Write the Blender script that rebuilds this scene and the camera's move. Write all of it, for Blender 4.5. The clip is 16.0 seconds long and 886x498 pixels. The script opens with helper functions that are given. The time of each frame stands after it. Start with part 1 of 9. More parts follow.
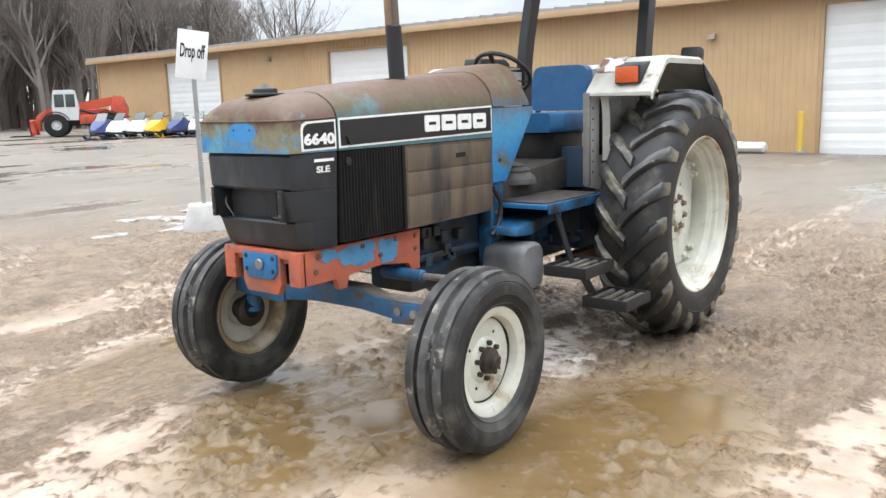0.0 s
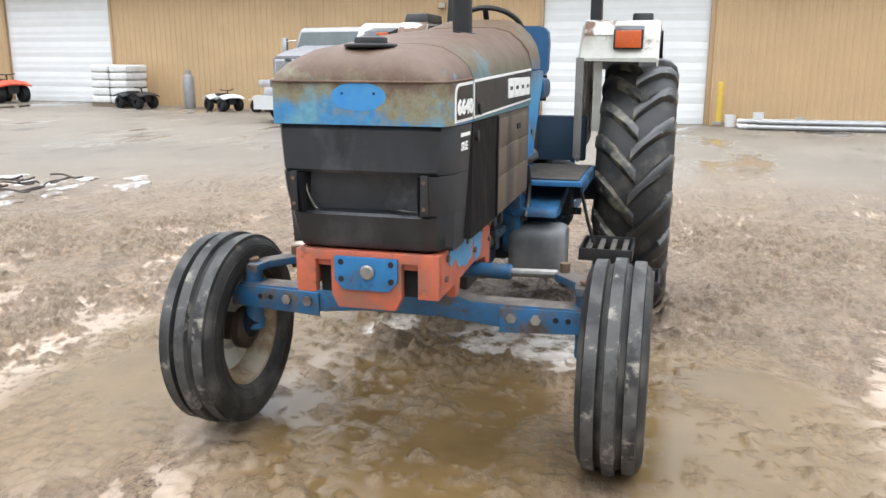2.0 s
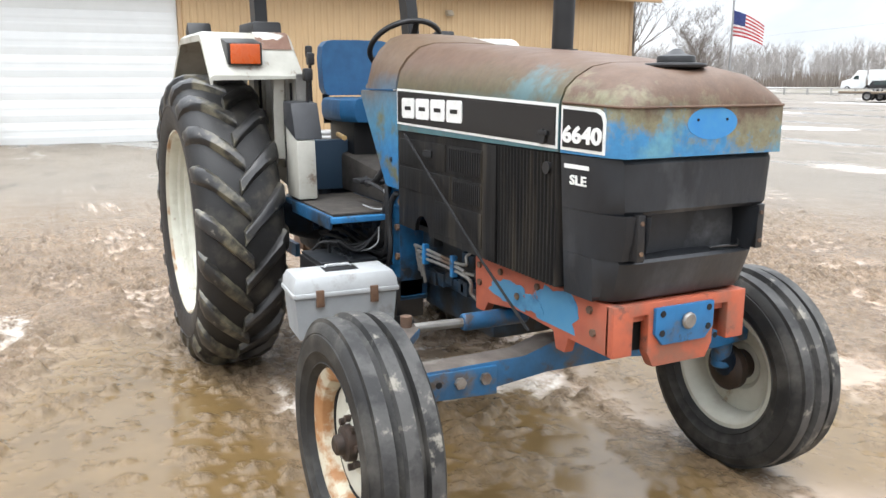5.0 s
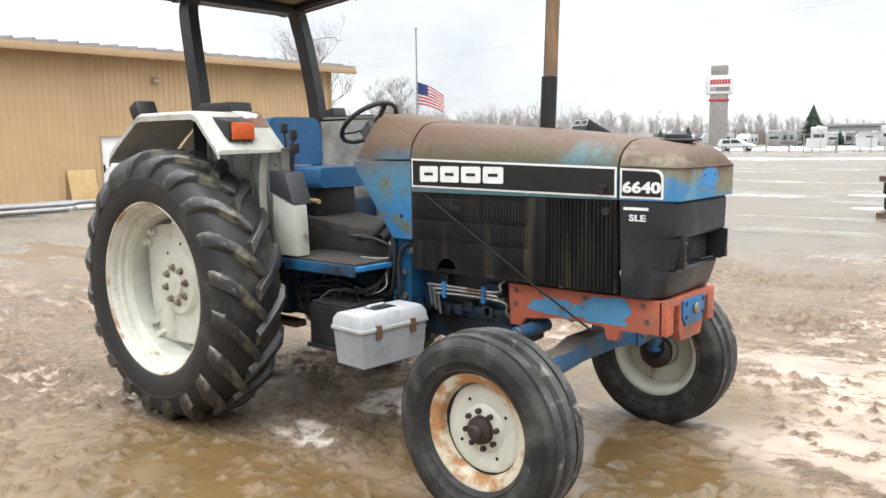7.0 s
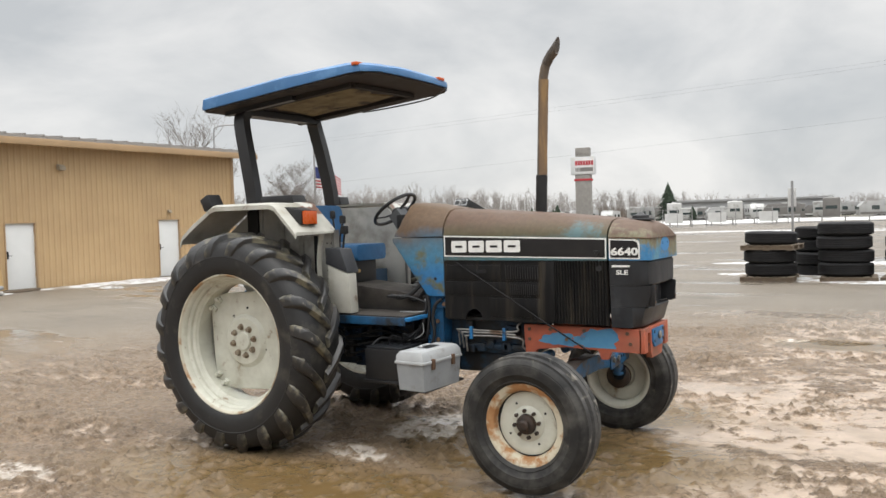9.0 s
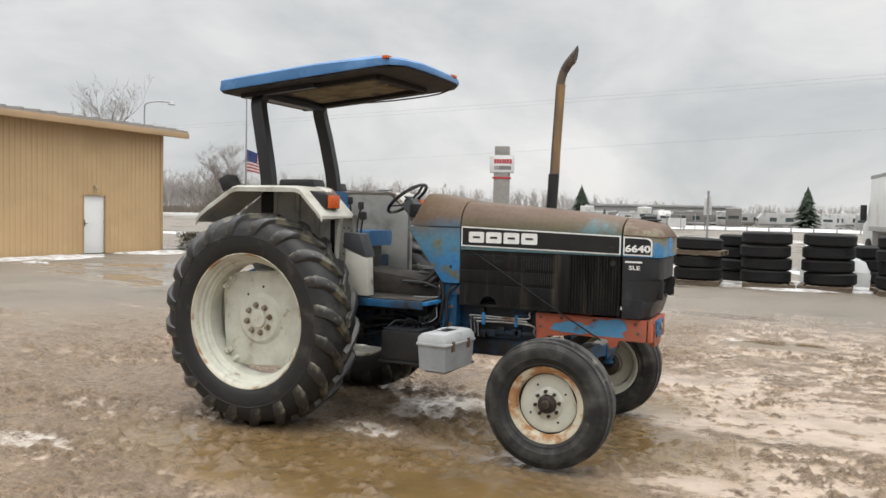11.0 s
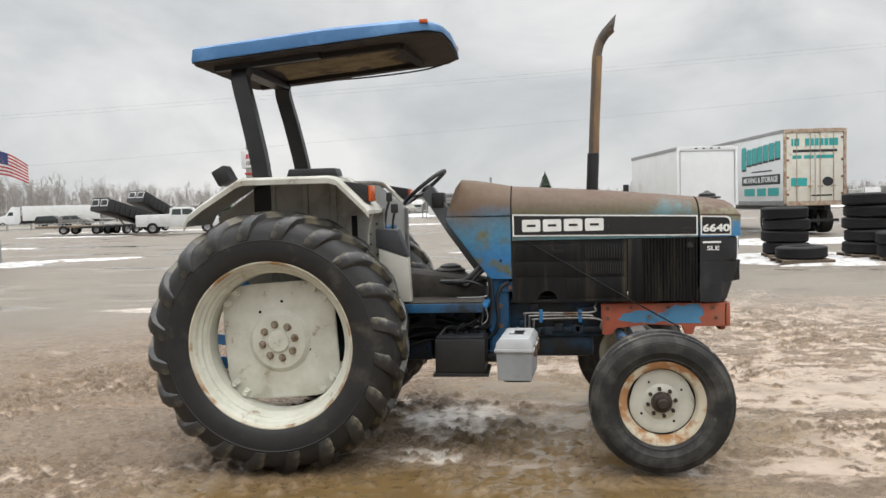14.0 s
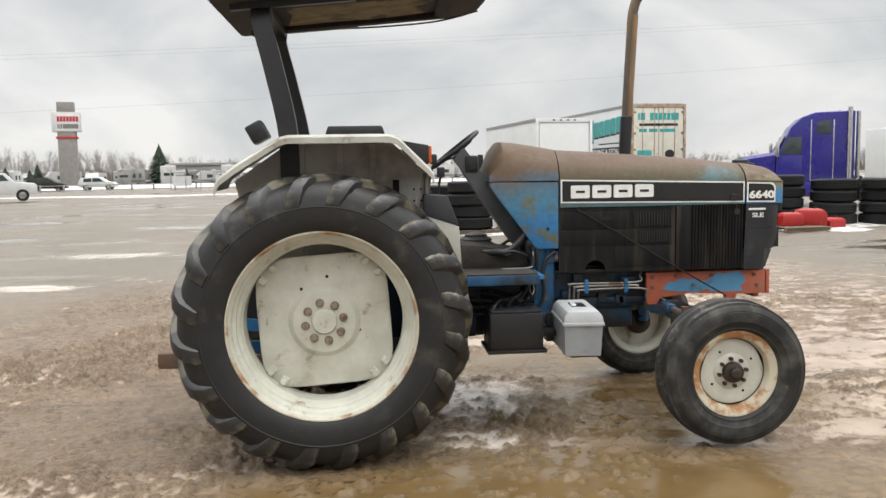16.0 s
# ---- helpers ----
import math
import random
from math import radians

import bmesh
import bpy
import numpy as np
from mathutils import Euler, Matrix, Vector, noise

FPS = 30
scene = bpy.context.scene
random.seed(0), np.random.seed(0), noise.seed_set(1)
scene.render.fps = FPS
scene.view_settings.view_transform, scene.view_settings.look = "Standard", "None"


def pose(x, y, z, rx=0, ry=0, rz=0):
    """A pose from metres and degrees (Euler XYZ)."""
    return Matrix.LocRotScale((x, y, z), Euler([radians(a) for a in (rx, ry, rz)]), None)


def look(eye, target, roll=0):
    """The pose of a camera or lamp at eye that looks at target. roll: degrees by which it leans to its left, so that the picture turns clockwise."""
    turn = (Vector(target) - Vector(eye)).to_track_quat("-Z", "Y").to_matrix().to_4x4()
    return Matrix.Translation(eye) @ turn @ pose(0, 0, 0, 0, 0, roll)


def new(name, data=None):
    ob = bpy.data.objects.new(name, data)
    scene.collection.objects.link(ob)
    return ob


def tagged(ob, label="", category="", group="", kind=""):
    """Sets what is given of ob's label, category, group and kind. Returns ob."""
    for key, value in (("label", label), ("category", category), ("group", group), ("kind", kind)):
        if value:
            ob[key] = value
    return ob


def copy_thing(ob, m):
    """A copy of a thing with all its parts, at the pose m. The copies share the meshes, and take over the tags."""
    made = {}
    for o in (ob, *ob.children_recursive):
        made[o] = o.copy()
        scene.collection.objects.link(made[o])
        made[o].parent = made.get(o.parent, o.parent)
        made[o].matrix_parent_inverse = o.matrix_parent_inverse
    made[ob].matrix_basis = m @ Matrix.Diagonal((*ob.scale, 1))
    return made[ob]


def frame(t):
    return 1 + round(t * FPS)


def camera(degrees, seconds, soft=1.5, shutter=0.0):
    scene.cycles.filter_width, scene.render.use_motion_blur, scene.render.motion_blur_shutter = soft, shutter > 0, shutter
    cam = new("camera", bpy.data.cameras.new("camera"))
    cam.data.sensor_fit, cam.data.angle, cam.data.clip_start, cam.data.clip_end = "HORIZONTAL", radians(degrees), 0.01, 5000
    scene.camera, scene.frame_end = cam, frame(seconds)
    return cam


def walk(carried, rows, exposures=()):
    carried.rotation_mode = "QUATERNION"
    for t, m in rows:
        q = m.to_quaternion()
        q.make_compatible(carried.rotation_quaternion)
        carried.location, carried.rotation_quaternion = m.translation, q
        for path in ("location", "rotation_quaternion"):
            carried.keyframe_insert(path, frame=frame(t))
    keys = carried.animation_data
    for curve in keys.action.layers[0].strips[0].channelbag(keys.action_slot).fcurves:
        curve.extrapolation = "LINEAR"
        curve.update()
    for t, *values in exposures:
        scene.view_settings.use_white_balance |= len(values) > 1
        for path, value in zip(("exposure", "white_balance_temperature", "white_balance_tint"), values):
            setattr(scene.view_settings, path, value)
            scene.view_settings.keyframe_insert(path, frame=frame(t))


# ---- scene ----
cam = camera(57.5, 16.0)
METRES, EYE, TURN, X0, Y0 = 13.547, 1.612, 128.0, 5.411, 3.016
ROWS = [
    (0.0, 0.0, 0.0, 0.0, -0.29, -10.13, 1.63),
    (0.5, -0.0341, 0.0155, 0.0012, -3.58, -10.57, 1.65),
    (1.0, -0.0625, 0.039, -0.0005, -9.63, -11.16, 1.61),
    (1.5, -0.0949, 0.0597, -0.0009, -16.13, -11.61, 0.93),
    (2.0, -0.1255, 0.0798, 0.0005, -22.67, -12.88, -0.13),
    (2.5, -0.1475, 0.1109, -0.0001, -28.98, -13.55, -1.54),
    (3.0, -0.178, 0.1326, 0.0007, -37.11, -13.86, -1.07),
    (3.5, -0.1959, 0.1624, -0.0011, -44.28, -15.15, -0.4),
    (4.0, -0.2154, 0.1927, -0.0, -49.56, -12.54, -1.52),
    (4.5, -0.237, 0.2206, 0.0012, -56.64, -12.26, -1.77),
    (5.0, -0.2526, 0.2517, 0.002, -64.53, -11.87, -0.01),
    (7.5, -0.3727, 0.3774, 0.0061, -90.79, -6.66, 0.98),
    (8.0, -0.4, 0.3982, 0.0054, -92.41, -6.1, 1.62),
    (8.5, -0.4298, 0.4122, 0.007, -94.14, -4.8, 1.69),
    (9.0, -0.4538, 0.4327, 0.0084, -96.83, -2.15, 1.72),
    (9.5, -0.4718, 0.4421, 0.0083, -97.82, -1.81, 1.04),
    (12.0, -0.4364, 0.5429, 0.0063, -108.75, -2.62, 0.4),
    (12.5, -0.4146, 0.5633, 0.0051, -112.36, -2.47, 2.36),
    (13.0, -0.3958, 0.5871, 0.0041, -116.7, -3.07, 1.74),
    (13.5, -0.3755, 0.6078, 0.006, -119.29, -4.23, 0.78),
    (14.0, -0.3535, 0.6229, 0.0053, -120.95, -3.18, 1.52),
    (14.5, -0.3314, 0.641, 0.0047, -124.69, -3.54, 1.08),
    (15.0, -0.3116, 0.6589, 0.0058, -127.83, -4.02, 0.56),
    (15.5, -0.2858, 0.6699, 0.0059, -130.11, -3.86, 1.46),
    (16.0, -0.2629, 0.6878, 0.0048, -133.15, -5.6, 1.0),
]
EXPOSURES = [(0.0, 0.70, 6300, 10), (1.2, 0.68, 6450, 10), (3.0, 0.70, 6050, 10), (4.5, 0.80, 6200, 10), (5.5, 0.82, 6500, 10), (7.5, 0.57, 6550, 10), (8.5, 0.34, 6700, 10), (9.4, 0.1, 6800, 10), (14.0, 0.1, 6750, 10), (16.0, 0.2, 6800, 10)]
walk(cam, [(t, pose(X0, Y0, EYE, 0, 0, TURN) @ pose(METRES * x, METRES * y, METRES * z, 90 + pitch, roll, yaw)) for t, x, y, z, yaw, pitch, roll in ROWS], EXPOSURES)

# ---- light: overcast winter sky ----
world = bpy.data.worlds.new("overcast_sky")
scene.world = world
world.use_nodes = True
wt = world.node_tree
wt.nodes.clear()


def wnode(kind):
    return wt.nodes.new(kind)


w_out = wnode("ShaderNodeOutputWorld")
w_bg = wnode("ShaderNodeBackground")
w_sky = wnode("ShaderNodeTexSky")
w_sky.sky_type = "NISHITA"
w_sky.sun_disc = False
w_sky.sun_elevation = radians(38)
w_sky.sun_rotation = radians(150)
w_co = wnode("ShaderNodeTexCoord")
w_map = wnode("ShaderNodeMapping")
w_map.inputs["Scale"].default_value = (1.0, 1.0, 2.0)
w_n1 = wnode("ShaderNodeTexNoise")
w_n1.inputs["Scale"].default_value = 3.0
w_n1.inputs["Detail"].default_value = 7
w_n1.inputs["Roughness"].default_value = 0.55
w_n1.inputs["Distortion"].default_value = 0.4
w_ramp = wnode("ShaderNodeValToRGB")
w_ramp.color_ramp.elements[0].position, w_ramp.color_ramp.elements[0].color = 0.36, (5.5, 5.85, 6.25, 1)
w_ramp.color_ramp.elements[1].position, w_ramp.color_ramp.elements[1].color = 0.66, (8.5, 8.65, 8.85, 1)
w_mix = wnode("ShaderNodeMix")
w_mix.data_type = "RGBA"
w_mix.inputs[0].default_value = 0.95
wt.links.new(w_co.outputs["Generated"], w_map.inputs["Vector"])
wt.links.new(w_map.outputs[0], w_n1.inputs["Vector"])
wt.links.new(w_n1.outputs["Fac"], w_ramp.inputs[0])
wt.links.new(w_sky.outputs[0], w_mix.inputs[6])
wt.links.new(w_ramp.outputs[0], w_mix.inputs[7])
# an overcast sky is about three times as bright overhead as at the horizon
w_sep = wnode("ShaderNodeSeparateXYZ")
wt.links.new(w_co.outputs["Generated"], w_sep.inputs[0])
w_rng = wnode("ShaderNodeMapRange")
for i, v in ((1, 0.28), (2, 0.92), (3, 0.92), (4, 4.2)):
    w_rng.inputs[i].default_value = v
wt.links.new(w_sep.outputs[2], w_rng.inputs[0])
w_mul = wnode("ShaderNodeVectorMath")
w_mul.operation = "SCALE"
wt.links.new(w_mix.outputs[2], w_mul.inputs[0])
wt.links.new(w_rng.outputs[0], w_mul.inputs[3])
wt.links.new(w_mul.outputs[0], w_bg.inputs[0])
w_bg.inputs[1].default_value = 0.1
wt.links.new(w_bg.outputs[0], w_out.inputs[0])

sun_data = bpy.data.lights.new("sun", "SUN")
sun_data.energy, sun_data.angle, sun_data.color = 0.9, radians(40), (1.0, 0.97, 0.92)
sun = new("sun", sun_data)
sun.matrix_world = look((0, 0, 30), (-6, 4, 0))

# ---- materials ----
def mat(name, c1, c2=None, scale=8.0, rough=0.5, metal=0.0, c3=None, scale3=2.0, lo3=0.55, hi3=0.65, bump=0.0, bscale=60.0,
        rough2=None, stretch=(1, 1, 1), coat=0.0, rand=0.0, spec=0.5, dirt=None, dirt_lo=0.5, dirt_hi=0.7, dirt_scale=3.0):
    """Two noises in the colour (grain, and patches of c3), dirt on top, roughness that follows the grain, a fine bump."""
    m = bpy.data.materials.new(name)
    m.use_nodes = True
    nt = m.node_tree
    b = nt.nodes["Principled BSDF"]
    co = nt.nodes.new("ShaderNodeTexCoord")
    mp = nt.nodes.new("ShaderNodeMapping")
    mp.inputs["Scale"].default_value = stretch
    nt.links.new(co.outputs["Object"], mp.inputs["Vector"])

    def tex(sc, detail=5.0, r=0.6):
        n = nt.nodes.new("ShaderNodeTexNoise")
        n.inputs["Scale"].default_value, n.inputs["Detail"].default_value, n.inputs["Roughness"].default_value = sc, detail, r
        nt.links.new(mp.outputs[0], n.inputs["Vector"])
        return n.outputs["Fac"]

    def span(src, lo, hi, a=0.0, z=1.0):
        n = nt.nodes.new("ShaderNodeMapRange")
        for i, v in ((1, lo), (2, hi), (3, a), (4, z)):
            n.inputs[i].default_value = v
        nt.links.new(src, n.inputs[0])
        return n.outputs[0]

    def mix(fac, a, z):
        n = nt.nodes.new("ShaderNodeMix")
        n.data_type = "RGBA"
        nt.links.new(fac, n.inputs[0])
        for i, v in ((6, a), (7, z)):
            if isinstance(v, tuple):
                n.inputs[i].default_value = (*v, 1)
            else:
                nt.links.new(v, n.inputs[i])
        return n.outputs[2]

    grain = tex(scale)
    c2 = c2 or tuple(0.8 * v for v in c1)
    col = mix(span(grain, 0.35, 0.65), c1, c2)
    if c3:
        col = mix(span(tex(scale3, 6), lo3, hi3), col, c3)
    if dirt:
        col = mix(span(tex(dirt_scale, 8, 0.7), dirt_lo, dirt_hi), col, dirt)
    if rand:
        info = nt.nodes.new("ShaderNodeObjectInfo")
        hsv = nt.nodes.new("ShaderNodeHueSaturation")
        nt.links.new(span(info.outputs["Random"], 0, 1, 1 - rand, 1 + rand), hsv.inputs["Value"])
        nt.links.new(col, hsv.inputs["Color"])
        col = hsv.outputs[0]
    nt.links.new(col, b.inputs["Base Color"])
    nt.links.new(span(grain, 0.3, 0.7, rough, rough2 if rough2 is not None else min(1, rough * 1.25)), b.inputs["Roughness"])
    b.inputs["Metallic"].default_value = metal
    b.inputs["Specular IOR Level"].default_value = spec
    b.inputs["Coat Weight"].default_value = coat
    if bump:
        bn = nt.nodes.new("ShaderNodeBump")
        bn.inputs["Strength"].default_value, bn.inputs["Distance"].default_value = bump, 0.004
        nt.links.new(tex(bscale, 4), bn.inputs["Height"])
        nt.links.new(bn.outputs[0], b.inputs["Normal"])
    return m


def weathered(name, low, mid, high, z_low, z_high, patch, patch_lo=0.6, amp=0.22, rough=0.55, spot=None, tilt=0.0):
    """Old paint: low colour at the bottom, bleached mid colour, then rust higher up, with a ragged, patchy border."""
    m = mat(name, low, rough=rough)
    nt = m.node_tree
    b = nt.nodes["Principled BSDF"]
    co = nt.nodes.new("ShaderNodeTexCoord")
    sep = nt.nodes.new("ShaderNodeSeparateXYZ")
    nt.links.new(co.outputs["Object"], sep.inputs[0])

    def tex(sc, detail=6.0, r=0.62):
        n = nt.nodes.new("ShaderNodeTexNoise")
        n.inputs["Scale"].default_value, n.inputs["Detail"].default_value, n.inputs["Roughness"].default_value = sc, detail, r
        nt.links.new(co.outputs["Object"], n.inputs["Vector"])
        return n.outputs["Fac"]

    def math_(op, a, z):
        n = nt.nodes.new("ShaderNodeMath")
        n.operation = op
        for i, v in enumerate((a, z)):
            if isinstance(v, (int, float)):
                n.inputs[i].default_value = v
            else:
                nt.links.new(v, n.inputs[i])
        return n.outputs[0]

    h = math_("DIVIDE", math_("SUBTRACT", sep.outputs[2], z_low), z_high - z_low)
    h = math_("ADD", h, math_("MULTIPLY", math_("SUBTRACT", tex(4.5), 0.5), amp * 4))
    if tilt:
        h = math_("ADD", h, math_("MULTIPLY", math_("SUBTRACT", tex(13, 8, 0.72), 0.5), 2.0))
        h = math_("ADD", h, math_("MULTIPLY", sep.outputs[1], tilt))
        h = math_("ADD", h, math_("MULTIPLY", math_("SUBTRACT", tex(1.7, 3), 0.5), 0.9))
    ramp = nt.nodes.new("ShaderNodeValToRGB")
    els = ramp.color_ramp.elements
    els[0].position, els[0].color = 0.15, (*low, 1)
    els[1].position, els[1].color = 1.0, (*high, 1)
    e = els.new(0.5)
    e.color = (*mid, 1)
    nt.links.new(h, ramp.inputs[0])
    mixn = nt.nodes.new("ShaderNodeMix")
    mixn.data_type = "RGBA"
    rg = nt.nodes.new("ShaderNodeMapRange")
    rg.inputs[1].default_value, rg.inputs[2].default_value = patch_lo, patch_lo + 0.07
    nt.links.new(tex(2.6, 5), rg.inputs[0])
    nt.links.new(rg.outputs[0], mixn.inputs[0])
    nt.links.new(ramp.outputs[0], mixn.inputs[6])
    mixn.inputs[7].default_value = (*patch, 1)
    fine = nt.nodes.new("ShaderNodeMix")
    fine.data_type, fine.blend_type = "RGBA", "MULTIPLY"
    fine.inputs[0].default_value = 1.0
    nt.links.new(mixn.outputs[2], fine.inputs[6])
    rg2 = nt.nodes.new("ShaderNodeMapRange")
    rg2.inputs[1].default_value, rg2.inputs[2].default_value, rg2.inputs[3].default_value, rg2.inputs[4].default_value = 0.3, 0.7, 0.78, 1.12
    nt.links.new(tex(28, 6, 0.7), rg2.inputs[0])
    comb = nt.nodes.new("ShaderNodeCombineColor")
    for i in range(3):
        nt.links.new(rg2.outputs[0], comb.inputs[i])
    nt.links.new(comb.outputs[0], fine.inputs[7])
    nt.links.new(fine.outputs[2], b.inputs["Base Color"])
    if spot:
        # one patch where the old colour survives, near the front of both flanks
        ab = nt.nodes.new("ShaderNodeVectorMath")
        ab.operation = "ABSOLUTE"
        nt.links.new(co.outputs["Object"], ab.inputs[0])
        ds = nt.nodes.new("ShaderNodeVectorMath")
        ds.operation = "DISTANCE"
        nt.links.new(ab.outputs[0], ds.inputs[0])
        ds.inputs[1].default_value = spot
        dd = math_("ADD", ds.outputs["Value"], math_("MULTIPLY", math_("SUBTRACT", tex(9, 6), 0.5), 0.45))
        rg3 = nt.nodes.new("ShaderNodeMapRange")
        rg3.inputs[1].default_value, rg3.inputs[2].default_value, rg3.inputs[3].default_value, rg3.inputs[4].default_value = 0.03, 0.12, 0.8, 0.0
        nt.links.new(dd, rg3.inputs[0])
        keep = nt.nodes.new("ShaderNodeMix")
        keep.data_type = "RGBA"
        nt.links.new(rg3.outputs[0], keep.inputs[0])
        nt.links.new(fine.outputs[2], keep.inputs[6])
        keep.inputs[7].default_value = (0.075, 0.155, 0.175, 1)
        nt.links.new(keep.outputs[2], b.inputs["Base Color"])
    bn = nt.nodes.new("ShaderNodeBump")
    # fine pitting over shallow dents
    bn.inputs["Strength"].default_value, bn.inputs["Distance"].default_value = 0.6, 0.005
    nt.links.new(math_("ADD", math_("MULTIPLY", tex(70, 4), 0.22), math_("MULTIPLY", tex(4.5, 2), 2.2)), bn.inputs["Height"])
    nt.links.new(bn.outputs[0], b.inputs["Normal"])
    return m


RUST = (0.104, 0.060, 0.037)
M_hood = weathered("rusted_hood_paint", (0.060, 0.135, 0.150), (0.090, 0.076, 0.038), RUST, 1.50, 1.70, (0.098, 0.066, 0.036), 0.58, 0.13, spot=(2.55, 0.335, 1.615))
M_nose = weathered("faded_nose_paint", (0.038, 0.185, 0.37), (0.185, 0.175, 0.105), RUST, 1.400, 1.590, (0.10, 0.26, 0.34), 0.60, 0.16, tilt=0.45)
M_cowl = weathered("faded_cowl_paint", (0.02, 0.18, 0.42), (0.05, 0.22, 0.37), (0.115, 0.071, 0.040), 1.28, 1.66, (0.11, 0.115, 0.07), 0.60, 0.16)
M_cowlright = weathered("stained_cowl_paint", (0.022, 0.155, 0.35), (0.045, 0.165, 0.26), (0.12, 0.08, 0.045), 1.22, 1.68, (0.11, 0.115, 0.065), 0.59, 0.18)
M_blue = mat("blue_paint", (0.014, 0.145, 0.34), (0.012, 0.095, 0.22), 6, 0.42, c3=(0.09, 0.075, 0.06), scale3=6, lo3=0.56, hi3=0.68, bump=0.15, dirt=(0.02, 0.025, 0.03), dirt_lo=0.58, dirt_hi=0.66, dirt_scale=9)
M_bluegrimy = mat("grimy_blue_housing", (0.010, 0.098, 0.22), (0.008, 0.050, 0.115), 7, 0.45, c3=(0.010, 0.014, 0.018), scale3=4.5, lo3=0.46, hi3=0.60, bump=0.3, dirt=(0.10, 0.06, 0.04), dirt_lo=0.62, dirt_hi=0.70, dirt_scale=11)
# greasy blue taken near black to carry the shade under the platform
M_bluedark = mat("greasy_shaded_blue_castings", (0.004, 0.018, 0.040), (0.004, 0.008, 0.016), 9, 0.5, spec=0.25, c3=(0.008, 0.008, 0.008), scale3=4, lo3=0.48, hi3=0.62, bump=0.3, bscale=40)
M_orange = mat("orange_primer", (0.42, 0.10, 0.048), (0.33, 0.085, 0.05), 10, 0.6, dirt=(0.10, 0.06, 0.045), dirt_lo=0.60, dirt_hi=0.72, dirt_scale=7, c3=(0.30, 0.11, 0.07), scale3=3.3, lo3=0.52, hi3=0.66, bump=0.1)
M_orangefront = mat("scuffed_orange_primer", (0.42, 0.10, 0.048), (0.33, 0.085, 0.05), 10, 0.6, c3=(0.24, 0.10, 0.065), scale3=5, lo3=0.52, hi3=0.64, bump=0.15, dirt=(0.07, 0.05, 0.042), dirt_lo=0.60, dirt_hi=0.70, dirt_scale=8)
M_blackpl = mat("faded_black_plastic", (0.011, 0.0125, 0.0155), (0.021, 0.0235, 0.0275), 7, 0.40, c3=(0.062, 0.066, 0.072), scale3=4.2, lo3=0.50, hi3=0.70, bump=1.0, bscale=7, spec=0.45, stretch=(1, 1, 0.55), dirt=(0.046, 0.045, 0.045), dirt_lo=0.54, dirt_hi=0.74, dirt_scale=5)
M_blackside = mat("grimy_black_side_panels", (0.007, 0.007, 0.0078), (0.013, 0.0125, 0.012), 7, 0.40, c3=(0.046, 0.039, 0.030), scale3=4.2, lo3=0.55, hi3=0.74, bump=0.8, bscale=8, spec=0.18, stretch=(2.6, 1, 0.25), dirt=(0.034, 0.029, 0.021), dirt_lo=0.58, dirt_hi=0.76, dirt_scale=5)
M_recess = mat("scuffed_grey_backing", (0.030, 0.032, 0.037), (0.016, 0.017, 0.019), 6, 0.40, c3=(0.085, 0.088, 0.095), scale3=6, lo3=0.56, hi3=0.72, bump=1.0, bscale=7)
M_axle = mat("worn_blue_axle_paint", (0.014, 0.110, 0.25), (0.015, 0.070, 0.145), 7, 0.45, c3=(0.10, 0.088, 0.075), scale3=5, lo3=0.50, hi3=0.62, bump=0.25, dirt=(0.055, 0.038, 0.028), dirt_lo=0.54, dirt_hi=0.66, dirt_scale=10)
M_axletop = mat("rusty_muddy_axle_top", (0.115, 0.095, 0.08), (0.07, 0.058, 0.05), 9, 0.6, c3=(0.17, 0.15, 0.13), scale3=6, bump=0.3)
M_brownpl = mat("sun_faded_brown_panel", (0.078, 0.055, 0.038), (0.115, 0.085, 0.053), 5, 0.5, c3=(0.030, 0.026, 0.023), scale3=2.6, lo3=0.46, hi3=0.62, bump=0.5, bscale=10, stretch=(2.2, 1, 0.4))
M_black = mat("black_paint", (0.008, 0.008, 0.009), (0.014, 0.014, 0.015), 10, 0.4, bump=0.08)
# dark blue castings, mostly mixed to near black
M_engine = mat("dark_blue_engine_castings", (0.008, 0.042, 0.085), (0.006, 0.016, 0.03), 11, 0.5, c3=(0.010, 0.010, 0.010), scale3=5, lo3=0.42, hi3=0.55, bump=0.4, bscale=35)
M_grimy = mat("grimy_white_sheet", (0.50, 0.49, 0.45), (0.40, 0.39, 0.355), 4, 0.55, c3=(0.17, 0.15, 0.12), scale3=3, lo3=0.52, hi3=0.75, bump=0.1)
M_flange = mat("greyed_steel_flange", (0.13, 0.125, 0.115), (0.19, 0.185, 0.17), 6, 0.55, c3=(0.32, 0.31, 0.28), scale3=4, lo3=0.56, hi3=0.7, bump=0.1)
M_void = mat("dark_interior", (0.008, 0.008, 0.009), None, 10, 0.8)
M_rubber = mat("worn_tyre_rubber", (0.013, 0.013, 0.013), (0.020, 0.019, 0.019), 14, 0.48, c3=(0.075, 0.068, 0.055), scale3=4, lo3=0.56, hi3=0.75, bump=0.3, bscale=70, spec=0.4, dirt=(0.10, 0.085, 0.065), dirt_lo=0.60, dirt_hi=0.78)
M_rubberf = mat("smooth_front_rubber", (0.020, 0.020, 0.020), (0.036, 0.035, 0.033), 9, 0.5, c3=(0.105, 0.100, 0.090), scale3=5, lo3=0.47, hi3=0.76, bump=0.2, bscale=110, spec=0.22, dirt=(0.14, 0.125, 0.10), dirt_lo=0.62, dirt_hi=0.74, dirt_scale=8)
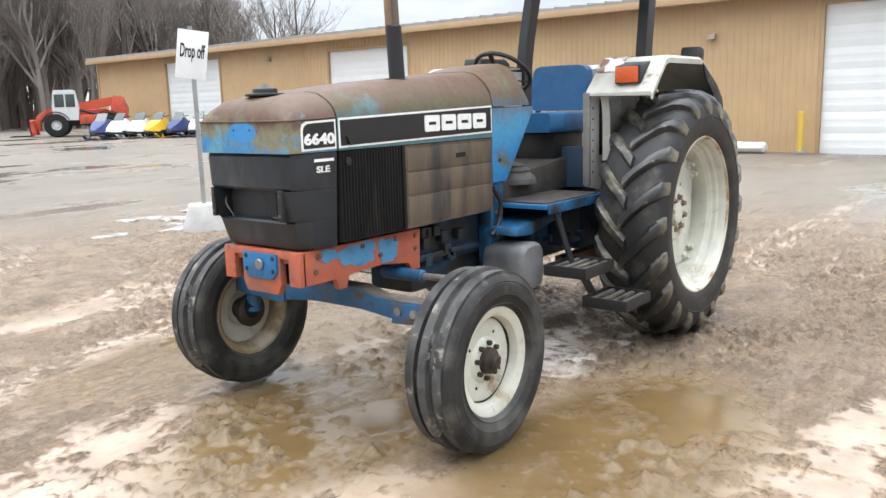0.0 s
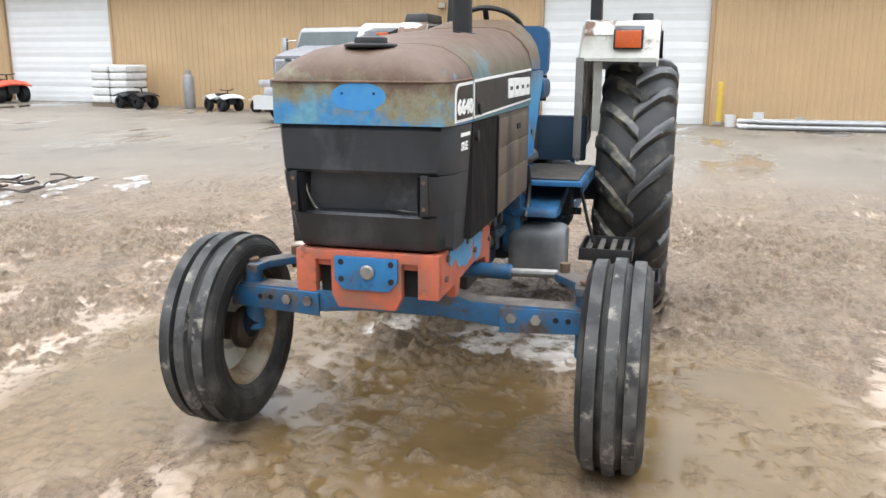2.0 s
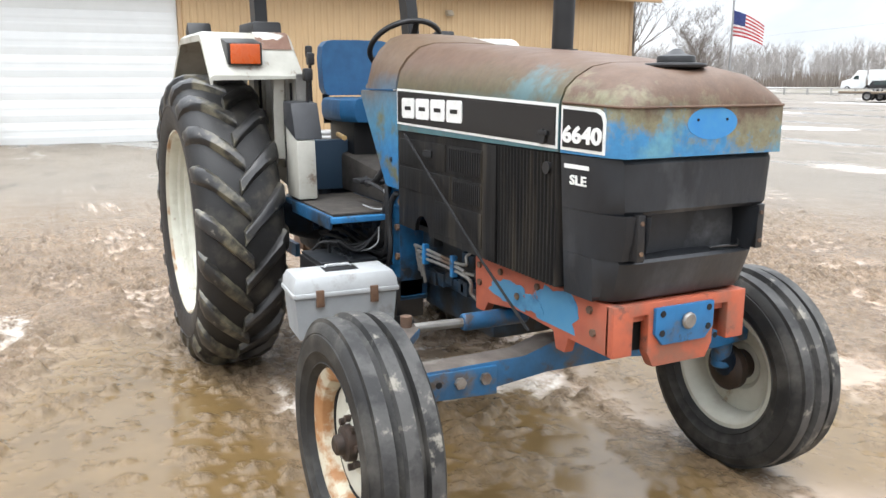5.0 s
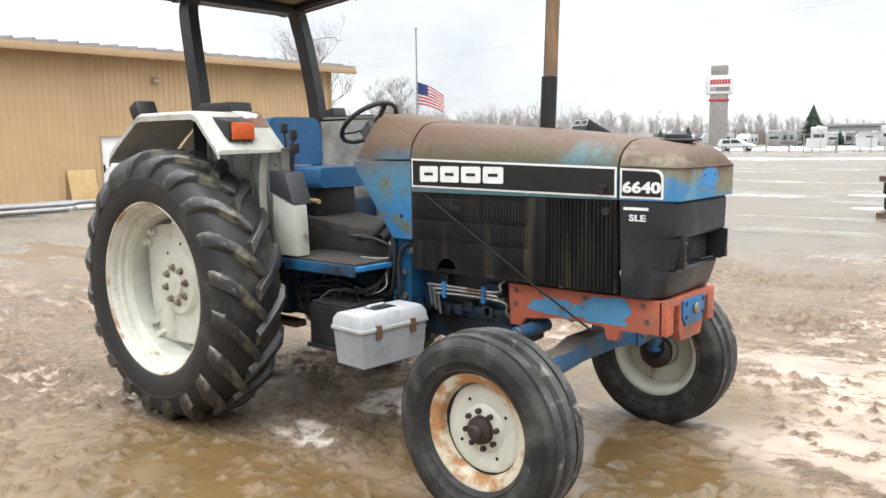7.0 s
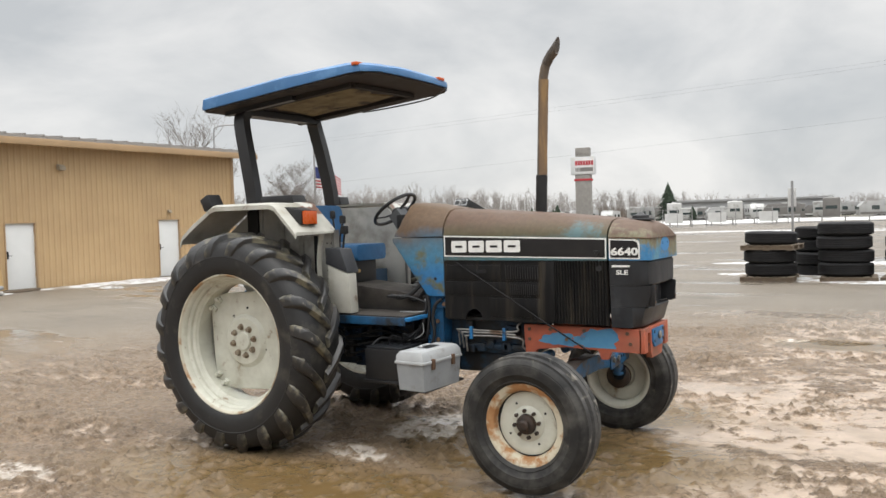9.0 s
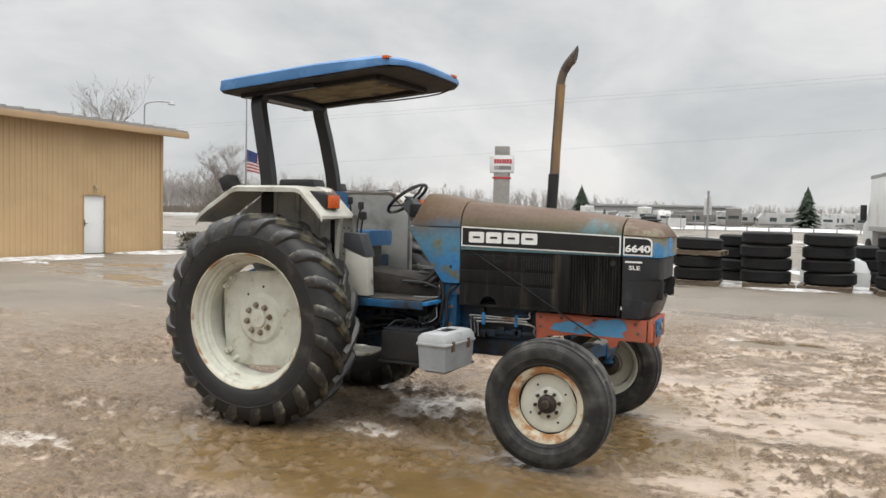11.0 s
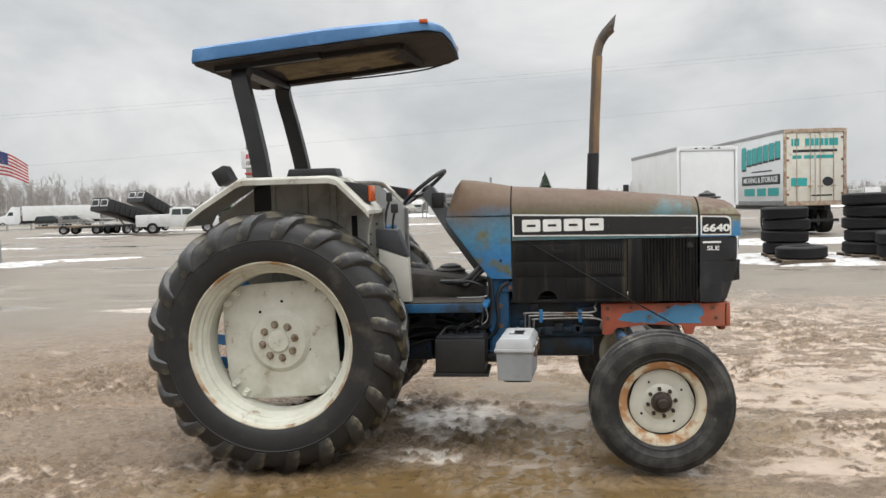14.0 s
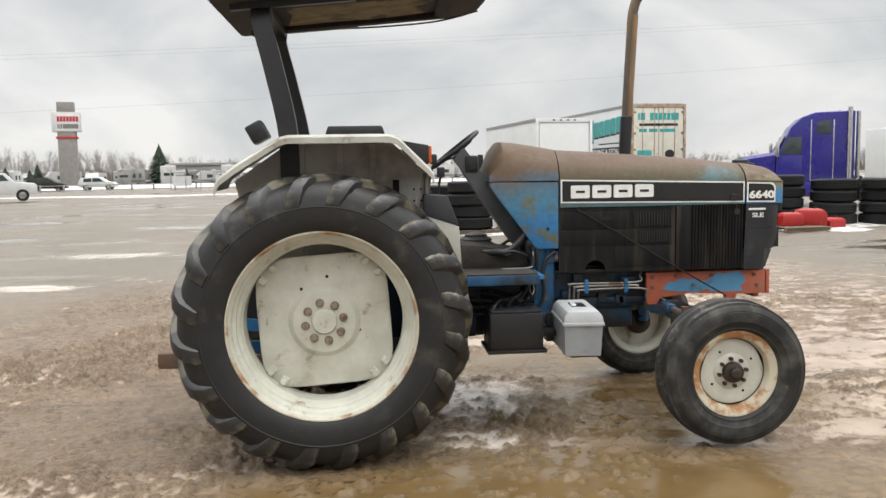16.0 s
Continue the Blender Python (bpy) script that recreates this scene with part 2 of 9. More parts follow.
M_treadworn = mat("worn_tread_rubber", (0.052, 0.051, 0.050), (0.085, 0.083, 0.079), 9, 0.6, c3=(0.028, 0.028, 0.028), scale3=6, lo3=0.47, hi3=0.58, bump=0.25, bscale=80, spec=0.25, dirt=(0.22, 0.205, 0.175), dirt_lo=0.555, dirt_hi=0.64, dirt_scale=9)
M_rim = mat("cream_rim_paint", (0.60, 0.60, 0.52), (0.49, 0.485, 0.41), 6, 0.4, c3=(0.34, 0.30, 0.22), scale3=4, lo3=0.6, hi3=0.75, bump=0.06, dirt=(0.20, 0.12, 0.06), dirt_lo=0.60, dirt_hi=0.70, dirt_scale=7)
M_rimrust = mat("rusty_rim_paint", (0.30, 0.125, 0.04), (0.40, 0.22, 0.10), 8, 0.6, c3=(0.55, 0.50, 0.38), scale3=6, lo3=0.43, hi3=0.52, bump=0.15)
M_rimedge = mat("rust_bitten_rim_edge", (0.56, 0.53, 0.43), (0.46, 0.43, 0.34), 7, 0.45, c3=(0.30, 0.17, 0.08), scale3=6, lo3=0.50, hi3=0.62, bump=0.15, dirt=(0.16, 0.10, 0.06), dirt_lo=0.60, dirt_hi=0.70, dirt_scale=11)
M_rimmud = mat("muddy_rim_paint", (0.30, 0.22, 0.13), (0.24, 0.17, 0.10), 9, 0.6, c3=(0.45, 0.40, 0.30), scale3=4, lo3=0.56, hi3=0.66, bump=0.2)
M_white = mat("dirty_white_paint", (0.46, 0.455, 0.405), (0.37, 0.36, 0.315), 5, 0.42, c3=(0.29, 0.265, 0.21), scale3=3.5, lo3=0.52, hi3=0.72, bump=0.12, bscale=25, dirt=(0.13, 0.085, 0.055), dirt_lo=0.62, dirt_hi=0.70, dirt_scale=5)
M_rustwhite = mat("rusty_fender_top", (0.22, 0.13, 0.09), (0.16, 0.085, 0.06), 9, 0.6, c3=(0.60, 0.60, 0.55), scale3=5, lo3=0.55, hi3=0.6, bump=0.15)
M_amber = mat("amber_lens", (0.55, 0.10, 0.02), (0.48, 0.08, 0.015), 30, 0.25)
M_ruststeel = mat("rusty_steel", (0.13, 0.075, 0.045), (0.09, 0.055, 0.038), 12, 0.65, c3=(0.20, 0.12, 0.06), scale3=6, bump=0.25)
M_steel = mat("worn_steel", (0.30, 0.29, 0.27), (0.20, 0.19, 0.18), 14, 0.4, 0.7, c3=(0.14, 0.09, 0.06), scale3=7, bump=0.1)
M_stepsteel = mat("muddy_worn_steel", (0.16, 0.15, 0.135), (0.10, 0.09, 0.08), 12, 0.45, 0.3, c3=(0.06, 0.05, 0.04), scale3=8, bump=0.2)
M_seat = mat("blue_vinyl", (0.018, 0.115, 0.26), (0.014, 0.09, 0.21), 12, 0.45, bump=0.1, bscale=200)
M_canopy = mat("blue_canopy_paint", (0.055, 0.165, 0.35), (0.045, 0.14, 0.30), 5, 0.4, c3=(0.09, 0.22, 0.42), scale3=3)
M_canopyu = mat("dark_canopy_lining", (0.022, 0.016, 0.013), (0.036, 0.026, 0.019), 6, 0.75, c3=(0.008, 0.006, 0.006), scale3=4, bump=0.2)
# near-black steel of the canopy braces, darker than the lining
M_brace = mat("near_black_brace_steel", (0.010, 0.008, 0.007), (0.020, 0.014, 0.010), 9, 0.8, bump=0.3)
M_foam = mat("stained_foam_headliner", (0.22, 0.17, 0.085), (0.14, 0.10, 0.05), 7, 0.85, c3=(0.05, 0.04, 0.03), scale3=5, bump=0.4)
M_exhaust = mat("rusty_exhaust_pipe", (0.085, 0.068, 0.055), (0.12, 0.09, 0.065), 9, 0.5, c3=(0.19, 0.12, 0.06), scale3=4, bump=0.1, stretch=(3, 3, 0.5))
M_burnt = mat("sooty_steel", (0.05, 0.042, 0.036), (0.085, 0.065, 0.05), 9, 0.6, bump=0.15)
M_shield = mat("rusty_heat_shield", (0.20, 0.125, 0.065), (0.14, 0.09, 0.055), 6, 0.55, c3=(0.27, 0.165, 0.07), scale3=4, stretch=(3, 3, 0.6), bump=0.1)
M_decal = mat("black_decal", (0.007, 0.007, 0.008), (0.013, 0.012, 0.012), 8, 0.35)
M_ink = mat("white_decal", (0.78, 0.78, 0.75), (0.68, 0.68, 0.65), 20, 0.45)
M_emblem = mat("bare_blue_oval", (0.028, 0.19, 0.46), (0.05, 0.23, 0.45), 14, 0.5, c3=(0.10, 0.24, 0.36), scale3=9, lo3=0.58, hi3=0.7)
M_toolgrey = mat("grey_plastic", (0.29, 0.305, 0.315), (0.24, 0.255, 0.265), 6, 0.5, bump=0.05, c3=(0.16, 0.15, 0.135), scale3=8, lo3=0.58, hi3=0.75)
M_toollid = mat("pale_grey_plastic", (0.41, 0.425, 0.43), (0.34, 0.35, 0.355), 6, 0.45, bump=0.05, c3=(0.24, 0.23, 0.21), scale3=9, lo3=0.56, hi3=0.72)
M_latch = mat("rusty_latch", (0.17, 0.10, 0.06), (0.12, 0.07, 0.05), 20, 0.5, 0.3)
M_mat = mat("worn_floor_mat", (0.055, 0.046, 0.038), (0.034, 0.029, 0.025), 9, 0.75, bump=0.3)
M_drum = mat("grey_plastic_drum", (0.07, 0.075, 0.08), (0.16, 0.16, 0.16), 4, 0.45, bump=0.1)

# ---- mesh helpers ----
def link_mesh(name, bm, material, smooth=True):
    me = bpy.data.meshes.new(name)
    bmesh.ops.recalc_face_normals(bm, faces=bm.faces)
    bm.to_mesh(me)
    bm.free()
    mats = material if isinstance(material, (list, tuple)) else [material]
    for m in mats:
        me.materials.append(m)
    if smooth:
        me.polygons.foreach_set("use_smooth", [True] * len(me.polygons))
        me.set_sharp_from_angle(angle=radians(32))
    return me


def part(name, bm, material, parent, label="", at=None):
    ob = new(name, link_mesh(name, bm, material))
    ob.parent = parent
    if at is not None:
        ob.matrix_basis = at
    if label:
        ob["label"] = label
    return ob


def thing(name, label, category, at=None, group="", kind=""):
    ob = new(name)
    ob.empty_display_size = 0.2
    if at is not None:
        ob.matrix_basis = at
    return tagged(ob, label, category, group, kind)


def B():
    return bmesh.new()


def merge(bm, tmp, m=None):
    tmp.verts.index_update()
    vs = [bm.verts.new((m @ v.co) if m is not None else v.co) for v in tmp.verts]
    for f in tmp.faces:
        try:
            nf = bm.faces.new([vs[v.index] for v in f.verts])
            nf.material_index = f.material_index
        except ValueError:
            pass
    tmp.free()
    return bm


def box(bm, x0, x1, y0, y1, z0, z1, bev=0.0, m=None, seg=2, mi=0):
    t = B()
    bmesh.ops.create_cube(t, size=1.0)
    for v in t.verts:
        v.co = Vector(((x0 + x1) / 2 + v.co.x * (x1 - x0), (y0 + y1) / 2 + v.co.y * (y1 - y0), (z0 + z1) / 2 + v.co.z * (z1 - z0)))
    if bev > 0:
        bmesh.ops.bevel(t, geom=t.edges[:], offset=bev, segments=seg, affect="EDGES", profile=0.6)
    for f in t.faces:
        f.material_index = mi
    return merge(bm, t, m)


def prism(bm, pts, a, b, axis="y", bev=0.0, m=None, seg=2):
    """A polygon, given in the two other axes in order, pushed from a to b along the axis."""
    def put(p, q):
        return {"y": (p[0], q, p[1]), "x": (q, p[0], p[1]), "z": (p[0], p[1], q)}[axis]
    t = B()
    lo = [t.verts.new(put(p, a)) for p in pts]
    hi = [t.verts.new(put(p, b)) for p in pts]
    t.faces.new(lo)
    t.faces.new(hi[::-1])
    n = len(pts)
    for i in range(n):
        t.faces.new((lo[i], hi[i], hi[(i + 1) % n], lo[(i + 1) % n]))
    bmesh.ops.recalc_face_normals(t, faces=t.faces)
    if bev > 0:
        bmesh.ops.bevel(t, geom=t.edges[:], offset=bev, segments=seg, affect="EDGES", profile=0.6)
    return merge(bm, t, m)


def loft(bm, rings, cap=True, closed=True, m=None):
    t = B()
    rows = [[t.verts.new(p) for p in r] for r in rings]
    n = len(rows[0])
    for a, b in zip(rows, rows[1:]):
        for i in range(n if closed else n - 1):
            j = (i + 1) % n
            t.faces.new((a[i], a[j], b[j], b[i]))
    if cap and closed:
        t.faces.new(rows[0][::-1])
        t.faces.new(rows[-1])
    return merge(bm, t, m)


def lathe(bm, prof, n=48, axis="y", m=None, closed=True):
    """Turns a profile of (radius, height along the axis) round the axis. closed: the profile is a loop."""
    rings = []
    for k in range(n):
        c, s = math.cos(2 * math.pi * k / n), math.sin(2 * math.pi * k / n)
        rings.append([{"y": (r * c, h, r * s), "z": (r * c, r * s, h), "x": (h, r * c, r * s)}[axis] for r, h in prof])
    t = B()
    rows = [[t.verts.new(p) for p in r] for r in rings]
    q = len(prof)
    for k in range(n):
        a, b = rows[k], rows[(k + 1) % n]
        for i in range(q if closed else q - 1):
            j = (i + 1) % q
            t.faces.new((a[i], b[i], b[j], a[j]))
    bmesh.ops.remove_doubles(t, verts=t.verts, dist=1e-6)
    return merge(bm, t, m)


def cyl(bm, p, q, r, n=16, r2=None, bev=0.0):
    p, q = Vector(p), Vector(q)
    d = q - p
    L = d.length
    m = Matrix.Translation(p) @ d.to_track_quat("Z", "Y").to_matrix().to_4x4()
    r2 = r if r2 is None else r2
    b = min(bev, L / 3)
    prof = [(0, 0), (r - b, 0), (r, b), (r2, L - b), (r2 - b, L), (0, L)] if b else [(0, 0), (r, 0), (r2, L), (0, L)]
    return lathe(bm, prof, n, "z", m, closed=False)


def tube(bm, pts, r, n=8, closed=False, flat=None):
    """A pipe along the points; flat=(w, h): a bar of that section instead."""
    P = [Vector(p) for p in pts]
    k = len(P)
    rings, up = [], None
    for i in range(k):
        if closed:
            d = P[(i + 1) % k] - P[i - 1]
        else:
            d = P[min(i + 1, k - 1)] - P[max(i - 1, 0)]
        d.normalize()
        if up is None:
            up = Vector((0, 0, 1)) if abs(d.z) < 0.9 else Vector((1, 0, 0))
        side = d.cross(up).normalized()
        up = side.cross(d).normalized()
        rr = r[i] if isinstance(r, (list, tuple)) else r
        if flat:
            w, h = flat
            rings.append([P[i] + side * a * w / 2 + up * b * h / 2 for a, b in ((-1, -1), (1, -1), (1, 1), (-1, 1))])
        else:
            rings.append([P[i] + side * rr * math.cos(2 * math.pi * j / n) + up * rr * math.sin(2 * math.pi * j / n) for j in range(n)])
    if closed:
        rings.append(rings[0])
    return loft(bm, rings, cap=not closed)


def curve_pts(pts, n=6):
    """Catmull-Rom through the points."""
    P = [Vector(p) for p in pts]
    out = []
    for i in range(len(P) - 1):
        a, b, c, d = P[max(i - 1, 0)], P[i], P[i + 1], P[min(i + 2, len(P) - 1)]
        for j in range(n):
            t = j / n
            out.append(0.5 * ((2 * b) + (c - a) * t + (2 * a - 5 * b + 4 * c - d) * t * t + (3 * b - a - 3 * c + d) * t ** 3))
    return out + [P[-1]]


def hexbolt(bm, p, d, r=0.012, h=0.01):
    return cyl(bm, p, Vector(p) + Vector(d) * h, r, 6)


def lettering(name, words, size, material, parent, m, bold=0.0, squeeze=1.0, deep=0.002, label=""):
    """Words as a thin mesh; m places it: letters run along local x, upright along local y."""
    cu = bpy.data.curves.new(name, "FONT")
    cu.body, cu.size, cu.extrude, cu.offset = words, size, deep, bold
    cu.align_x, cu.align_y = "CENTER", "CENTER"
    cu.resolution_u = 3
    tmp = new(name, cu)
    bpy.context.view_layer.update()
    me = bpy.data.meshes.new_from_object(tmp.evaluated_get(bpy.context.evaluated_depsgraph_get()))
    bpy.data.objects.remove(tmp)
    bpy.data.curves.remove(cu)
    me.name = name
    me.transform(m @ Matrix.Diagonal((squeeze, 1, 1, 1)))
    me.materials.clear()
    me.materials.append(material)
    ob = new(name, me)
    ob.parent = parent
    if label:
        ob["label"] = label
    return ob


def on_side(x, y, z, side):
    """Letter plane on the tractor's flank or any wall facing -y (side -1) or +y (side 1)."""
    return pose(x, y, z, 90, 0, 0) if side < 0 else pose(x, y, z, 90, 0, 180)


def fbm(x, y, scale, octaves=4, seed=0, rough=0.5):
    """Value noise on arrays, about -1 to 1."""
    total, amp, norm = np.zeros_like(x), 1.0, 0.0
    for o in range(octaves):
        f = 2.0 ** o / scale
        u, v = x * f + 37.1 * (o + seed), y * f + 11.7 * (o + seed)
        i, j = np.floor(u), np.floor(v)
        fu, fv = u - i, v - j
        fu, fv = fu * fu * (3 - 2 * fu), fv * fv * (3 - 2 * fv)

        def h(a, b):
            k = np.sin(a * 127.1 + b * 311.7 + seed * 17.3) * 43758.5453
            return (k - np.floor(k)) * 2 - 1
        total += amp * ((h(i, j) * (1 - fu) + h(i + 1, j) * fu) * (1 - fv) + (h(i, j + 1) * (1 - fu) + h(i + 1, j + 1) * fu) * fv)
        norm += amp
        amp *= rough
    return total / norm


def smooth01(v, lo, hi):
    t = np.clip((v - lo) / (hi - lo), 0, 1)
    return t * t * (3 - 2 * t)

# ---- ground: one sheet, muddy and wet round the tractor, then wet gravel, then fields ----
def rise(x, y):
    """Gentle lie of the land: the yard climbs a little behind the sign."""
    return 0.019 * np.clip(-y - 6.0, 0, 34) * smooth01(-x, -14, 2) - 0.10 * smooth01(-x, 11, 18) * smooth01(y, -8, 0)


def land(x, y):
    """Height of the ground without its small relief."""
    return float(rise(np.array([float(x)]), np.array([float(y)]))[0])


def graded(lo, hi, step, far, grow=1.085):
    mid = np.arange(lo, hi + step / 2, step)
    out, s, right, left = 0.0, step, [], []
    while out < far:
        s *= grow
        out += s
        right.append(hi + out)
        left.append(lo - out)
    return np.array(left[::-1] + list(mid) + right)


# shallow basins that hold water: centre, radii, depth; the deeper ones are brown, the others thin bright films
BASINS = ((1.95, 1.40, 1.10, 0.60, 0.033), (2.2, 0.0, 1.3, 0.75, 0.024), (1.15, -1.55, 2.0, 0.68, 0.034), (-1.15, -2.15, 0.75, 0.36, 0.022), (2.0, -3.55, 1.1, 0.36, 0.024), (0.95, 0.35, 0.7, 0.42, 0.030),
          (1.6, 2.30, 0.75, 0.30, 0.022), (3.05, 2.5, 0.55, 0.42, 0.022), (3.6, 1.1, 0.6, 0.45, 0.020), (4.7, 1.8, 0.8, 0.5, 0.018), (3.55, 5.80, 0.78, 0.42, 0.060), (3.2, -1.6, 0.5, 0.7, 0.014), (-4.9, 7.1, 0.9, 0.42, 0.035), (-5.2, 12.0, 1.1, 0.55, 0.035))


def build_ground():
    gx, gy = graded(-3.0, 6.0, 0.020, 900), graded(-5.4, 7.0, 0.0205, 900)
    X, Y = np.meshgrid(gx, gy, indexing="ij")
    near = 1 - smooth01(np.hypot((X - 1.6) / 9.0, (Y + 0.5) / 9.0), 0.55, 1.25)
    wob = 0.35 * fbm(X, Y, 0.9, 3, 31)
    basin, brown = np.zeros_like(X), np.zeros_like(X)
    for k, (cx, cy, rx, ry, dp) in enumerate(BASINS):
        q = np.exp(-((X - cx) / rx) ** 2 - ((Y - cy) / ry) ** 2 - wob)
        basin = np.maximum(basin, dp * np.clip(q * 1.15, 0, 1))
        if dp > 0.03 and k < 11 or k in (1, 5):
            brown = np.maximum(brown, q * (0.45 if k == 5 else 1.0))
    # where thin films of water lie between the clods: most before the nose, few behind
    filmy = np.clip(0.30 + 0.75 * smooth01(X, 2.0, 3.4) * smooth01(Y, -2.2, 0.6) - 0.35 * smooth01(-X, -0.4, 1.2), 0, 1)
    # half-melted slush in some water; under the tractor it also paints reflected sky
    slush_sheen = np.zeros_like(X)
    for cx, cy, rx, ry in ((1.05, 0.35, 0.50, 0.60), (0.85, -0.62, 0.35, 0.16), (-4.9, 7.1, 0.9, 0.4), (-5.2, 12.0, 1.1, 0.5), (-1.2, -2.15, 0.4, 0.18), (2.95, 5.95, 0.22, 0.18)):
        slush_sheen = np.maximum(slush_sheen, np.exp(-((X - cx) / rx) ** 2 - ((Y - cy) / ry) ** 2))
    slush_sheen = smooth01(slush_sheen + 0.55 * fbm(X, Y, 0.35, 4, 41, 0.65), 0.42, 0.62)
    broad = fbm(X, Y, 2.6, 4, 1)
    warp = 0.10 * fbm(X, Y, 0.4, 2, 8)
    mid = fbm(X + warp, Y - warp, 0.50, 3, 2)
    clods = np.abs(fbm(X + warp, Y * 1.2, 0.24, 4, 5, 0.62)) * 3.0 - 0.15
    crumbs = np.abs(fbm(X * 1.15 + 0.05 * mid, Y, 0.085, 3, 6, 0.6)) * 2.8 - 0.1
    churn = 0.25 + 0.75 * smooth01(fbm(X, Y, 1.1, 3, 9), -0.3, 0.3)
    # wheel tracks with the print of the lugs
    prints, ruts = np.zeros_like(X), np.zeros_like(X)
    for a, ang, w in ((0.86, 3, 0.22), (-0.88, 2, 0.22), (-2.5, 15, 0.24), (2.25, -13, 0.24), (-3.8, 24, 0.24), (3.7, -38, 0.24), (0.35, -16, 0.20), (1.6, 62, 0.22)):
        c_, s_ = math.cos(radians(ang)), math.sin(radians(ang))
        u, d = (X - 1.5) * c_ + (Y - a) * s_, -(X - 1.5) * s_ + (Y - a) * c_ - 0.10 * np.sin(X * 0.7 + a)
        inside = 1 - smooth01(np.abs(d), w * 0.75, w * 1.15)
        saw = np.sin(2 * math.pi * (u / 0.19 + np.abs(d) / 0.30) + 4.0 * warp / 0.10) + 0.5 * crumbs
        ruts = np.maximum(ruts, inside)
        prints = np.where(inside > 0.02, inside * np.tanh(2.2 * saw), prints)
    prints *= (1 - 0.85 * np.clip(basin / 0.02, 0, 1)) * smooth01(churn, 0.2, 0.7)
    prints *= 0.2 + 0.8 * smooth01(fbm(X, Y, 0.8, 3, 17), -0.2, 0.25)
    lie = 0.024 * broad - 0.014
    relief = 0.020 * mid + churn * (0.036 * clods + 0.032 * crumbs - 0.030) - 0.014 * ruts + 0.014 * prints
    relief *= 1 - 0.35 * np.clip(basin / 0.036, 0, 1)
    stretch = fbm(X * 0.8, Y, 1.7, 3, 14)
    stand = -0.034 + 0.010 * stretch + 1.12 * basin + 0.021 * filmy
    depth = stand - relief
    ragged = 0.006 * fbm(X * 1.3, Y * 0.8, 0.09, 3, 21)
    wet = smooth01(depth + ragged, -0.004, 0.006) * np.maximum(smooth01(near, 0.02, 0.15), smooth01(basin, 0.012, 0.02))
    h = np.where(depth > 0, stand, relief)
    h = (lie + h - 0.4 * basin) * near + (0.012 * broad - 0.3 * basin) * (1 - near)
    tops = np.clip((relief - stand) / 0.045, 0, 1)
    Z = h + rise(X, Y)
    Z -= 0.35 * smooth01(np.hypot(X, Y), 120, 500)
    nx, ny = len(gx), len(gy)
    co = np.stack([X, Y, Z], -1).reshape(-1, 3)
    idx = np.arange(nx * ny).reshape(nx, ny)
    quads = np.stack([idx[:-1, :-1], idx[1:, :-1], idx[1:, 1:], idx[:-1, 1:]], -1).reshape(-1, 4)
    me = bpy.data.meshes.new("ground")
    me.vertices.add(len(co))
    me.vertices.foreach_set("co", co.ravel())
    me.loops.add(quads.size)
    me.loops.foreach_set("vertex_index", quads.ravel())
    me.polygons.add(len(quads))
    me.polygons.foreach_set("loop_start", np.arange(0, quads.size, 4))
    me.polygons.foreach_set("use_smooth", np.ones(len(quads), bool))
    me.update(calc_edges=True)
    for name, values in (("wet", wet), ("mud", near), ("tops", tops), ("filmy", filmy), ("slush_sheen", slush_sheen), ("silt", 1 - smooth01(brown, 0.10, 0.55))):
        at = me.attributes.new(name, "FLOAT", "POINT")
        at.data.foreach_set("value", values.ravel().astype(np.float32))
    me.materials.append(ground_material())
    ob = new("ground", me)
    return tagged(ob, "wet brown mud and gravel yard with shallow puddles", "ground", kind="structure")


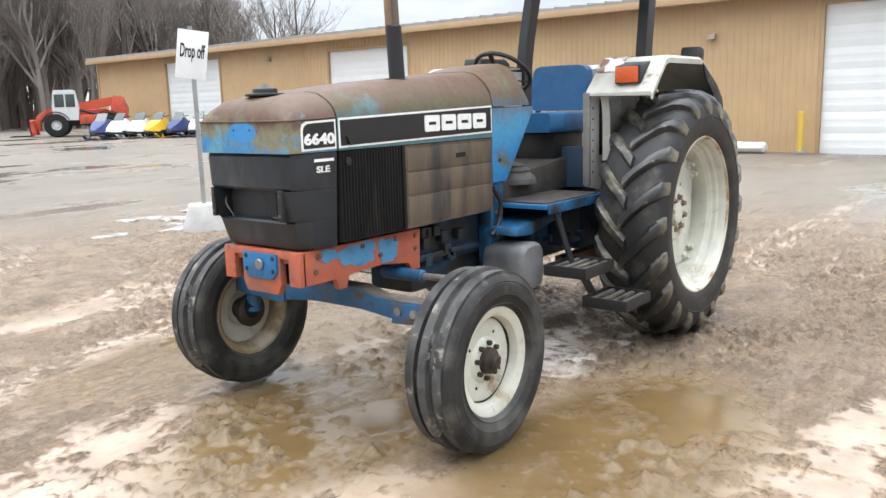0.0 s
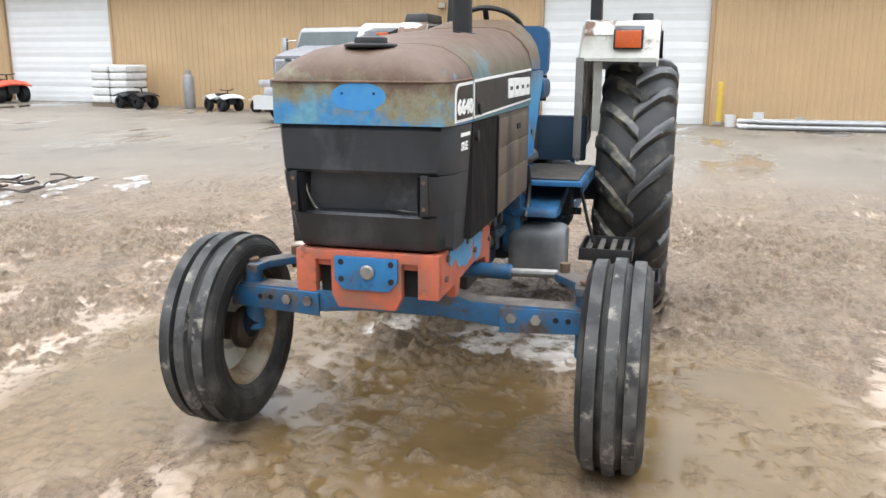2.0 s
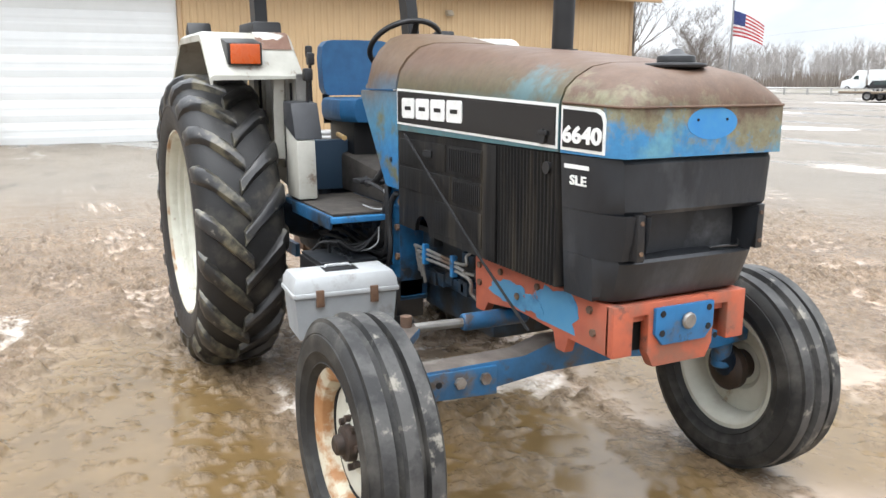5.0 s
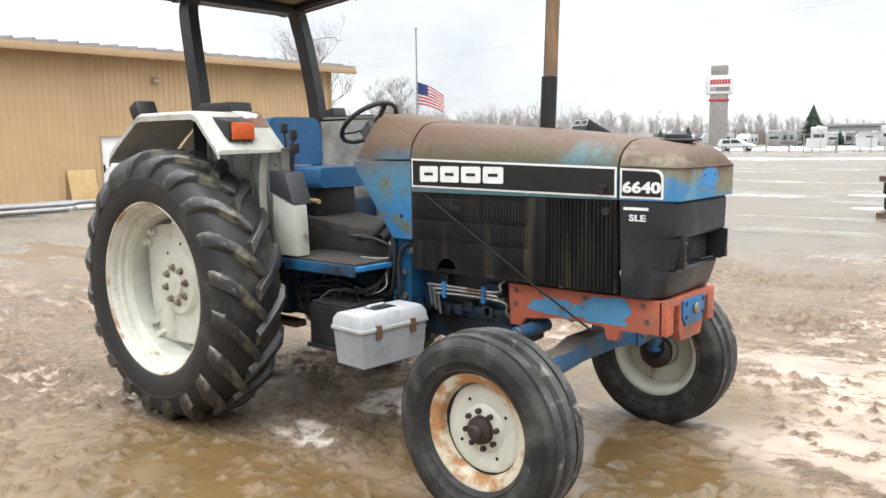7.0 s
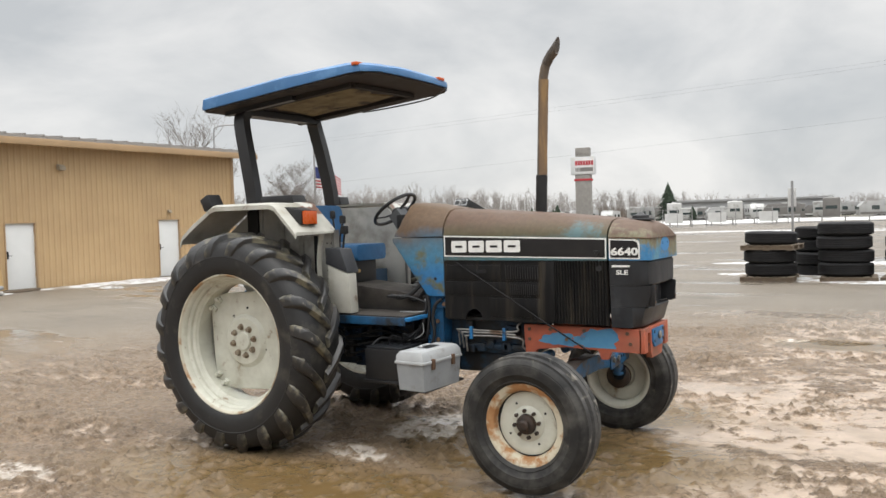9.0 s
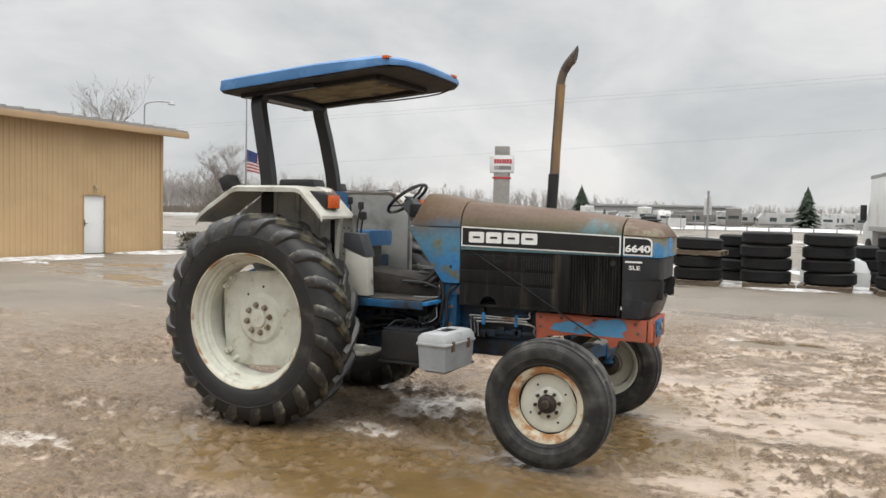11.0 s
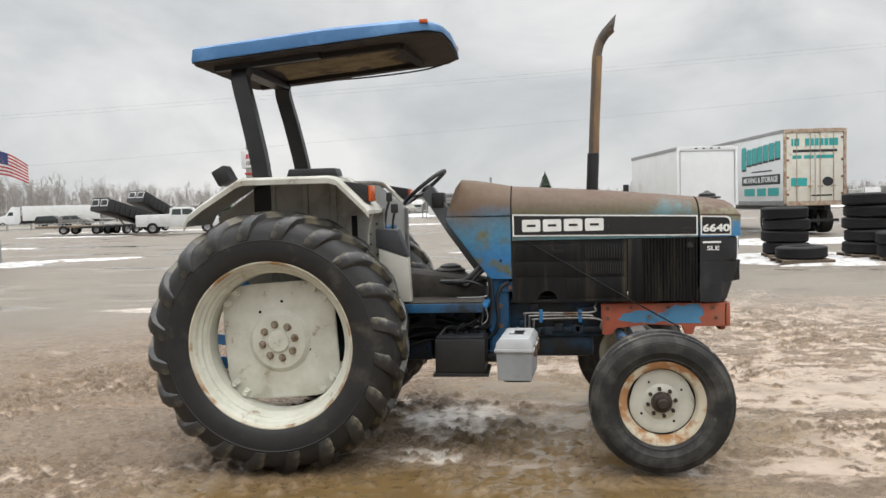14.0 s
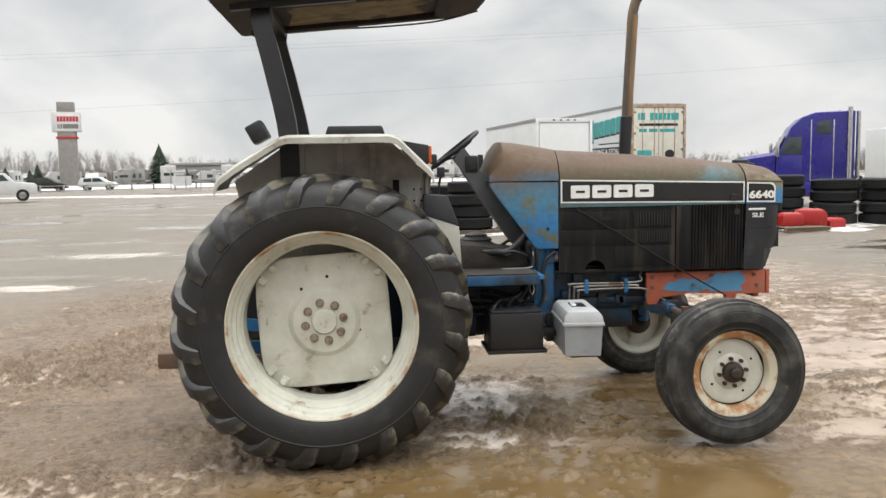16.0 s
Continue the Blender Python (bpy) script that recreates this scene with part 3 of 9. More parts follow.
def ground_material():
    m = bpy.data.materials.new("mud_and_wet_gravel")
    m.use_nodes = True
    nt = m.node_tree
    b = nt.nodes["Principled BSDF"]
    co = nt.nodes.new("ShaderNodeTexCoord")

    def tex(sc, detail=5.0, r=0.6, stretch=(1, 1, 1)):
        mp = nt.nodes.new("ShaderNodeMapping")
        mp.inputs["Scale"].default_value = stretch
        nt.links.new(co.outputs["Object"], mp.inputs["Vector"])
        n = nt.nodes.new("ShaderNodeTexNoise")
        n.inputs["Scale"].default_value, n.inputs["Detail"].default_value, n.inputs["Roughness"].default_value = sc, detail, r
        nt.links.new(mp.outputs[0], n.inputs["Vector"])
        return n.outputs["Fac"]

    def span(src, lo, hi, a=0.0, z=1.0):
        n = nt.nodes.new("ShaderNodeMapRange")
        for i, v in ((1, lo), (2, hi), (3, a), (4, z)):
            n.inputs[i].default_value = v
        nt.links.new(src, n.inputs[0])
        return n.outputs[0]

    def mix(fac, a, z, flt=False):
        n = nt.nodes.new("ShaderNodeMix")
        n.data_type = "FLOAT" if flt else "RGBA"
        i0, i1, o = (2, 3, 0) if flt else (6, 7, 2)
        nt.links.new(fac, n.inputs[0])
        for i, v in ((i0, a), (i1, z)):
            if isinstance(v, tuple):
                n.inputs[i].default_value = (*v, 1)
            elif isinstance(v, float):
                n.inputs[i].default_value = v
            else:
                nt.links.new(v, n.inputs[i])
        return n.outputs[o]

    def attr(name):
        n = nt.nodes.new("ShaderNodeAttribute")
        n.attribute_name = name
        return n.outputs["Fac"]

    wet, near, tops = attr("wet"), attr("mud"), attr("tops")
    def mul(a, z, op="MULTIPLY"):
        n = nt.nodes.new("ShaderNodeMath")
        n.operation = op
        nt.links.new(a, n.inputs[0])
        nt.links.new(z, n.inputs[1])
        return n.outputs[0]

    # thin shining films of water between the ridges of the churned mud, in streaks
    skin = mul(mul(span(tex(4.0, 5, 0.66, (0.7, 1.2, 1.0)), 0.51, 0.54), span(attr("filmy"), 0.15, 0.75)), mul(span(tops, 0.85, 0.35), span(near, 0.10, 0.45)))
    wet = mul(wet, skin, "MAXIMUM")
    mud = mix(span(tex(2.2, 8), 0.36, 0.64), (0.310, 0.216, 0.140), (0.235, 0.161, 0.102))
    mud = mix(span(tex(1.7, 10, 0.72, (0.7, 1.25, 1.0)), 0.45, 0.54), (0.168, 0.117, 0.076), mud)
    mud = mix(span(tex(46, 7, 0.75), 0.50, 0.74), mud, (0.33, 0.258, 0.184))
    # dark flecks paint the small shadows between crumbs of mud
    mud = mix(span(tex(30, 8, 0.80, (0.8, 1.3, 1.0)), 0.40, 0.50), (0.088, 0.062, 0.040), mud)
    mud = mix(span(tops, 0.25, 0.95), mud, mix(span(tex(18, 8, 0.75), 0.4, 0.6), (0.140, 0.099, 0.064), (0.290, 0.213, 0.145)))
    gravel = mix(span(tex(0.35, 8), 0.38, 0.62), (0.178, 0.150, 0.117), (0.128, 0.107, 0.083))
    gravel = mix(span(tex(30, 6, 0.78), 0.42, 0.72), gravel, (0.215, 0.187, 0.150))
    gravel = mix(span(tex(1.1, 7, 0.7, (0.5, 1.3, 1)), 0.55, 0.68), gravel, (0.085, 0.072, 0.058))
    field = mix(span(tex(0.05, 6), 0.50, 0.60), (0.13, 0.11, 0.07), (0.42, 0.42, 0.42))
    sep = nt.nodes.new("ShaderNodeSeparateXYZ")
    nt.links.new(co.outputs["Object"], sep.inputs[0])
    ln = nt.nodes.new("ShaderNodeVectorMath")
    ln.operation = "LENGTH"
    nt.links.new(co.outputs["Object"], ln.inputs[0])
    mud = mix(span(attr("silt"), 0.0, 0.95, 0.92, 0.0), mud, mix(span(tex(13, 7, 0.7), 0.38, 0.62), (0.175, 0.119, 0.062), (0.110, 0.075, 0.039)))
    dry = mix(near, gravel, mud)
    dry = mix(span(ln.outputs["Value"], 90, 125), dry, field)
    water = mix(span(tex(1.4, 4), 0.35, 0.65), (0.155, 0.101, 0.043), (0.108, 0.070, 0.030))
    # pale silt under thin films, with some reflected sky painted into the colour
    pale = mix(span(tex(2.4, 7, 0.65), 0.36, 0.64), (0.40, 0.312, 0.238), (0.275, 0.208, 0.150))
    water = mix(attr("silt"), water, pale)
    # grey-white slush, thickest in the hollows, its paleness also standing for reflected sky
    ice_sheen = mul(mul(attr("slush_sheen"), span(tex(7, 9, 0.72), 0.40, 0.52)), span(tops, 0.9, 0.4))
    face = mix(ice_sheen, mix(wet, dry, water), mix(span(tex(4, 5), 0.4, 0.6), (0.70, 0.635, 0.56), (0.50, 0.43, 0.36)))
    nt.links.new(face, b.inputs["Base Color"])
    # thin films of water on the gravel: smooth shining patches
    film = span(tex(0.22, 7, 0.62, (0.55, 1.5, 1)), 0.54, 0.60)
    rough = mix(near, mix(film, 0.50, 0.06, True), mix(span(attr("silt"), 0.0, 0.9), 0.13, mix(span(tex(3.1, 7, 0.65), 0.43, 0.56), 0.42, 0.17, True), True), True)
    nt.links.new(mix(ice_sheen, mix(wet, rough, mix(attr("silt"), 0.025, 0.045, True), True), 0.12, True), b.inputs["Roughness"])
    b.inputs["IOR"].default_value = 1.40
    bn = nt.nodes.new("ShaderNodeBump")
    bn.inputs["Distance"].default_value = 0.045
    nt.links.new(mul(tex(30, 6, 0.7), tex(22, 5, 0.65, (0.35, 1.7, 1.0)), "ADD"), bn.inputs["Height"])
    bs = mix(wet, mix(near, mix(film, 0.6, 0.02, True), mix(span(attr("silt"), 0.0, 0.9), 0.40, 0.80, True), True), mix(attr("silt"), 0.03, 0.07, True), True)
    nt.links.new(bs, bn.inputs["Strength"])
    nt.links.new(bn.outputs[0], b.inputs["Normal"])
    return m


ground = build_ground()

# ---- long tan steel building ----
M_tan = mat("tan_ribbed_steel", (0.50, 0.345, 0.185), (0.46, 0.315, 0.17), 0.8, 0.45, c3=(0.44, 0.30, 0.16), scale3=0.3)
M_tantrim = mat("tan_trim", (0.42, 0.28, 0.155), (0.37, 0.25, 0.14), 1.0, 0.45)
M_doorwhite = mat("white_steel_door", (0.74, 0.75, 0.74), (0.70, 0.71, 0.70), 1.5, 0.4)
M_roofgrey = mat("grey_steel_roof", (0.30, 0.28, 0.26), None, 2, 0.5)
M_concrete = mat("concrete", (0.34, 0.33, 0.31), (0.27, 0.26, 0.25), 5, 0.8, bump=0.3)
M_yellow = mat("yellow_paint", (0.62, 0.42, 0.06), (0.52, 0.36, 0.06), 6, 0.5)
M_lampgrey = mat("lamp_housing", (0.36, 0.30, 0.22), None, 6, 0.5)
M_snow = mat("dirty_snow", (0.60, 0.605, 0.61), (0.46, 0.455, 0.45), 3, 0.6, c3=(0.25, 0.215, 0.175), scale3=2.6, lo3=0.50, hi3=0.60, bump=0.5, bscale=14)

WX, WY0, WY1, EAVE = -19.6, -40.9, 18.2, 4.56
building = thing("warehouse", "long tan ribbed-steel warehouse with white doors and a low roof", "building", kind="structure")
GAPS = [(-34.3, -29.9, 4.09), (-22.4, -18.0, 3.95), (-2.75, 2.06, 4.06), (8.68, 9.70, 2.0), (14.40, 15.40, 2.02)]


def wall_piece(bm, y0, y1, z0, z1, depth=0.0):
    """A stretch of ribbed sheet facing +x, with a rib each 0.203 m."""
    pitch = 0.203
    ys = []
    k = math.floor(y0 / pitch) - 1
    while k * pitch < y1 + pitch:
        c = k * pitch
        ys += [(c - 0.045, 0.0), (c - 0.022, 0.022), (c + 0.022, 0.022), (c + 0.045, 0.0)]
        k += 1
    ys = [(y0, 0.0)] + [(y, d) for y, d in ys if y0 + 0.01 < y < y1 - 0.01] + [(y1, 0.0)]
    rows = [[(WX + d, y, z0) for y, d in ys], [(WX + d, y, z1) for y, d in ys]]
    loft(bm, rows, cap=False, closed=False)
    box(bm, WX - 0.2, WX - 0.002, y0, y1, z0, z1)


cuts = sorted({WY0, WY1, *[v for a, b, _ in GAPS for v in (a, b)]})
for a, b in zip(cuts, cuts[1:]):
    hole = [o for o in GAPS if abs(o[0] - a) < 1e-6]
    if hole:
        bm = B()
        wall_piece(bm, a, b, hole[0][2], EAVE)
        part("wall_panel", bm, M_tan, building)
    else:
        # sheets meet in the flats between ribs
        step = 0.203 * 4
        edges = [a] + [j * step + 0.1015 for j in range(math.ceil(a / step), math.ceil(b / step)) if a + 0.3 < j * step + 0.1015 < b - 0.3] + [b]
        for e0, e1 in zip(edges, edges[1:]):
            bm = B()
            wall_piece(bm, e0, e1, -0.3, EAVE)
            part("wall_panel", bm, M_tan, building)
bm = B()
box(bm, WX - 24, WX - 0.21, WY1 - 0.2, WY1, -0.3, EAVE)
box(bm, WX - 24, WX - 0.21, WY0, WY0 + 0.2, -0.3, EAVE)
box(bm, WX - 24, WX - 23.8, WY0 + 0.2, WY1 - 0.2, -0.3, EAVE)
part("end_wall", bm, M_tan, building)
bm = B()
prism(bm, [(WX + 0.62, EAVE + 0.10), (WX - 12, EAVE + 1.1), (WX - 24.4, EAVE + 0.1), (WX - 24.4, EAVE + 0.02), (WX - 12, EAVE + 1.0), (WX + 0.62, EAVE + 0.02)], WY0 - 0.05, WY1 + 0.75, "y")
k = WY0
while k < WY1 + 0.5:
    prism(bm, [(WX + 0.635, EAVE + 0.10), (WX + 0.635, EAVE + 0.15), (WX - 11.9, EAVE + 1.14), (WX - 11.9, EAVE + 1.09)], k - 0.03, k + 0.03, "y")
    k += 0.61
part("roof", bm, M_roofgrey, building)
bm = B()
box(bm, WX + 0.5, WX + 0.66, WY0 - 0.05, WY1 + 0.78, EAVE - 0.2, EAVE + 0.015, 0.02)
box(bm, WX + 0.03, WX + 0.5, WY0 - 0.05, WY1 + 0.75, EAVE - 0.06, EAVE - 0.01)
part("gutter", bm, M_tantrim, building, "tan eaves gutter")
for yy in (WY0 + 0.05, WY1 - 0.08):
    bm = B()
    box(bm, WX + 0.03, WX + 0.05, yy - 0.06, yy + 0.08, -0.2, EAVE - 0.06)
    part("corner_trim", bm, M_tantrim, building)

for i, (a, b, top) in enumerate(GAPS[:3]):
    base = land(WX, (a + b) / 2)
    door = thing("overhead_door", "closed white sectional overhead door in the tan wall", "door", group="overhead doors of the warehouse", kind="structure")
    n = 7
    for j in range(n):
        z0, z1 = base + (top - base) * j / n, base + (top - base) * (j + 1) / n
        bm = B()
        box(bm, WX - 0.12, WX - 0.07, a + 0.005, b - 0.005, z0 + 0.0008, z1 - 0.0008, 0.003)
        for q in range(2):
            zc = z0 + (z1 - z0) * (0.33 + 0.34 * q)
            box(bm, WX - 0.0705, WX - 0.0685, a + 0.01, b - 0.01, zc - 0.05, zc + 0.05, 0.0008)
        part("door_section", bm, M_doorwhite, door)
    for y0, y1, z0, z1 in ((a - 0.10, a, -0.1, top + 0.12), (b, b + 0.10, -0.1, top + 0.12), (a, b, top, top + 0.12)):
        bm = B()
        box(bm, WX - 0.02, WX + 0.05, y0, y1, z0, z1, 0.005)
        part("door_trim", bm, M_tantrim, door)
for a, b, top in GAPS[3:]:
    door = thing("steel_door", "closed white steel personnel door with a lever handle", "door", group="personnel doors of the warehouse", kind="structure")
    bm = B()
    box(bm, WX - 0.10, WX - 0.05, a + 0.03, b - 0.03, -0.08, top - 0.03, 0.004)
    part("leaf", bm, M_doorwhite, door)
    bm = B()
    for y0, y1, z0, z1 in ((a, a + 0.03, -0.05, top), (b - 0.03, b, -0.05, top), (a + 0.03, b - 0.03, top - 0.03, top)):
        box(bm, WX - 0.12, WX + 0.034, y0, y1, z0, z1)
    part("door_frame", bm, M_tantrim, door)
    bm = B()
    cyl(bm, (WX - 0.05, a + 0.11, 0.98), (WX + 0.01, a + 0.11, 0.98), 0.02, 10)
    box(bm, WX + 0.0, WX + 0.015, a + 0.09, a + 0.22, 0.97, 0.99)
    box(bm, WX - 0.05, WX - 0.04, a + 0.08, a + 0.14, 0.88, 1.12)
    part("handle", bm, M_black, door)
    for z in (0.3, 1.0, 1.7):
        bm = B()
        box(bm, WX - 0.05, WX - 0.03, b - 0.045, b - 0.02, z, z + 0.1)
        part("hinge", bm, M_tantrim, door)

for y, z in ((10.6, 3.75), (-5.9, 3.4), (-26.2, 3.9), (14.9, 2.3)):
    lamp = thing("wall_lamp", "small tan wall lamp on the ribbed steel wall", "lamp", pose(WX + 0.042, y, z), group="wall lamps")
    s = 0.6 if z < 3 else 1.0
    bm = B()
    box(bm, 0, 0.03, -0.12 * s, 0.12 * s, -0.06 * s, 0.1 * s, 0.008)
    part("bracket", bm, M_lampgrey, lamp)
    bm = B()
    prism(bm, [(0.03, 0.08 * s), (0.12 * s, 0.06 * s), (0.2 * s, -0.08 * s), (0.03, -0.1 * s)], -0.11 * s, 0.11 * s, "y", 0.01)
    part("hood", bm, M_lampgrey, lamp)
for y in (-3.15, 2.45):
    post = thing("bollard", "yellow steel bollard beside the overhead door", "bollard", pose(WX + 0.45, y, 0.0), group="bollards")
    bm = B()
    cyl(bm, (0, 0, -0.05), (0, 0, 1.15), 0.085, 18, bev=0.03)
    part("pipe", bm, M_yellow, post)
    bm = B()
    cyl(bm, (0, 0, -0.05), (0, 0, 0.03), 0.16, 18, bev=0.01)
    part("footing", bm, M_concrete, post)

# ---- the tractor: forward is +x, its left is +y, the rear axle stands over the origin ----
tractor = thing("tractor", "old blue farm tractor with rusted hood and canopy in mud", "tractor")


def hood_ring(x, w, zb, band, top, n=7):
    """One cross-section of the hood, closed along its underside."""
    half = [(w, zb), (w, band), (w - 0.018, band + 0.35 * (top - band)), (w - 0.055, band + 0.62 * (top - band)), (w - 0.115, band + 0.88 * (top - band)), (w * 0.45, band + 0.98 * (top - band))]
    return [(x, -y, z) for y, z in half] + [(x, 0, top)] + [(x, y, z) for y, z in half[::-1]]


bm = B()
loft(bm, [hood_ring(x, 0.34, 1.418, b, t) for x, b, t in ((1.492, 1.605, 1.800), (1.7, 1.598, 1.787), (1.95, 1.592, 1.768), (2.2, 1.585, 1.750), (2.5, 1.577, 1.721), (2.745, 1.570, 1.694))])
hood = part("hood", bm, M_hood, tractor, "rust-brown hood with a last blue corner")
bm = B()
loft(bm, [hood_ring(x, w, 1.418, b, t) for x, w, b, t in ((2.756, 0.34, 1.570, 1.693), (2.86, 0.3342, 1.567, 1.682), (2.95, 0.3292, 1.564, 1.664), (2.990, 0.322, 1.563, 1.642), (3.012, 0.313, 1.562, 1.616), (3.025, 0.304, 1.5615, 1.588), (3.030, 0.297, 1.561, 1.566))])
nose = part("nose_hood", bm, M_nose, tractor, "faded blue nose, rusted on top")
bm = B()
tube(bm, [(2.765, -0.342, 1.571), (2.95, -0.331, 1.565), (3.000, -0.321, 1.563), (3.026, -0.303, 1.562), (3.033, -0.27, 1.562), (3.033, 0.27, 1.562), (3.026, 0.303, 1.562), (3.000, 0.321, 1.563), (2.95, 0.331, 1.565), (2.765, 0.342, 1.571)], 0.0045, 6)
part("lip", bm, M_ruststeel, nose, "rusty pressed edge of the hood")
bm = B()
rings = [hood_ring(x, w, 1.595, b, t) for x, w, b, t in ((1.484, 0.342, 1.62, 1.803), (1.36, 0.342, 1.63, 1.826), (1.22, 0.338, 1.64, 1.850), (1.13, 0.33, 1.64, 1.858), (1.085, 0.32, 1.62, 1.80), (1.035, 0.31, 1.61, 1.66))]
loft(bm, rings)
part("upper_cowl", bm, M_cowl, tractor, "rust and blue dashboard cowl")
for s in (-1, 1):
    bm = B()
    prism(bm, [(1.03, 1.588), (1.484, 1.588), (1.484, 1.150), (1.335, 1.150), (1.20, 1.33), (1.03, 1.56)], s * 0.29, s * 0.336, "y", 0.008)
    p = part("lower_cowl", bm, M_cowl if s > 0 else M_cowlright, tractor, "bright blue cowl side" if s > 0 else "stained teal-blue cowl side")
    bm = B()
    hexbolt(bm, (1.41, s * 0.336, 1.28), (0, s, 0), 0.012, 0.006)
    part("screw", bm, M_black, p)
bm = B()
box(bm, 1.36, 1.46, -0.289, 0.289, 1.0, 1.59, 0.02)
prism(bm, [(1.10, 1.59), (1.36, 1.59), (1.36, 1.2), (1.30, 1.2)], -0.20, 0.20, "y", 0.02)
part("firewall", bm, M_black, tractor)


def flank_band(s, x0, x1, z0a, z1a, z0b, z1b, y, parent, round_front=False):
    """White-edged black stripe on the hood's side."""
    def quad(e, cut):
        pts = [(x0 + e, z0a + e), (x1 - e, z0b + e), (x1 - e, z1b - e), (x0 + e, z1a - e)]
        if cut:
            pts[2:3] = [(x1 - e, z1b - e - 0.03), (x1 - e - 0.008, z1b - e - 0.010), (x1 - e - 0.03, z1b - e)]
        return pts
    def lean(bm):
        for v in bm.verts:
            v.co.y -= s * max(0.0, v.co.x - 2.756) * 0.0567
    bm = B()
    prism(bm, quad(0, round_front), s * (y - 0.002), s * (y + 0.0025), "y")
    lean(bm)
    part("stripe_border", bm, M_ink, parent, "white stripe border")
    bm = B()
    prism(bm, quad(0.010, round_front), s * (y - 0.001), s * (y + 0.0045), "y")
    lean(bm)
    part("stripe", bm, M_decal, parent, "black stripe")


def block_mark(s, xc, zc, y, parent):
    """The maker's mark as four plain white blocks, two with a slit."""
    for i in range(4):
        x = xc + (i - 1.5) * 0.143 * (1 if s < 0 else -1)
        bm = B()
        w, h = 0.063, 0.042
        outer = [(x - w, zc - h + 0.008), (x - w + 0.008, zc - h), (x + w - 0.008, zc - h), (x + w, zc - h + 0.008), (x + w, zc + h - 0.008), (x + w - 0.008, zc + h), (x - w + 0.008, zc + h), (x - w, zc + h - 0.008)]
        prism(bm, outer, s * (y + 0.001), s * (y + 0.0065), "y")
        part("mark_block", bm, M_ink, parent)
        bm = B()
        prism(bm, [(x - 0.03, zc - 0.008), (x + 0.03, zc - 0.008), (x + 0.03, zc + 0.008), (x - 0.03, zc + 0.008)], s * (y + 0.004), s * (y + 0.0075), "y")
        part("mark_slit", bm, M_decal, parent)


for s in (-1, 1):
    flank_band(s, 1.497, 2.742, 1.446, 1.600, 1.428, 1.566, 0.340, hood)
    flank_band(s, 2.760, 2.962, 1.428, 1.562, 1.425, 1.556, 0.3400, nose, True)
    block_mark(s, 1.84, 1.518, 0.342, hood)
    bm = B()
    prism(bm, [(2.15, 1.460), (2.73, 1.452), (2.73, 1.548), (2.15, 1.566)], s * 0.3405, s * 0.3465, "y")
    part("stripe_insert", bm, M_decal, hood)
    bm = B()
    cyl(bm, (2.665, s * 0.343, 1.462), (2.665, s * 0.354, 1.462), 0.024, 14)
    box(bm, 2.65, 2.70, s * 0.352 - 0.004, s * 0.352 + 0.004, 1.468, 1.482, 0.002)
    part("latch", bm, M_black, hood, "black hood latch")
    lettering("model_number", "6640", 0.066, M_ink, nose, on_side(2.862, s * 0.3395, 1.474, s) @ pose(0, 0, 0, 0, -s * 3.25, 0), bold=0.0026, squeeze=1.36)
# oval bare patch and its two screw holes on the nose
bm = B()
oval = [(0.01 + 0.098 * math.cos(a * math.pi / 16), 1.513 + 0.048 * math.sin(a * math.pi / 16)) for a in range(32)]
prism(bm, oval, 3.026, 3.0308, "x")
ov = part("badge_patch", bm, M_emblem, nose, "bright blue oval where a badge was")
for y in (-0.048, 0.066):
    bm = B()
    cyl(bm, (3.029, y, 1.523), (3.0325, y, 1.523), 0.0045, 8)
    part("hole", bm, M_void, ov)

# black plastic grille shell under the nose
def shell_ring(z, xr=2.757, dx=0.0):
    f = (1.42 - z) / 0.45
    xf = 3.028 - (0.010 if z > 1.2 else 0.010 + (1.2 - z) * 0.30) + dx
    wf, wr = 0.303 - 0.034 * f, 0.338 - 0.028 * f
    half = [(xr, wr), (2.90, wr - 0.004), (xf - 0.05, wf + 0.010), (xf - 0.015, wf - 0.012), (xf, wf - 0.05)]
    return [(x, -y, z) for x, y in half] + [(x, y, z) for x, y in half[::-1]]


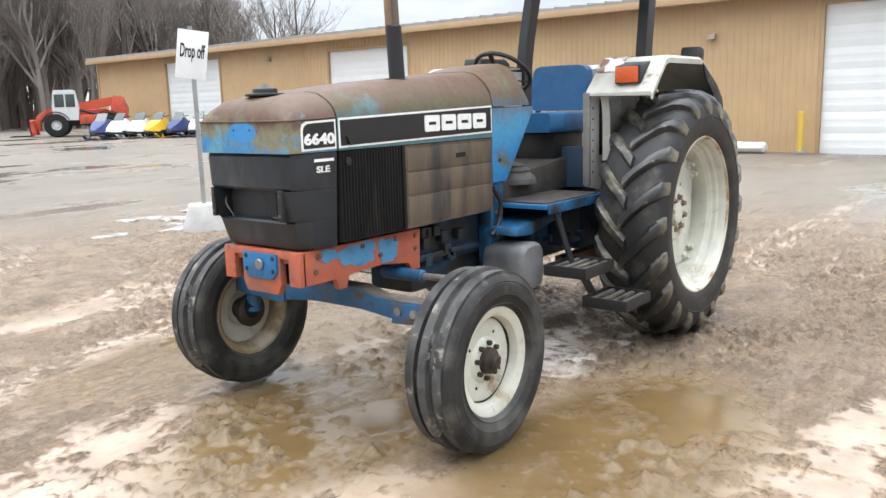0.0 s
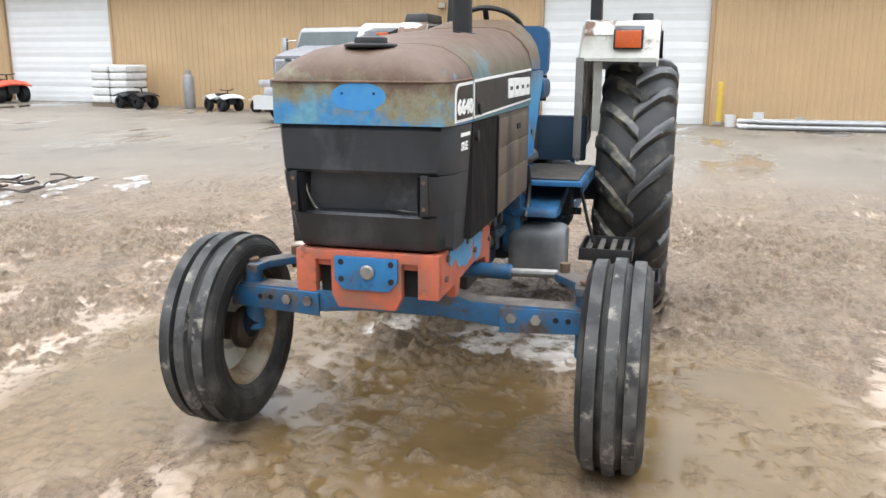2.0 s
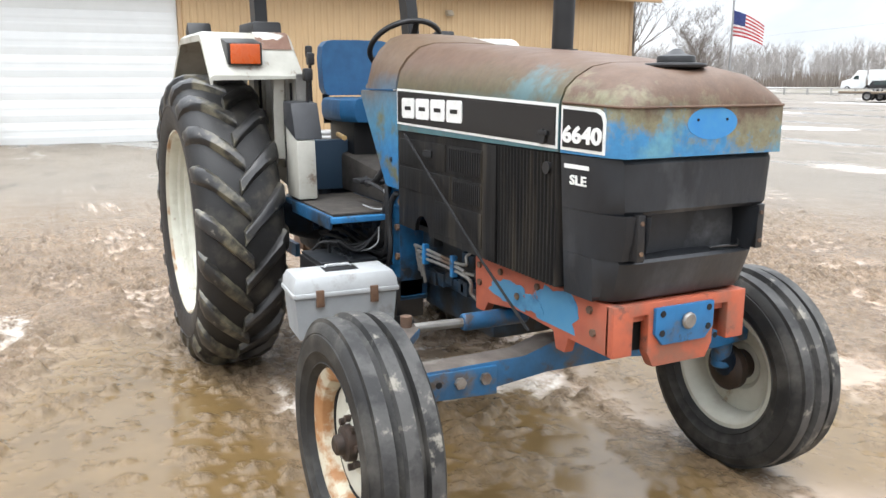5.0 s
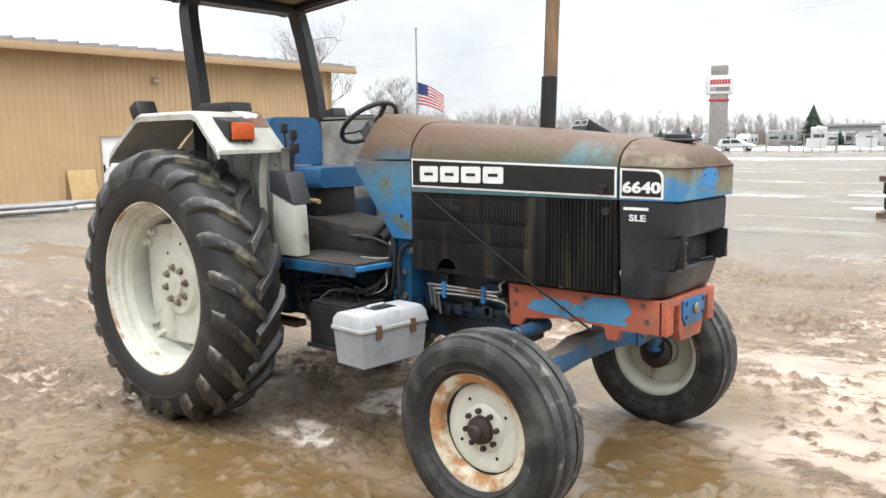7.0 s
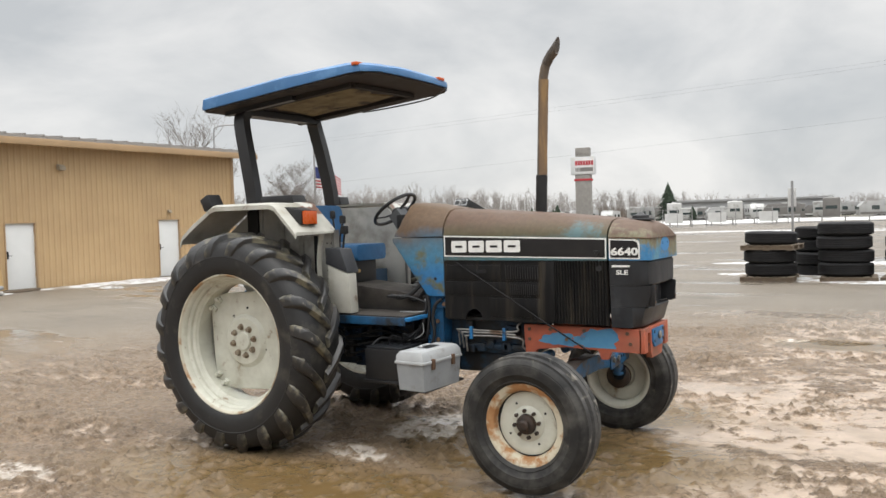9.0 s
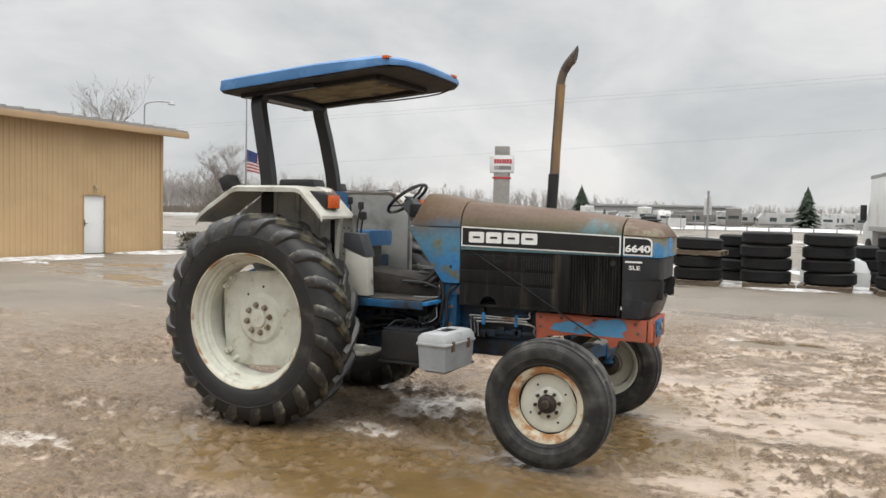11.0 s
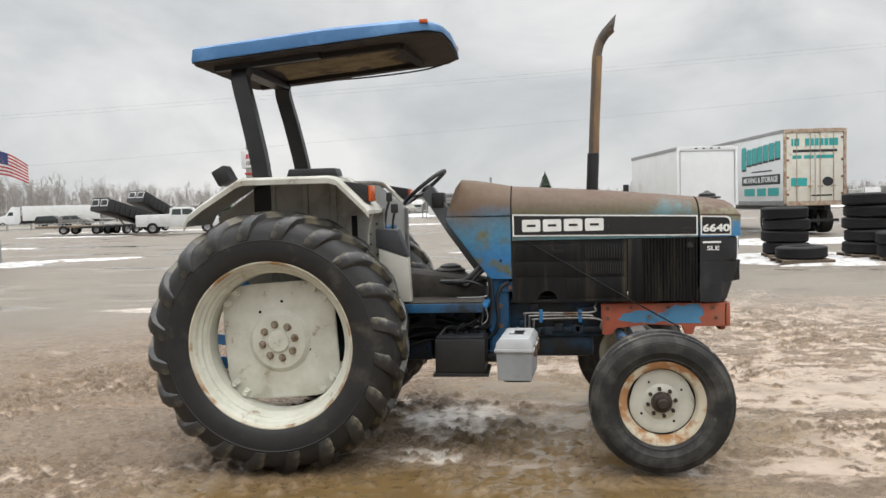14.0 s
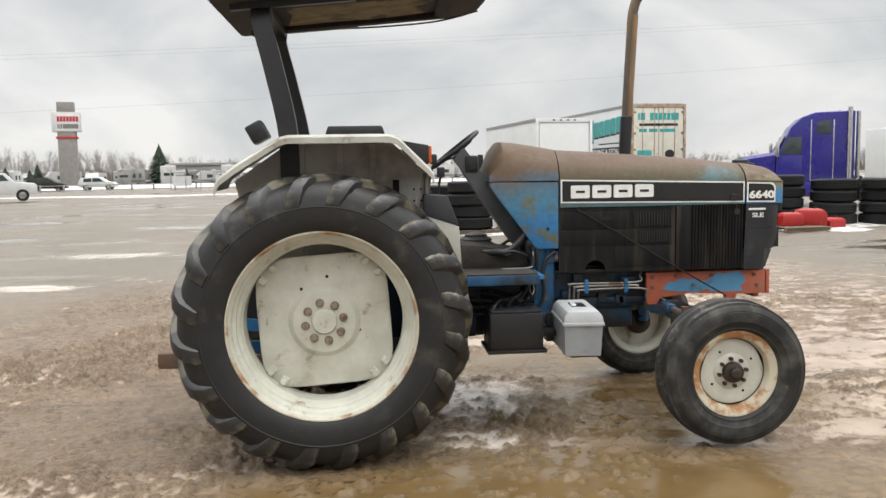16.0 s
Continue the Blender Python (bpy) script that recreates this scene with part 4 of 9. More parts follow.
shell = None
for name, zs in (("grille_top", (1.414, 1.40, 1.30, 1.262, 1.250)), ("grille_bottom", (1.108, 1.098, 1.04, 0.985, 0.972))):
    bm = B()
    loft(bm, [shell_ring(z, dx=(-0.01 if i in (0, len(zs) - 1) else 0)) for i, z in enumerate(zs)])
    p = part(name, bm, M_blackpl, tractor, "scuffed black plastic grille shell")
    shell = shell or p
for s in (-1, 1):
    bm = B()
    rows = []
    for z in (1.109, 1.18, 1.249):
        r = shell_ring(z, dx=0.006)
        a = [q for q in r if q[1] * s > 0]
        a = a if s > 0 else a[::-1]
        rows.append([(x, y, z) for x, y, _ in a] + [(a[0][0] + 0.02, s * 0.215, z), (a[-1][0], s * 0.215, z)])
    rows = [[(r[0]), *r[1:]] for r in rows]
    loft(bm, rows)
    p = part("grille_cheek", bm, M_blackpl, tractor)
    bm = B()
    box(bm, 2.995, 3.032, s * 0.238 - 0.014, s * 0.238 + 0.014, 1.115, 1.255, 0.004)
    q = part("headlamp_bracket", bm, M_black, tractor)
    for z in (1.14, 1.23):
        bm = B()
        hexbolt(bm, (3.032, s * 0.238, z), (1, 0, 0), 0.007, 0.004)
        part("bolt", bm, M_ruststeel, q)
    lettering("trim_code", "SLE", 0.040, M_ink, shell, on_side(2.842, s * 0.3318, 1.338, s) @ pose(0, 0, 0, 0, -s * 1.6, 0), bold=0.001, squeeze=1.4)
    bm = B()
    prism(bm, [(2.775, 1.374), (2.895, 1.374), (2.895, 1.387), (2.775, 1.387)], s * 0.331, s * 0.3365, "y")
    for v in bm.verts:
        v.co.y -= s * (v.co.x - 2.775) * 0.028
    part("name_bar", bm, M_ink, shell)
bm = B()
loft(bm, [[(2.90, -0.26, z), (2.90, 0.26, z)] + [(x - 0.012 - 0.012 * (z > 1.22), y, z) for y, x in ((0.215, 2.950), (0.13, 2.925), (0.05, 2.905), (-0.06, 2.918), (-0.14, 2.935), (-0.215, 2.950))] for z in (1.05, 1.10, 1.14, 1.20, 1.26, 1.30)])
part("lamp_recess", bm, M_recess, tractor, "dark empty headlamp recess")
bm = B()
tube(bm, curve_pts([(2.94, -0.23, 1.24), (2.98, -0.21, 1.18), (2.96, -0.19, 1.12), (2.97, -0.17, 1.11)], 5), 0.004, 6)
part("loose_wire", bm, M_steel, tractor)
bm = B()
tube(bm, curve_pts([(2.96, 0.10, 1.115), (2.99, 0.14, 1.125), (2.98, 0.2, 1.12), (2.96, 0.22, 1.14)], 5), 0.004, 6)
part("loose_wire", bm, M_black, tractor)

# side panels
for s in (-1, 1):
    body = M_blackside if s < 0 else M_brownpl
    arc = [(1.73 + 0.07 * math.cos(a), 0.99 + 0.075 * math.sin(a)) for a in np.linspace(math.pi, 0, 9)] if s < 0 else []
    pts = [(1.486, 0.992), *arc, (2.272, 0.985), (2.272, 1.414), (1.486, 1.414)]
    bm = B()
    prism(bm, pts, s * 0.315, s * 0.333, "y")
    panel = part("side_panel", bm, body, tractor, "scuffed black side panel" if s < 0 else "sun-bleached brown side panel")
    pads = ((1.280, 1.395, 1.50, 2.255), (1.158, 1.270, 1.50, 2.255), (1.005, 1.148, 1.50, 2.255)) if s > 0 else None
    for z0, z1, x0, x1 in pads or ((1.275, 1.385, 1.50, 1.955), (1.165, 1.262, 1.50, 2.0), (1.015, 1.150, 1.86, 2.255), (1.275, 1.385, 1.985, 2.255), (1.165, 1.262, 2.02, 2.255)):
        bm = B()
        box(bm, x0, x1, s * 0.333 - 0.004, s * 0.333 + 0.004, z0, z1, 0.0035)
        pl = part("panel_pad", bm, body, panel)
        if x0 > 1.98 and s < 0:
            for i in range(14):
                x = x0 + 0.012 + i * (x1 - x0 - 0.024) / 13
                bm = B()
                box(bm, x - 0.003, x + 0.003, s * 0.338 - 0.003, s * 0.338 + 0.003, z0 + 0.012, z1 - 0.012)
                part("louvre", bm, M_black, panel)
    bm = B()
    prism(bm, [(1.76, 1.325), (1.84, 1.325), (1.84, 1.350), (1.76, 1.350)], s * 0.336, s * 0.3425, "y")
    part("hand_hole", bm, M_void, panel)
    # ribbed screen between panel and nose
    bm = B()
    ys, n = [], 22
    for i in range(n):
        x0 = 2.282 + i * (0.462 / n)
        ys += [(x0, 0.326), (x0 + 0.006, 0.336), (x0 + 0.013, 0.336), (x0 + 0.0185, 0.326)]
    rings = [[(x, s * (y + (0.003 if z > 1.2 else 0)), z) for x, y in ys] + [(2.744, s * 0.30, z), (2.282, s * 0.30, z)] for z in (0.985, 1.2, 1.414)]
    loft(bm, rings)
    rib = part("ribbed_screen", bm, M_blackside, tractor, "ribbed black radiator screen")
    bm = B()
    box(bm, 2.276, 2.37 if s < 0 else 2.30, s * 0.340 - 0.004, s * 0.340 + 0.004, 0.99, 1.412, 0.003)
    part("screen_strip", bm, M_blackside, rib)
    bm = B()
    cyl(bm, (2.69, s * 0.333, 1.365), (2.69, s * 0.349, 1.365), 0.02, 12)
    part("knob", bm, M_black, rib)
bm = B()
tube(bm, [(1.60, -0.352, 1.405), (1.9, -0.358, 1.23), (2.30, -0.360, 0.99), (2.62, -0.352, 0.805)], 0.0055, 6)
part("prop_rod", bm, M_void, tractor)

# engine and driveline under the panels
bm = B()
box(bm, 1.30, 2.12, -0.20, 0.20, 0.72, 1.02, 0.03)
box(bm, 1.46, 2.2, -0.27, 0.27, 0.97, 1.0, 0.01)
box(bm, 1.36, 2.05, -0.16, 0.16, 0.57, 0.73, 0.04)
box(bm, 1.5, 2.1, -0.235, 0.235, 0.76, 0.80, 0.012)
engine = part("engine_block", bm, M_engine, tractor, "dark blue engine block")
rnd = random.Random(4)
for s in (-1, 1):
    for i in range(10):
        x, z = rnd.uniform(1.52, 2.05), rnd.uniform(0.74, 0.95)
        bm = B()
        box(bm, x - 0.03, x + 0.03, s * 0.215 - 0.03, s * 0.215 + 0.03, z - 0.03, z + 0.03, 0.008)
        part("casting", bm, M_engine, engine)
    bm = B()
    box(bm, 1.32, 1.46, s * 0.20, s * 0.30, 0.64, 1.15, 0.02)
    box(bm, 1.40, 1.53, s * 0.29, s * 0.312, 1.06, 1.13, 0.008)
    fl = part("clutch_housing", bm, M_bluegrimy, tractor, "blue clutch housing flange")
    for z in (0.70, 0.82, 0.96, 1.09):
        bm = B()
        hexbolt(bm, (1.40 if z < 1 else 1.47, s * (0.30 if z < 1 else 0.312), z), (0, s, 0), 0.017, 0.014)
        part("bolt", bm, M_ruststeel, fl)
for z, x0, x1, dz in ((0.905, 1.60, 2.02, 0.07), (0.885, 1.63, 2.0, -0.02), (0.862, 1.66, 2.06, -0.10)):
    bm = B()
    tube(bm, curve_pts([(x0 - 0.03, -0.27, z - 0.12), (x0 - 0.03, -0.285, z - 0.02), (x0, -0.29, z), (x1, -0.29, z), (x1 + 0.03, -0.285, z + dz * 0.6), (x1 + 0.05, -0.25, z + dz)], 5), 0.0075, 8)
    part("fuel_pipe", bm, M_steel, tractor, "bent steel fuel pipe")
for x in (1.68, 1.95):
    bm = B()
    box(bm, x - 0.012, x + 0.012, -0.305, -0.28, 0.84, 0.93, 0.003)
    part("pipe_clamp", bm, M_blue, tractor)
bm = B()
box(bm, 0.25, 1.33, -0.23, 0.23, 0.56, 0.96, 0.05)
box(bm, -0.42, 0.30, -0.27, 0.27, 0.55, 1.10, 0.06)
box(bm, 0.5, 0.9, -0.16, 0.16, 0.95, 1.06, 0.02)
part("transmission", bm, M_bluedark, tractor, "greasy blue transmission housing, shade in its near-black colour")
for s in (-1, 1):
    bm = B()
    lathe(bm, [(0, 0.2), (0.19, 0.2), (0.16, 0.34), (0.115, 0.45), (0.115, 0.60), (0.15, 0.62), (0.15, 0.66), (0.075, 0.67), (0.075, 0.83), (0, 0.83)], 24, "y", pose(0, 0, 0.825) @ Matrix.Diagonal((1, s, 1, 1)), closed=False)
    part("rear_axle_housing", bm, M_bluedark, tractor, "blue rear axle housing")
for s in (-1, 1):
    bm = B()
    tube(bm, [(-0.25, s * 0.22, 1.12), (-0.55, s * 0.25, 1.13), (-0.80, s * 0.30, 1.02)], 0, flat=(0.05, 0.07))
    tube(bm, [(-0.75, s * 0.30, 1.03), (-0.72, s * 0.36, 0.60)], 0.022, 10)
    tube(bm, [(-0.15, s * 0.34, 0.56), (-0.55, s * 0.37, 0.57), (-0.98, s * 0.40, 0.62)], 0, flat=(0.03, 0.085))
    part("hitch_arm", bm, M_blue, tractor, "blue three-point hitch arm")
bm = B()
box(bm, -1.16, 0.1, -0.05, 0.05, 0.40, 0.45, 0.008)
box(bm, -0.5, -0.36, -0.14, 0.14, 0.36, 0.62, 0.012)
box(bm, -1.19, -0.95, -0.07, 0.07, 0.375, 0.485, 0.02)
part("drawbar", bm, M_ruststeel, tractor, "rusty drawbar")
bm = B()
cyl(bm, (0.62, -0.36, 0.66), (0.62, -0.36, 0.90), 0.05, 14)
for i in range(5):
    cyl(bm, (0.62, -0.36, 0.68 + i * 0.045), (0.62, -0.36, 0.69 + i * 0.045), 0.062, 14)
part("oil_filter", bm, M_black, tractor)
bm = B()
for k, (x, y, z) in enumerate(((0.72, -0.32, 0.93), (0.78, -0.28, 0.88), (0.70, -0.34, 0.84))):
    tube(bm, curve_pts([(x, y, z), (x + 0.15, y - 0.03, z + 0.015), (x + 0.3, y - 0.02, z - 0.03), (x + 0.5, y + 0.02, z - 0.02 * k)], 5), 0.012, 7)
part("hydraulic_hose", bm, M_black, tractor)

# orange front bracket with its blue plate
bm = B()
for s in (-1, 1):
    prism(bm, [(2.095, 0.962), (2.945, 0.962), (2.945, 0.80), (2.735, 0.80), (2.715, 0.745), (2.665, 0.745), (2.645, 0.805), (2.40, 0.815), (2.30, 0.80), (2.20, 0.79), (2.17, 0.745), (2.105, 0.745)], s * 0.235, s * 0.272, "y", 0.006)
box(bm, 2.5, 2.94, -0.236, 0.236, 0.90, 0.955)
bracket = part("front_bracket", bm, M_orange, tractor, "orange-primed front bracket with blue paint patches")
bm = B()
prism(bm, [(-0.272, 0.963), (-0.272, 0.80), (-0.195, 0.80), (-0.195, 0.925), (-0.135, 0.925), (-0.135, 0.80), (-0.11, 0.75), (0.11, 0.75), (0.135, 0.80), (0.135, 0.925), (0.195, 0.925), (0.195, 0.80), (0.272, 0.80), (0.272, 0.963)], 2.925, 2.965, "x", 0.006)
part("bracket_front", bm, M_orangefront, bracket)
M_flake = mat("faded_blue_paint_patch", (0.055, 0.20, 0.36), (0.08, 0.24, 0.38), 8, 0.5, c3=(0.03, 0.12, 0.22), scale3=6, lo3=0.54, hi3=0.66, dirt=(0.30, 0.10, 0.06), dirt_lo=0.64, dirt_hi=0.68, dirt_scale=12)
for s, shapes in ((-1, ((2.66, 0.868, 0.125, 0.088), (2.36, 0.868, 0.125, 0.042), (2.52, 0.865, 0.06, 0.03))), (1, ((2.58, 0.90, 0.13, 0.055), (2.36, 0.88, 0.07, 0.07), (2.78, 0.925, 0.05, 0.03)))):
    for k, (cx, cz, rx, rz) in enumerate(shapes):
        bm = B()
        edge = []
        for i in range(36):
            t = 2 * math.pi * i / 36
            j = 1 + 0.13 * math.sin(3 * t + 5 * k + s) + 0.09 * math.sin(7 * t + 2 * k) + 0.05 * math.sin(13 * t + k)
            q = (abs(math.cos(t)) ** 3 + abs(math.sin(t)) ** 3) ** (-1 / 3)
            edge.append((cx + rx * j * q * math.cos(t), min(max(cz + rz * j * q * math.sin(t), 0.822), 0.957)))
        prism(bm, edge, s * 0.2715, s * (0.2735 + 0.0012 * k), "y")
        part("paint_patch", bm, M_flake, bracket, "faded blue paint patch")
bm = B()
box(bm, 2.80, 2.90, -0.2, 0.2, 0.79, 0.93)
part("bracket_hollow", bm, M_void, bracket)
bm = B()
prism(bm, [(-0.117, 0.945), (0.123, 0.945), (0.123, 0.86), (0.09, 0.822), (-0.085, 0.822), (-0.117, 0.86)], 2.962, 2.978, "x", 0.004)
plate = part("tow_plate", bm, M_blue, tractor, "blue plate with a large centre bolt")
bm = B()
cyl(bm, (2.976, 0.012, 0.893), (2.993, 0.012, 0.893), 0.027, 18, bev=0.007)
part("centre_bolt", bm, M_steel, plate)
for y, z in ((-0.09, 0.925), (0.10, 0.925), (-0.09, 0.862), (0.10, 0.862)):
    bm = B()
    cyl(bm, (2.974, y, z), (2.980, y, z), 0.011, 10)
    part("bolt_hole", bm, M_void, plate)
for s in (-1, 1):
    for x, z in ((2.14, 0.93), (2.14, 0.86), (2.30, 0.935), (2.55, 0.935), (2.85, 0.93), (2.87, 0.86), (2.42, 0.87)):
        bm = B()
        hexbolt(bm, (x, s * 0.272, z), (0, s, 0), 0.013, 0.010)
        part("bolt", bm, M_ruststeel, bracket)

# front axle
bm = B()
prism(bm, [(-0.80, 0.575), (-0.42, 0.560), (-0.18, 0.585), (0.18, 0.585), (0.42, 0.560), (0.80, 0.575), (0.80, 0.665), (0.28, 0.665), (0.16, 0.70), (-0.16, 0.70), (-0.28, 0.665), (-0.80, 0.665)], 2.375, 2.485, "x", 0.008)
bm.normal_update()
for f in bm.faces:
    f.material_index = 1 if f.normal.z > 0.6 else 0
axle = part("front_axle", bm, [M_axle, M_axletop], tractor, "blue front axle beam")
for s in (-1, 1):
    bm = B()
    prism(bm, [(s * 0.40, 0.545), (s * 0.82, 0.568), (s * 0.82, 0.660), (s * 0.40, 0.650)], 2.484, 2.496, "x", 0.003)
    ext = part("axle_extension", bm, M_axle, axle)
    for y in (0.45, 0.55):
        bm = B()
        hexbolt(bm, (2.496, s * y, 0.612), (1, 0, 0), 0.022, 0.015)
        part("bolt", bm, M_steel, ext)
    for y in (0.63, 0.68):
        bm = B()
        cyl(bm, (2.494, s * y, 0.615), (2.498, s * y, 0.615), 0.012, 10)
        part("hole", bm, M_void, ext)
    bm = B()
    cyl(bm, (2.43, s * 0.745, 0.44), (2.43, s * 0.745, 0.755), 0.042, 18, bev=0.008)
    box(bm, 2.38, 2.48, s * 0.745 - 0.05, s * 0.745 + 0.05, 0.57, 0.67, 0.012)
    kp = part("kingpin", bm, M_axle, axle, "blue kingpin housing")
    bm = B()
    cyl(bm, (2.43, s * 0.745, 0.755), (2.43, s * 0.745, 0.775), 0.03, 14, bev=0.005)
    part("kingpin_cap", bm, M_ruststeel, kp)
    bm = B()
    prism(bm, [(2.48, s * 0.70), (2.48, s * 0.79), (2.38, s * 0.80), (2.20, s * 0.66), (2.20, s * 0.60), (2.26, s * 0.59), (2.38, s * 0.69)], 0.715, 0.750, "z", 0.006)
    bm.normal_update()
    for f in bm.faces:
        f.material_index = 1 if f.normal.z > 0.6 else 0
    part("steering_arm", bm, [M_axle, M_axletop], axle)
    bm = B()
    cyl(bm, (2.225, s * 0.63, 0.69), (2.225, s * 0.63, 0.79), 0.022, 12)
    part("ball_joint", bm, M_ruststeel, axle)
    bm = B()
    tube(bm, [(2.43, s * 0.745, 0.50), (2.425, s * 0.78, 0.445), (2.41, s * 0.90, 0.430)], [0.05, 0.055, 0.05], 14)
    part("spindle", bm, M_bluedark, axle)
    bm = B()
    cyl(bm, (2.225, s * 0.60, 0.74), (2.23, s * 0.38, 0.735), 0.018, 10)
    part("piston_rod", bm, M_steel, axle, "bare steel piston rod")
    bm = B()
    cyl(bm, (2.23, s * 0.40, 0.735), (2.235, s * 0.12, 0.735), 0.034, 14, bev=0.006)
    part("steering_cylinder", bm, M_axle, axle, "blue steering cylinder")

# wheels
M_hub = mat("greasy_dark_hub", (0.018, 0.014, 0.012), (0.045, 0.026, 0.017), 20, 0.5, bump=0.3)


def front_wheel(s, x, y, z, rim_m, disc_m, back_m, turn):
    m = pose(x, y, z, 0, 0, turn)
    s *= 0.93
    bm = B()
    lathe(bm, [(r, s * h) for r, h in ((0.208, 0.052), (0.217, 0.080), (0.245, 0.098), (0.262, 0.098), (0.265, 0.090), (0.252, 0.083), (0.228, 0.068), (0.214, 0.02), (0.214, -0.03), (0.228, -0.07), (0.25, -0.085), (0.265, -0.09), (0.262, -0.098), (0.245, -0.098), (0.225, -0.08), (0.205, -0.03), (0.205, 0.02))], 56)
    for f in bm.faces:
        f.material_index = 1 if f.calc_center_median().y * s < 0.012 else 0
    w = part("front_wheel", bm, [rim_m, back_m], tractor, "rusty cream front wheel rim", m)
    bm = B()
    lathe(bm, [(0, s * 0.045), (0.06, s * 0.048), (0.098, s * 0.042), (0.112, s * 0.030), (0.150, s * 0.034), (0.186, s * 0.036), (0.199, s * 0.030), (0.2045, s * 0.020), (0.2045, s * 0.008), (0.15, s * 0.012), (0.11, s * 0.012), (0.09, s * 0.03), (0, s * 0.03)], 48, closed=False)
    part("disc", bm, disc_m, w, "cream wheel disc")
    bm = B()
    lathe(bm, [(0, s * 0.115), (0.024, s * 0.115), (0.034, s * 0.108), (0.038, s * 0.085), (0.060, s * 0.078), (0.065, s * 0.05), (0.064, s * -0.09), (0, s * -0.09)], 24, closed=False)
    part("hub", bm, M_hub, w, "dark greasy hub cap")
    bm = B()
    lathe(bm, [(0, s * -0.035), (0.085, s * -0.035), (0.098, s * -0.050), (0.098, s * -0.085), (0.06, s * -0.115), (0, s * -0.12)], 28, closed=False)
    part("hub_drum", bm, M_hub, w, "dark hub behind the disc")
    for i in range(8):
        a = i * math.pi / 4 + 0.15
        bm = B()
        p = (0.084 * math.cos(a), s * 0.042, 0.084 * math.sin(a))
        cyl(bm, p, (p[0], s * 0.066, p[2]), 0.0125, 6)
        part("wheel_nut", bm, M_hub, w)
    for i in range(4):
        a = i * math.pi / 2 + 0.55
        bm = B()
        p = (0.142 * math.cos(a), s * 0.020, 0.142 * math.sin(a))
        cyl(bm, p, (p[0], s * 0.0350, p[2]), 0.008, 10)
        part("disc_hole", bm, M_void, w)
    # rusted-through gaps between disc and rim
    for a0, a1, wd in ((2.3, 3.5, 0.010), (0.1, 0.75, 0.007), (4.4, 5.1, 0.006)):
        bm = B()
        arc = [a0 + (a1 - a0) * k / 14 for k in range(15)]
        loft(bm, [[((0.199 + e * wd * math.sin(math.pi * k / 14) * (0.7 + 0.3 * math.sin(5 * t))) * math.cos(t), s * y_, (0.199 + e * wd * math.sin(math.pi * k / 14) * (0.7 + 0.3 * math.sin(5 * t))) * math.sin(t)) for e, y_ in ((-1, 0.030), (1, 0.030), (1, 0.0385), (-1, 0.0385))] for k, t in enumerate(arc)])
        part("rust_gap", bm, M_void, w)
    bm = B()
    tube(bm, [(0.2035 * math.cos(t), s * 0.0295, 0.2035 * math.sin(t)) for t in np.linspace(0, 2 * math.pi, 57)[:-1]], 0.0035, 6, closed=True)
    part("disc_seam", bm, M_hub, w)
    bm = B()
    half = [(0.262, 0.100), (0.272, 0.114), (0.280, 0.124), (0.284, 0.121), (0.318, 0.134), (0.322, 0.138), (0.330, 0.137), (0.355, 0.140), (0.378, 0.137), (0.381, 0.133), (0.385, 0.135), (0.405, 0.125), (0.418, 0.112)]
    tread = []
    for c, wd, top in ((0.082, 0.025, 0.431), (0.0, 0.024, 0.441)):
        tread += [(top - 0.022, c + wd + 0.006), (top, c + wd), (top, c - wd), (top - 0.022, c - wd - 0.006)]
    prof = half + tread
    prof = [(r, s * h) for r, h in prof] + [(r, -s * h) for r, h in prof[::-1] if h > 0.001] + [(0.262, -s * 0.085), (0.255, 0), (0.262, s * 0.085)]
    lathe(bm, prof, 72)
    for f in bm.faces:
        c = f.calc_center_median()
        f.material_index = 1 if math.hypot(c.x, c.z) > 0.4225 else 0
    part("tyre", bm, [M_rubberf, M_treadworn], w, "smooth-worn three-rib tyre")
    return w


front_wheel(-1, 2.41, -0.875, 0.432, M_rimrust, M_rim, M_rimmud, 0)
front_wheel(1, 2.41, 0.872, 0.420, M_rim, M_rim, M_rim, 0)


M_lug = mat("worn_lug_rubber", (0.012, 0.012, 0.013), (0.022, 0.021, 0.020), 10, 0.34, c3=(0.165, 0.148, 0.100), scale3=2.9, lo3=0.51, hi3=0.60, bump=0.6, bscale=45, rand=0.35, spec=0.6, dirt=(0.13, 0.12, 0.10), dirt_lo=0.62, dirt_hi=0.68, dirt_scale=14)
M_nut = mat("rust_specked_nuts", (0.30, 0.26, 0.20), (0.20, 0.15, 0.10), 40, 0.5, 0.2, c3=(0.12, 0.07, 0.04), scale3=25, lo3=0.52, hi3=0.6)


